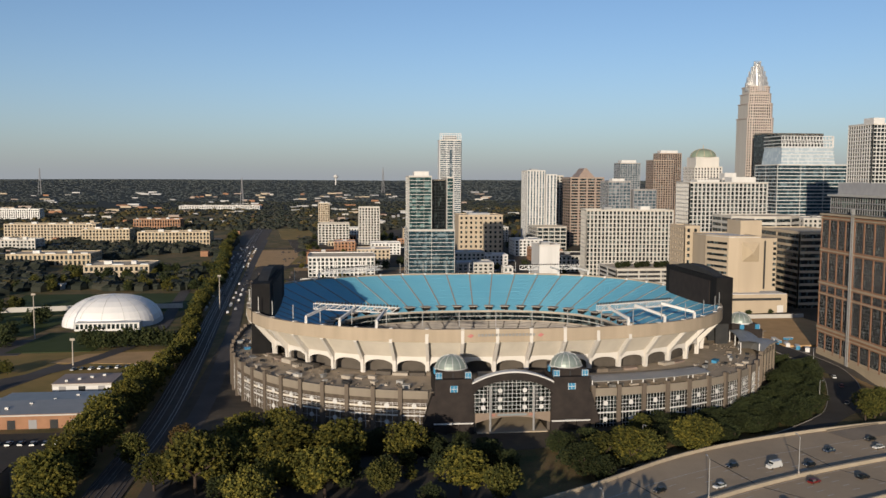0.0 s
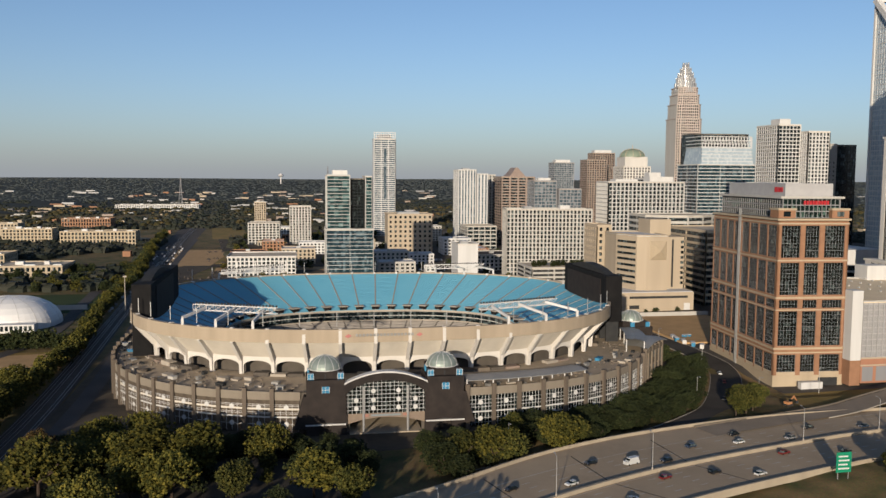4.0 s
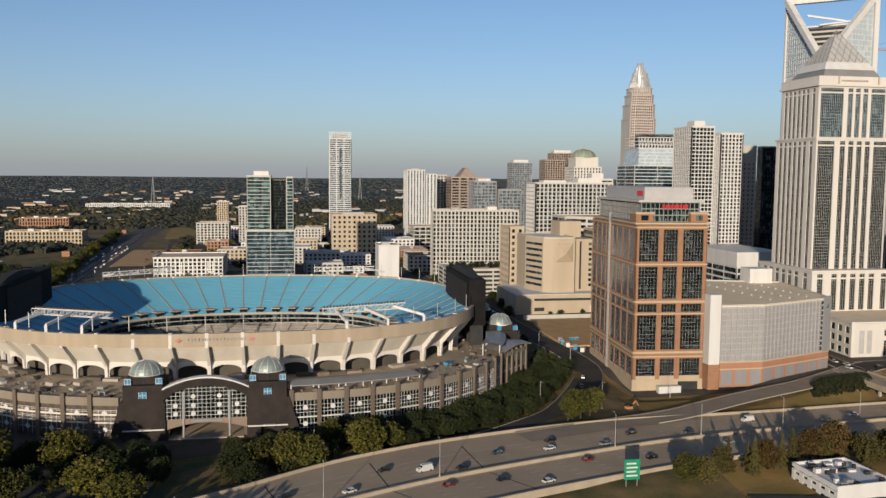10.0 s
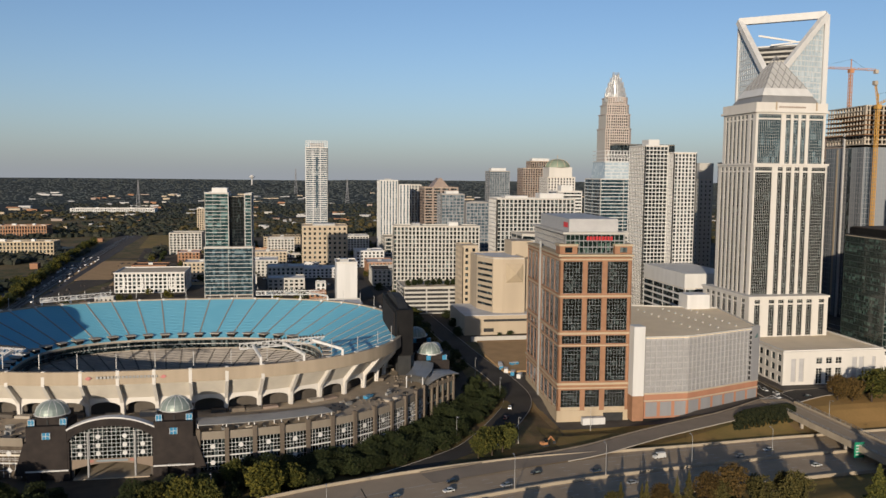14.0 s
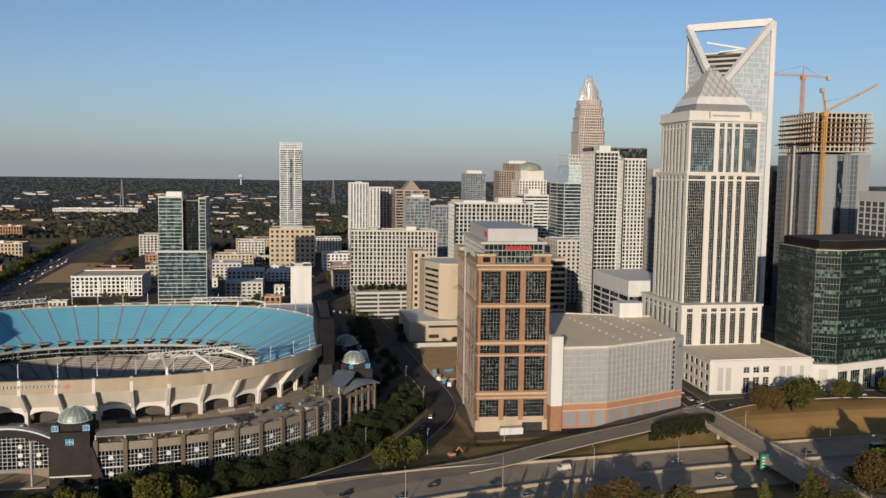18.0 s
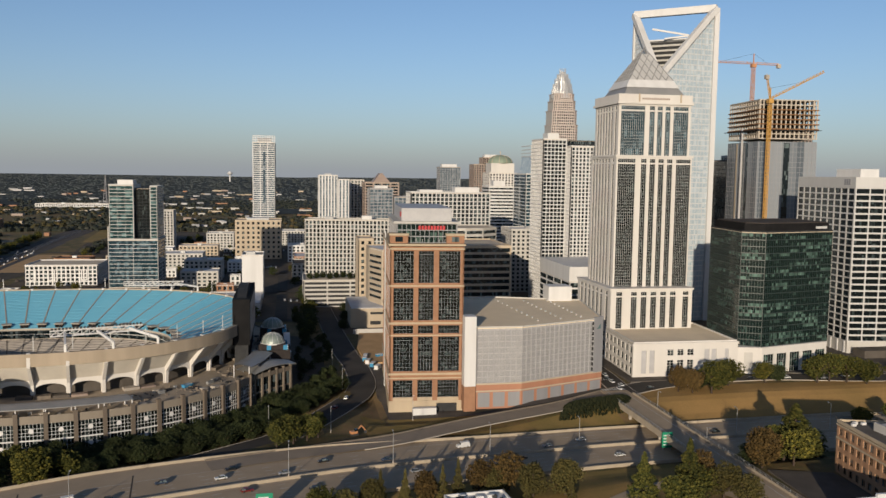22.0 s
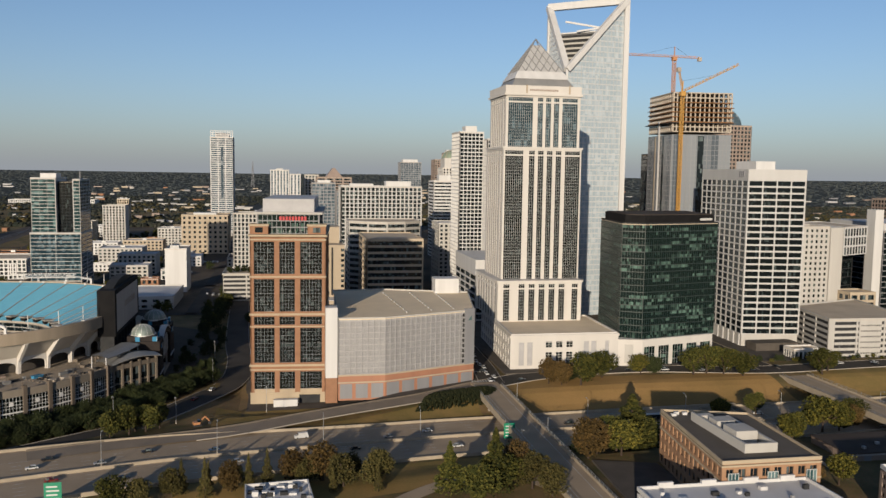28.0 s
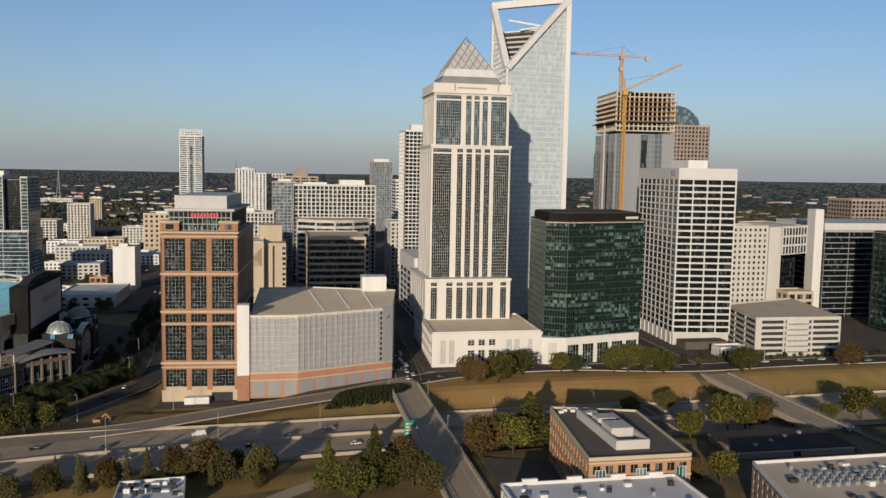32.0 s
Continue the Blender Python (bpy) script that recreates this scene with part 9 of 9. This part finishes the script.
for off, x, k in ((6, 70, 0), (10, 96, 2), (14, 104, 0), (6, 122, 1), (17, 140, 0), (10, 150, 5), (6, 163, 0), (14, 178, 4), (10, 196, 1), (18, 205, 0), (6, 222, 2), (13, 236, 0), (7, 262, 4), (14, 300, 5), (6, 332, 2), (10, 352, 1), (8, 420, 0), (14, 470, 2), (9, 520, 1),
                  (-6, 88, 1), (-10, 110, 0), (-14, 125, 2), (-6, 148, 3), (-10, 170, 0), (-18, 182, 1), (-6, 205, 3), (-14, 228, 0), (-9, 268, 2), (-6, 318, 0), (-13, 360, 1), (-8, 440, 2), (-12, 505, 0), (-7, 590, 1)):
    on_lane(median_line, off, x, k)
for x, y, a, k in ((279, 336, 24, 0), (322, 354, 22, 0), (228, 354, 55, 0), (244, 384, 66, 3), (251, 402, 72, 1), (398, 410, 90, 0), (400, 424, 90, 1), (397, 440, 90, 2), (402, 452, 90, 0), (440, 400, 5, 1), (470, 402, 4, 2), (505, 402, 358, 0), (540, 396, 352, 1), (600, 395, 2, 0), (640, 399, 0, 2), (390, 250, 90, 0), (397, 300, 270, 1), (569, 300, 90, 2), (575, 340, 270, 0), (576, 270, 270, 4)):
    park(k, x, y, max(ground_z(x, y), 0.5 if y > 340 and x > 380 else -9) + (0.35 if not (386 < x < 401 and y < 386 or 563 < x < 581 and y < 386) else 0.36), a)
for i in range(11):
    park(car_rng.choice((0, 1, 2, 1, 0)), 399 + car_rng.uniform(-3.5, 3.5), 389 + i * 7.5, 0.55, 90 if i % 2 else 270)
for i in range(14):
    x = 420 + i * 22 + car_rng.uniform(-6, 6)
    y = lerp_table([(396, 384), (430, 398), (492, 403), (560, 392), (640, 398), (760, 402)], x)
    park(car_rng.choice((0, 1, 2, 1, 0)), x, y + car_rng.choice((-4, 3)), max(ground_z(x, y), 0.3) + 0.32, 3)
for i in range(16):
    park(car_rng.choice((0, 1, 2, 2, 1, 4)), -176 + i * 4.6, 330 + car_rng.uniform(-0.5, 0.5), -2.95, 90)
for i in range(9):
    park(car_rng.choice((0, 1, 2, 1)), 256 + i * 4.5, 214, ground_z(270, 214) + 0.25, 80)
for x, y, a in LOT:
    park(car_rng.choice((0, 1, 2, 1, 0)), x, y, ground_z(x, y) + 0.25, a)
bus = thing("bus", "long dark city bus with a pale roof", "bus", 0, 0, 0)
b = Mesh()
b.box(-6.2, -1.3, 0.4, 6.2, 1.3, 3.0)
b.part("body", M["dark"], bus)
b = Mesh()
b.box(-6.1, -1.2, 3.0, 6.1, 1.2, 3.2)
b.part("roof", M["white"], bus)
b = Mesh()
b.box(-5.8, -1.33, 1.5, 5.4, 1.33, 2.6)
b.part("glass_band", M["glass_dark"], bus)
for x in (-4, 4):
    for s in (-1, 1):
        w = Mesh()
        w.cyl(x, s * 1.2, 0.0, 0.9, 0.45, seg=10)
        w.part("wheel", M["dark"], bus)
bus.matrix_basis = pose(462, median_line[min(range(len(median_line)), key=lambda j: abs(median_line[j].x - 462))].y + 7, hwy(462, 0) + 0.05, 0, 0, 2)


# ---- lamps, signs ----
def lamp_proto():
    t = thing("street_lamp", "tall slim grey highway lamp with a short arm", "street lamp", 0, 0, 0, "highway lamps")
    p = Mesh()
    p.cyl(0, 0, 0, 12.5, 0.16, 0.09, 8)
    p.part("pole", M["metal"], t)
    p = Mesh()
    p.bar((0, 0, 12.4), (0, 2.0, 12.9), 0.12)
    arm = p.part("arm", M["metal"], t)
    p = Mesh()
    p.box(-0.2, 1.8, 12.75, 0.2, 2.9, 12.98)
    p.part("lamp_head", M["metal"], arm)
    p = Mesh()
    p.cyl(0, 0, 0, 0.8, 0.3, 0.25, 8)
    p.part("foot", M["concrete"], t)
    return t


lamp0 = lamp_proto()
spots = []
for x in (70, 110, 150, 219, 262, 305, 350, 430, 480, 530):
    i = min(range(len(median_line)), key=lambda j: abs(median_line[j].x - x))
    spots.append((median_line[i].x, median_line[i].y, hwy(x, 0) + 1.2, 0))
for x, y in ((108, 292), (280, 359), (240, 345), (330, 380), (212, 350), (250, 420), (247, 470), (450, 394), (500, 397), (620, 405), (402, 300), (402, 350), (582, 320), (385, 282)):
    spots.append((x, y, ground_z(x, y) if y < 340 and x > 300 else max(ground_z(x, y), -3), 180))
for i, (x, y, z, a) in enumerate(spots):
    m = pose(x, y, z, 0, 0, a)
    if i == 0:
        lamp0.matrix_basis = m
    else:
        copy_thing(lamp0, m)
for x, y, wd in ((213, 246, 5.6), (386.2, 306, 5.0)):
    z = hwy(x, y)
    sg = thing("road_sign", "green highway sign board on two posts", "road sign", x, y, z)
    for s in (-1, 1):
        p = Mesh()
        p.box(x + s * wd * 0.35 - 0.12, y - 0.1, z - 4, x + s * wd * 0.35 + 0.12, y + 0.1, z + 6)
        p.part("post", M["metal"], sg)
    p = Mesh()
    p.box(x - wd / 2, y - 0.25, z + 1.5, x + wd / 2, y - 0.1, z + 8.5)
    board = p.part("board", M["green_sign"], sg)
    for k in range(4):
        q = Mesh()
        q.box(x - wd * 0.36, y - 0.29, z + 2.6 + k * 1.4, x + wd * (0.36 - 0.1 * (k % 2)), y - 0.25, z + 3.1 + k * 1.4)
        q.part("text_bar", M["white"], board)
# blue and white site containers by the bare plot
for i, (x, y, a) in enumerate(((268, 496, 78), (267, 489, 80), (268, 481, 75), (270, 473, 70), (272, 466, 62), (276, 499, 20))):
    bc = thing("site_container", "blue site container with a white roof by the bare plot" if i % 2 else "white site container by the bare plot", "container", x, y, -3, "site containers")
    fr = (x, y, math.cos(radians(a)), math.sin(radians(a)))
    z = ground_z(x, y)
    q = Mesh()
    q.fbox(fr, 0, 0, z, 6, 2.4, z + 2.5)
    q.part("body", M["sky_blue"] if i % 2 else M["white"], bc)
    q = Mesh()
    q.fbox(fr, -0.1, -0.1, z + 2.5, 6.1, 2.5, z + 2.65)
    q.part("roof", M["roof_white"], bc)
    q = Mesh()
    q.fbox(fr, 2.4, 2.4, z + 0.1, 3.3, 2.46, z + 2.1)
    q.part("door", M["grey"], bc)
rw = Mesh()
rw.box(268, 580, -3.5, 336, 581, 0.6)
whole(rw, "retaining_wall", M["offwhite"], "long pale low wall behind the bare plot", "wall", "structure")


def excavator(x, y, turn, label):
    z = ground_z(x, y) + 0.3
    t = thing("excavator", label, "excavator", x, y, z)
    c, n = math.cos(radians(turn)), math.sin(radians(turn))
    fr = (x, y, c, n)
    for o in (-1.1, 0.7):
        q = Mesh()
        q.fbox(fr, -1.8, o, z, 1.8, o + 0.5, z + 0.8)
        q.part("track", M["dark"], t)
    q = Mesh()
    q.fbox(fr, -1.7, -1.2, z + 0.9, 1.2, 1.2, z + 2.0)
    q.part("body", M["crane_red"], t)
    q = Mesh()
    q.fbox(fr, 0.0, 0.1, z + 2.0, 1.2, 1.2, z + 3.0)
    q.part("cab", M["glass_dark"], t)
    e, w = (x + 3.6 * c, y + 3.6 * n, z + 4.0), (x + 5.6 * c, y + 5.6 * n, z + 1.6)
    for nm, a, b in (("boom", (x + 1.0 * c, y + 1.0 * n, z + 1.6), e), ("stick", e, w)):
        q = Mesh()
        q.bar(a, b, 0.4, 0.5)
        q.part(nm, M["crane_red"], t)
    q = Mesh()
    q.box(w[0] - 0.6, w[1] - 0.6, w[2] - 1.2, w[0] + 0.6, w[1] + 0.6, w[2])
    q.part("bucket", M["dark"], t)


# made-up excavator, put where a red and orange pile lies
excavator(250, 337, 20, "orange excavator in place of a red-orange pile by the ramp")

tt = Mesh()
tt.box(283, 378, ground_z(286, 380), 295, 381, ground_z(286, 380) + 3.6)
whole(tt, "trailer", M["white"], "white box trailer parked at the brick tower", "trailer")
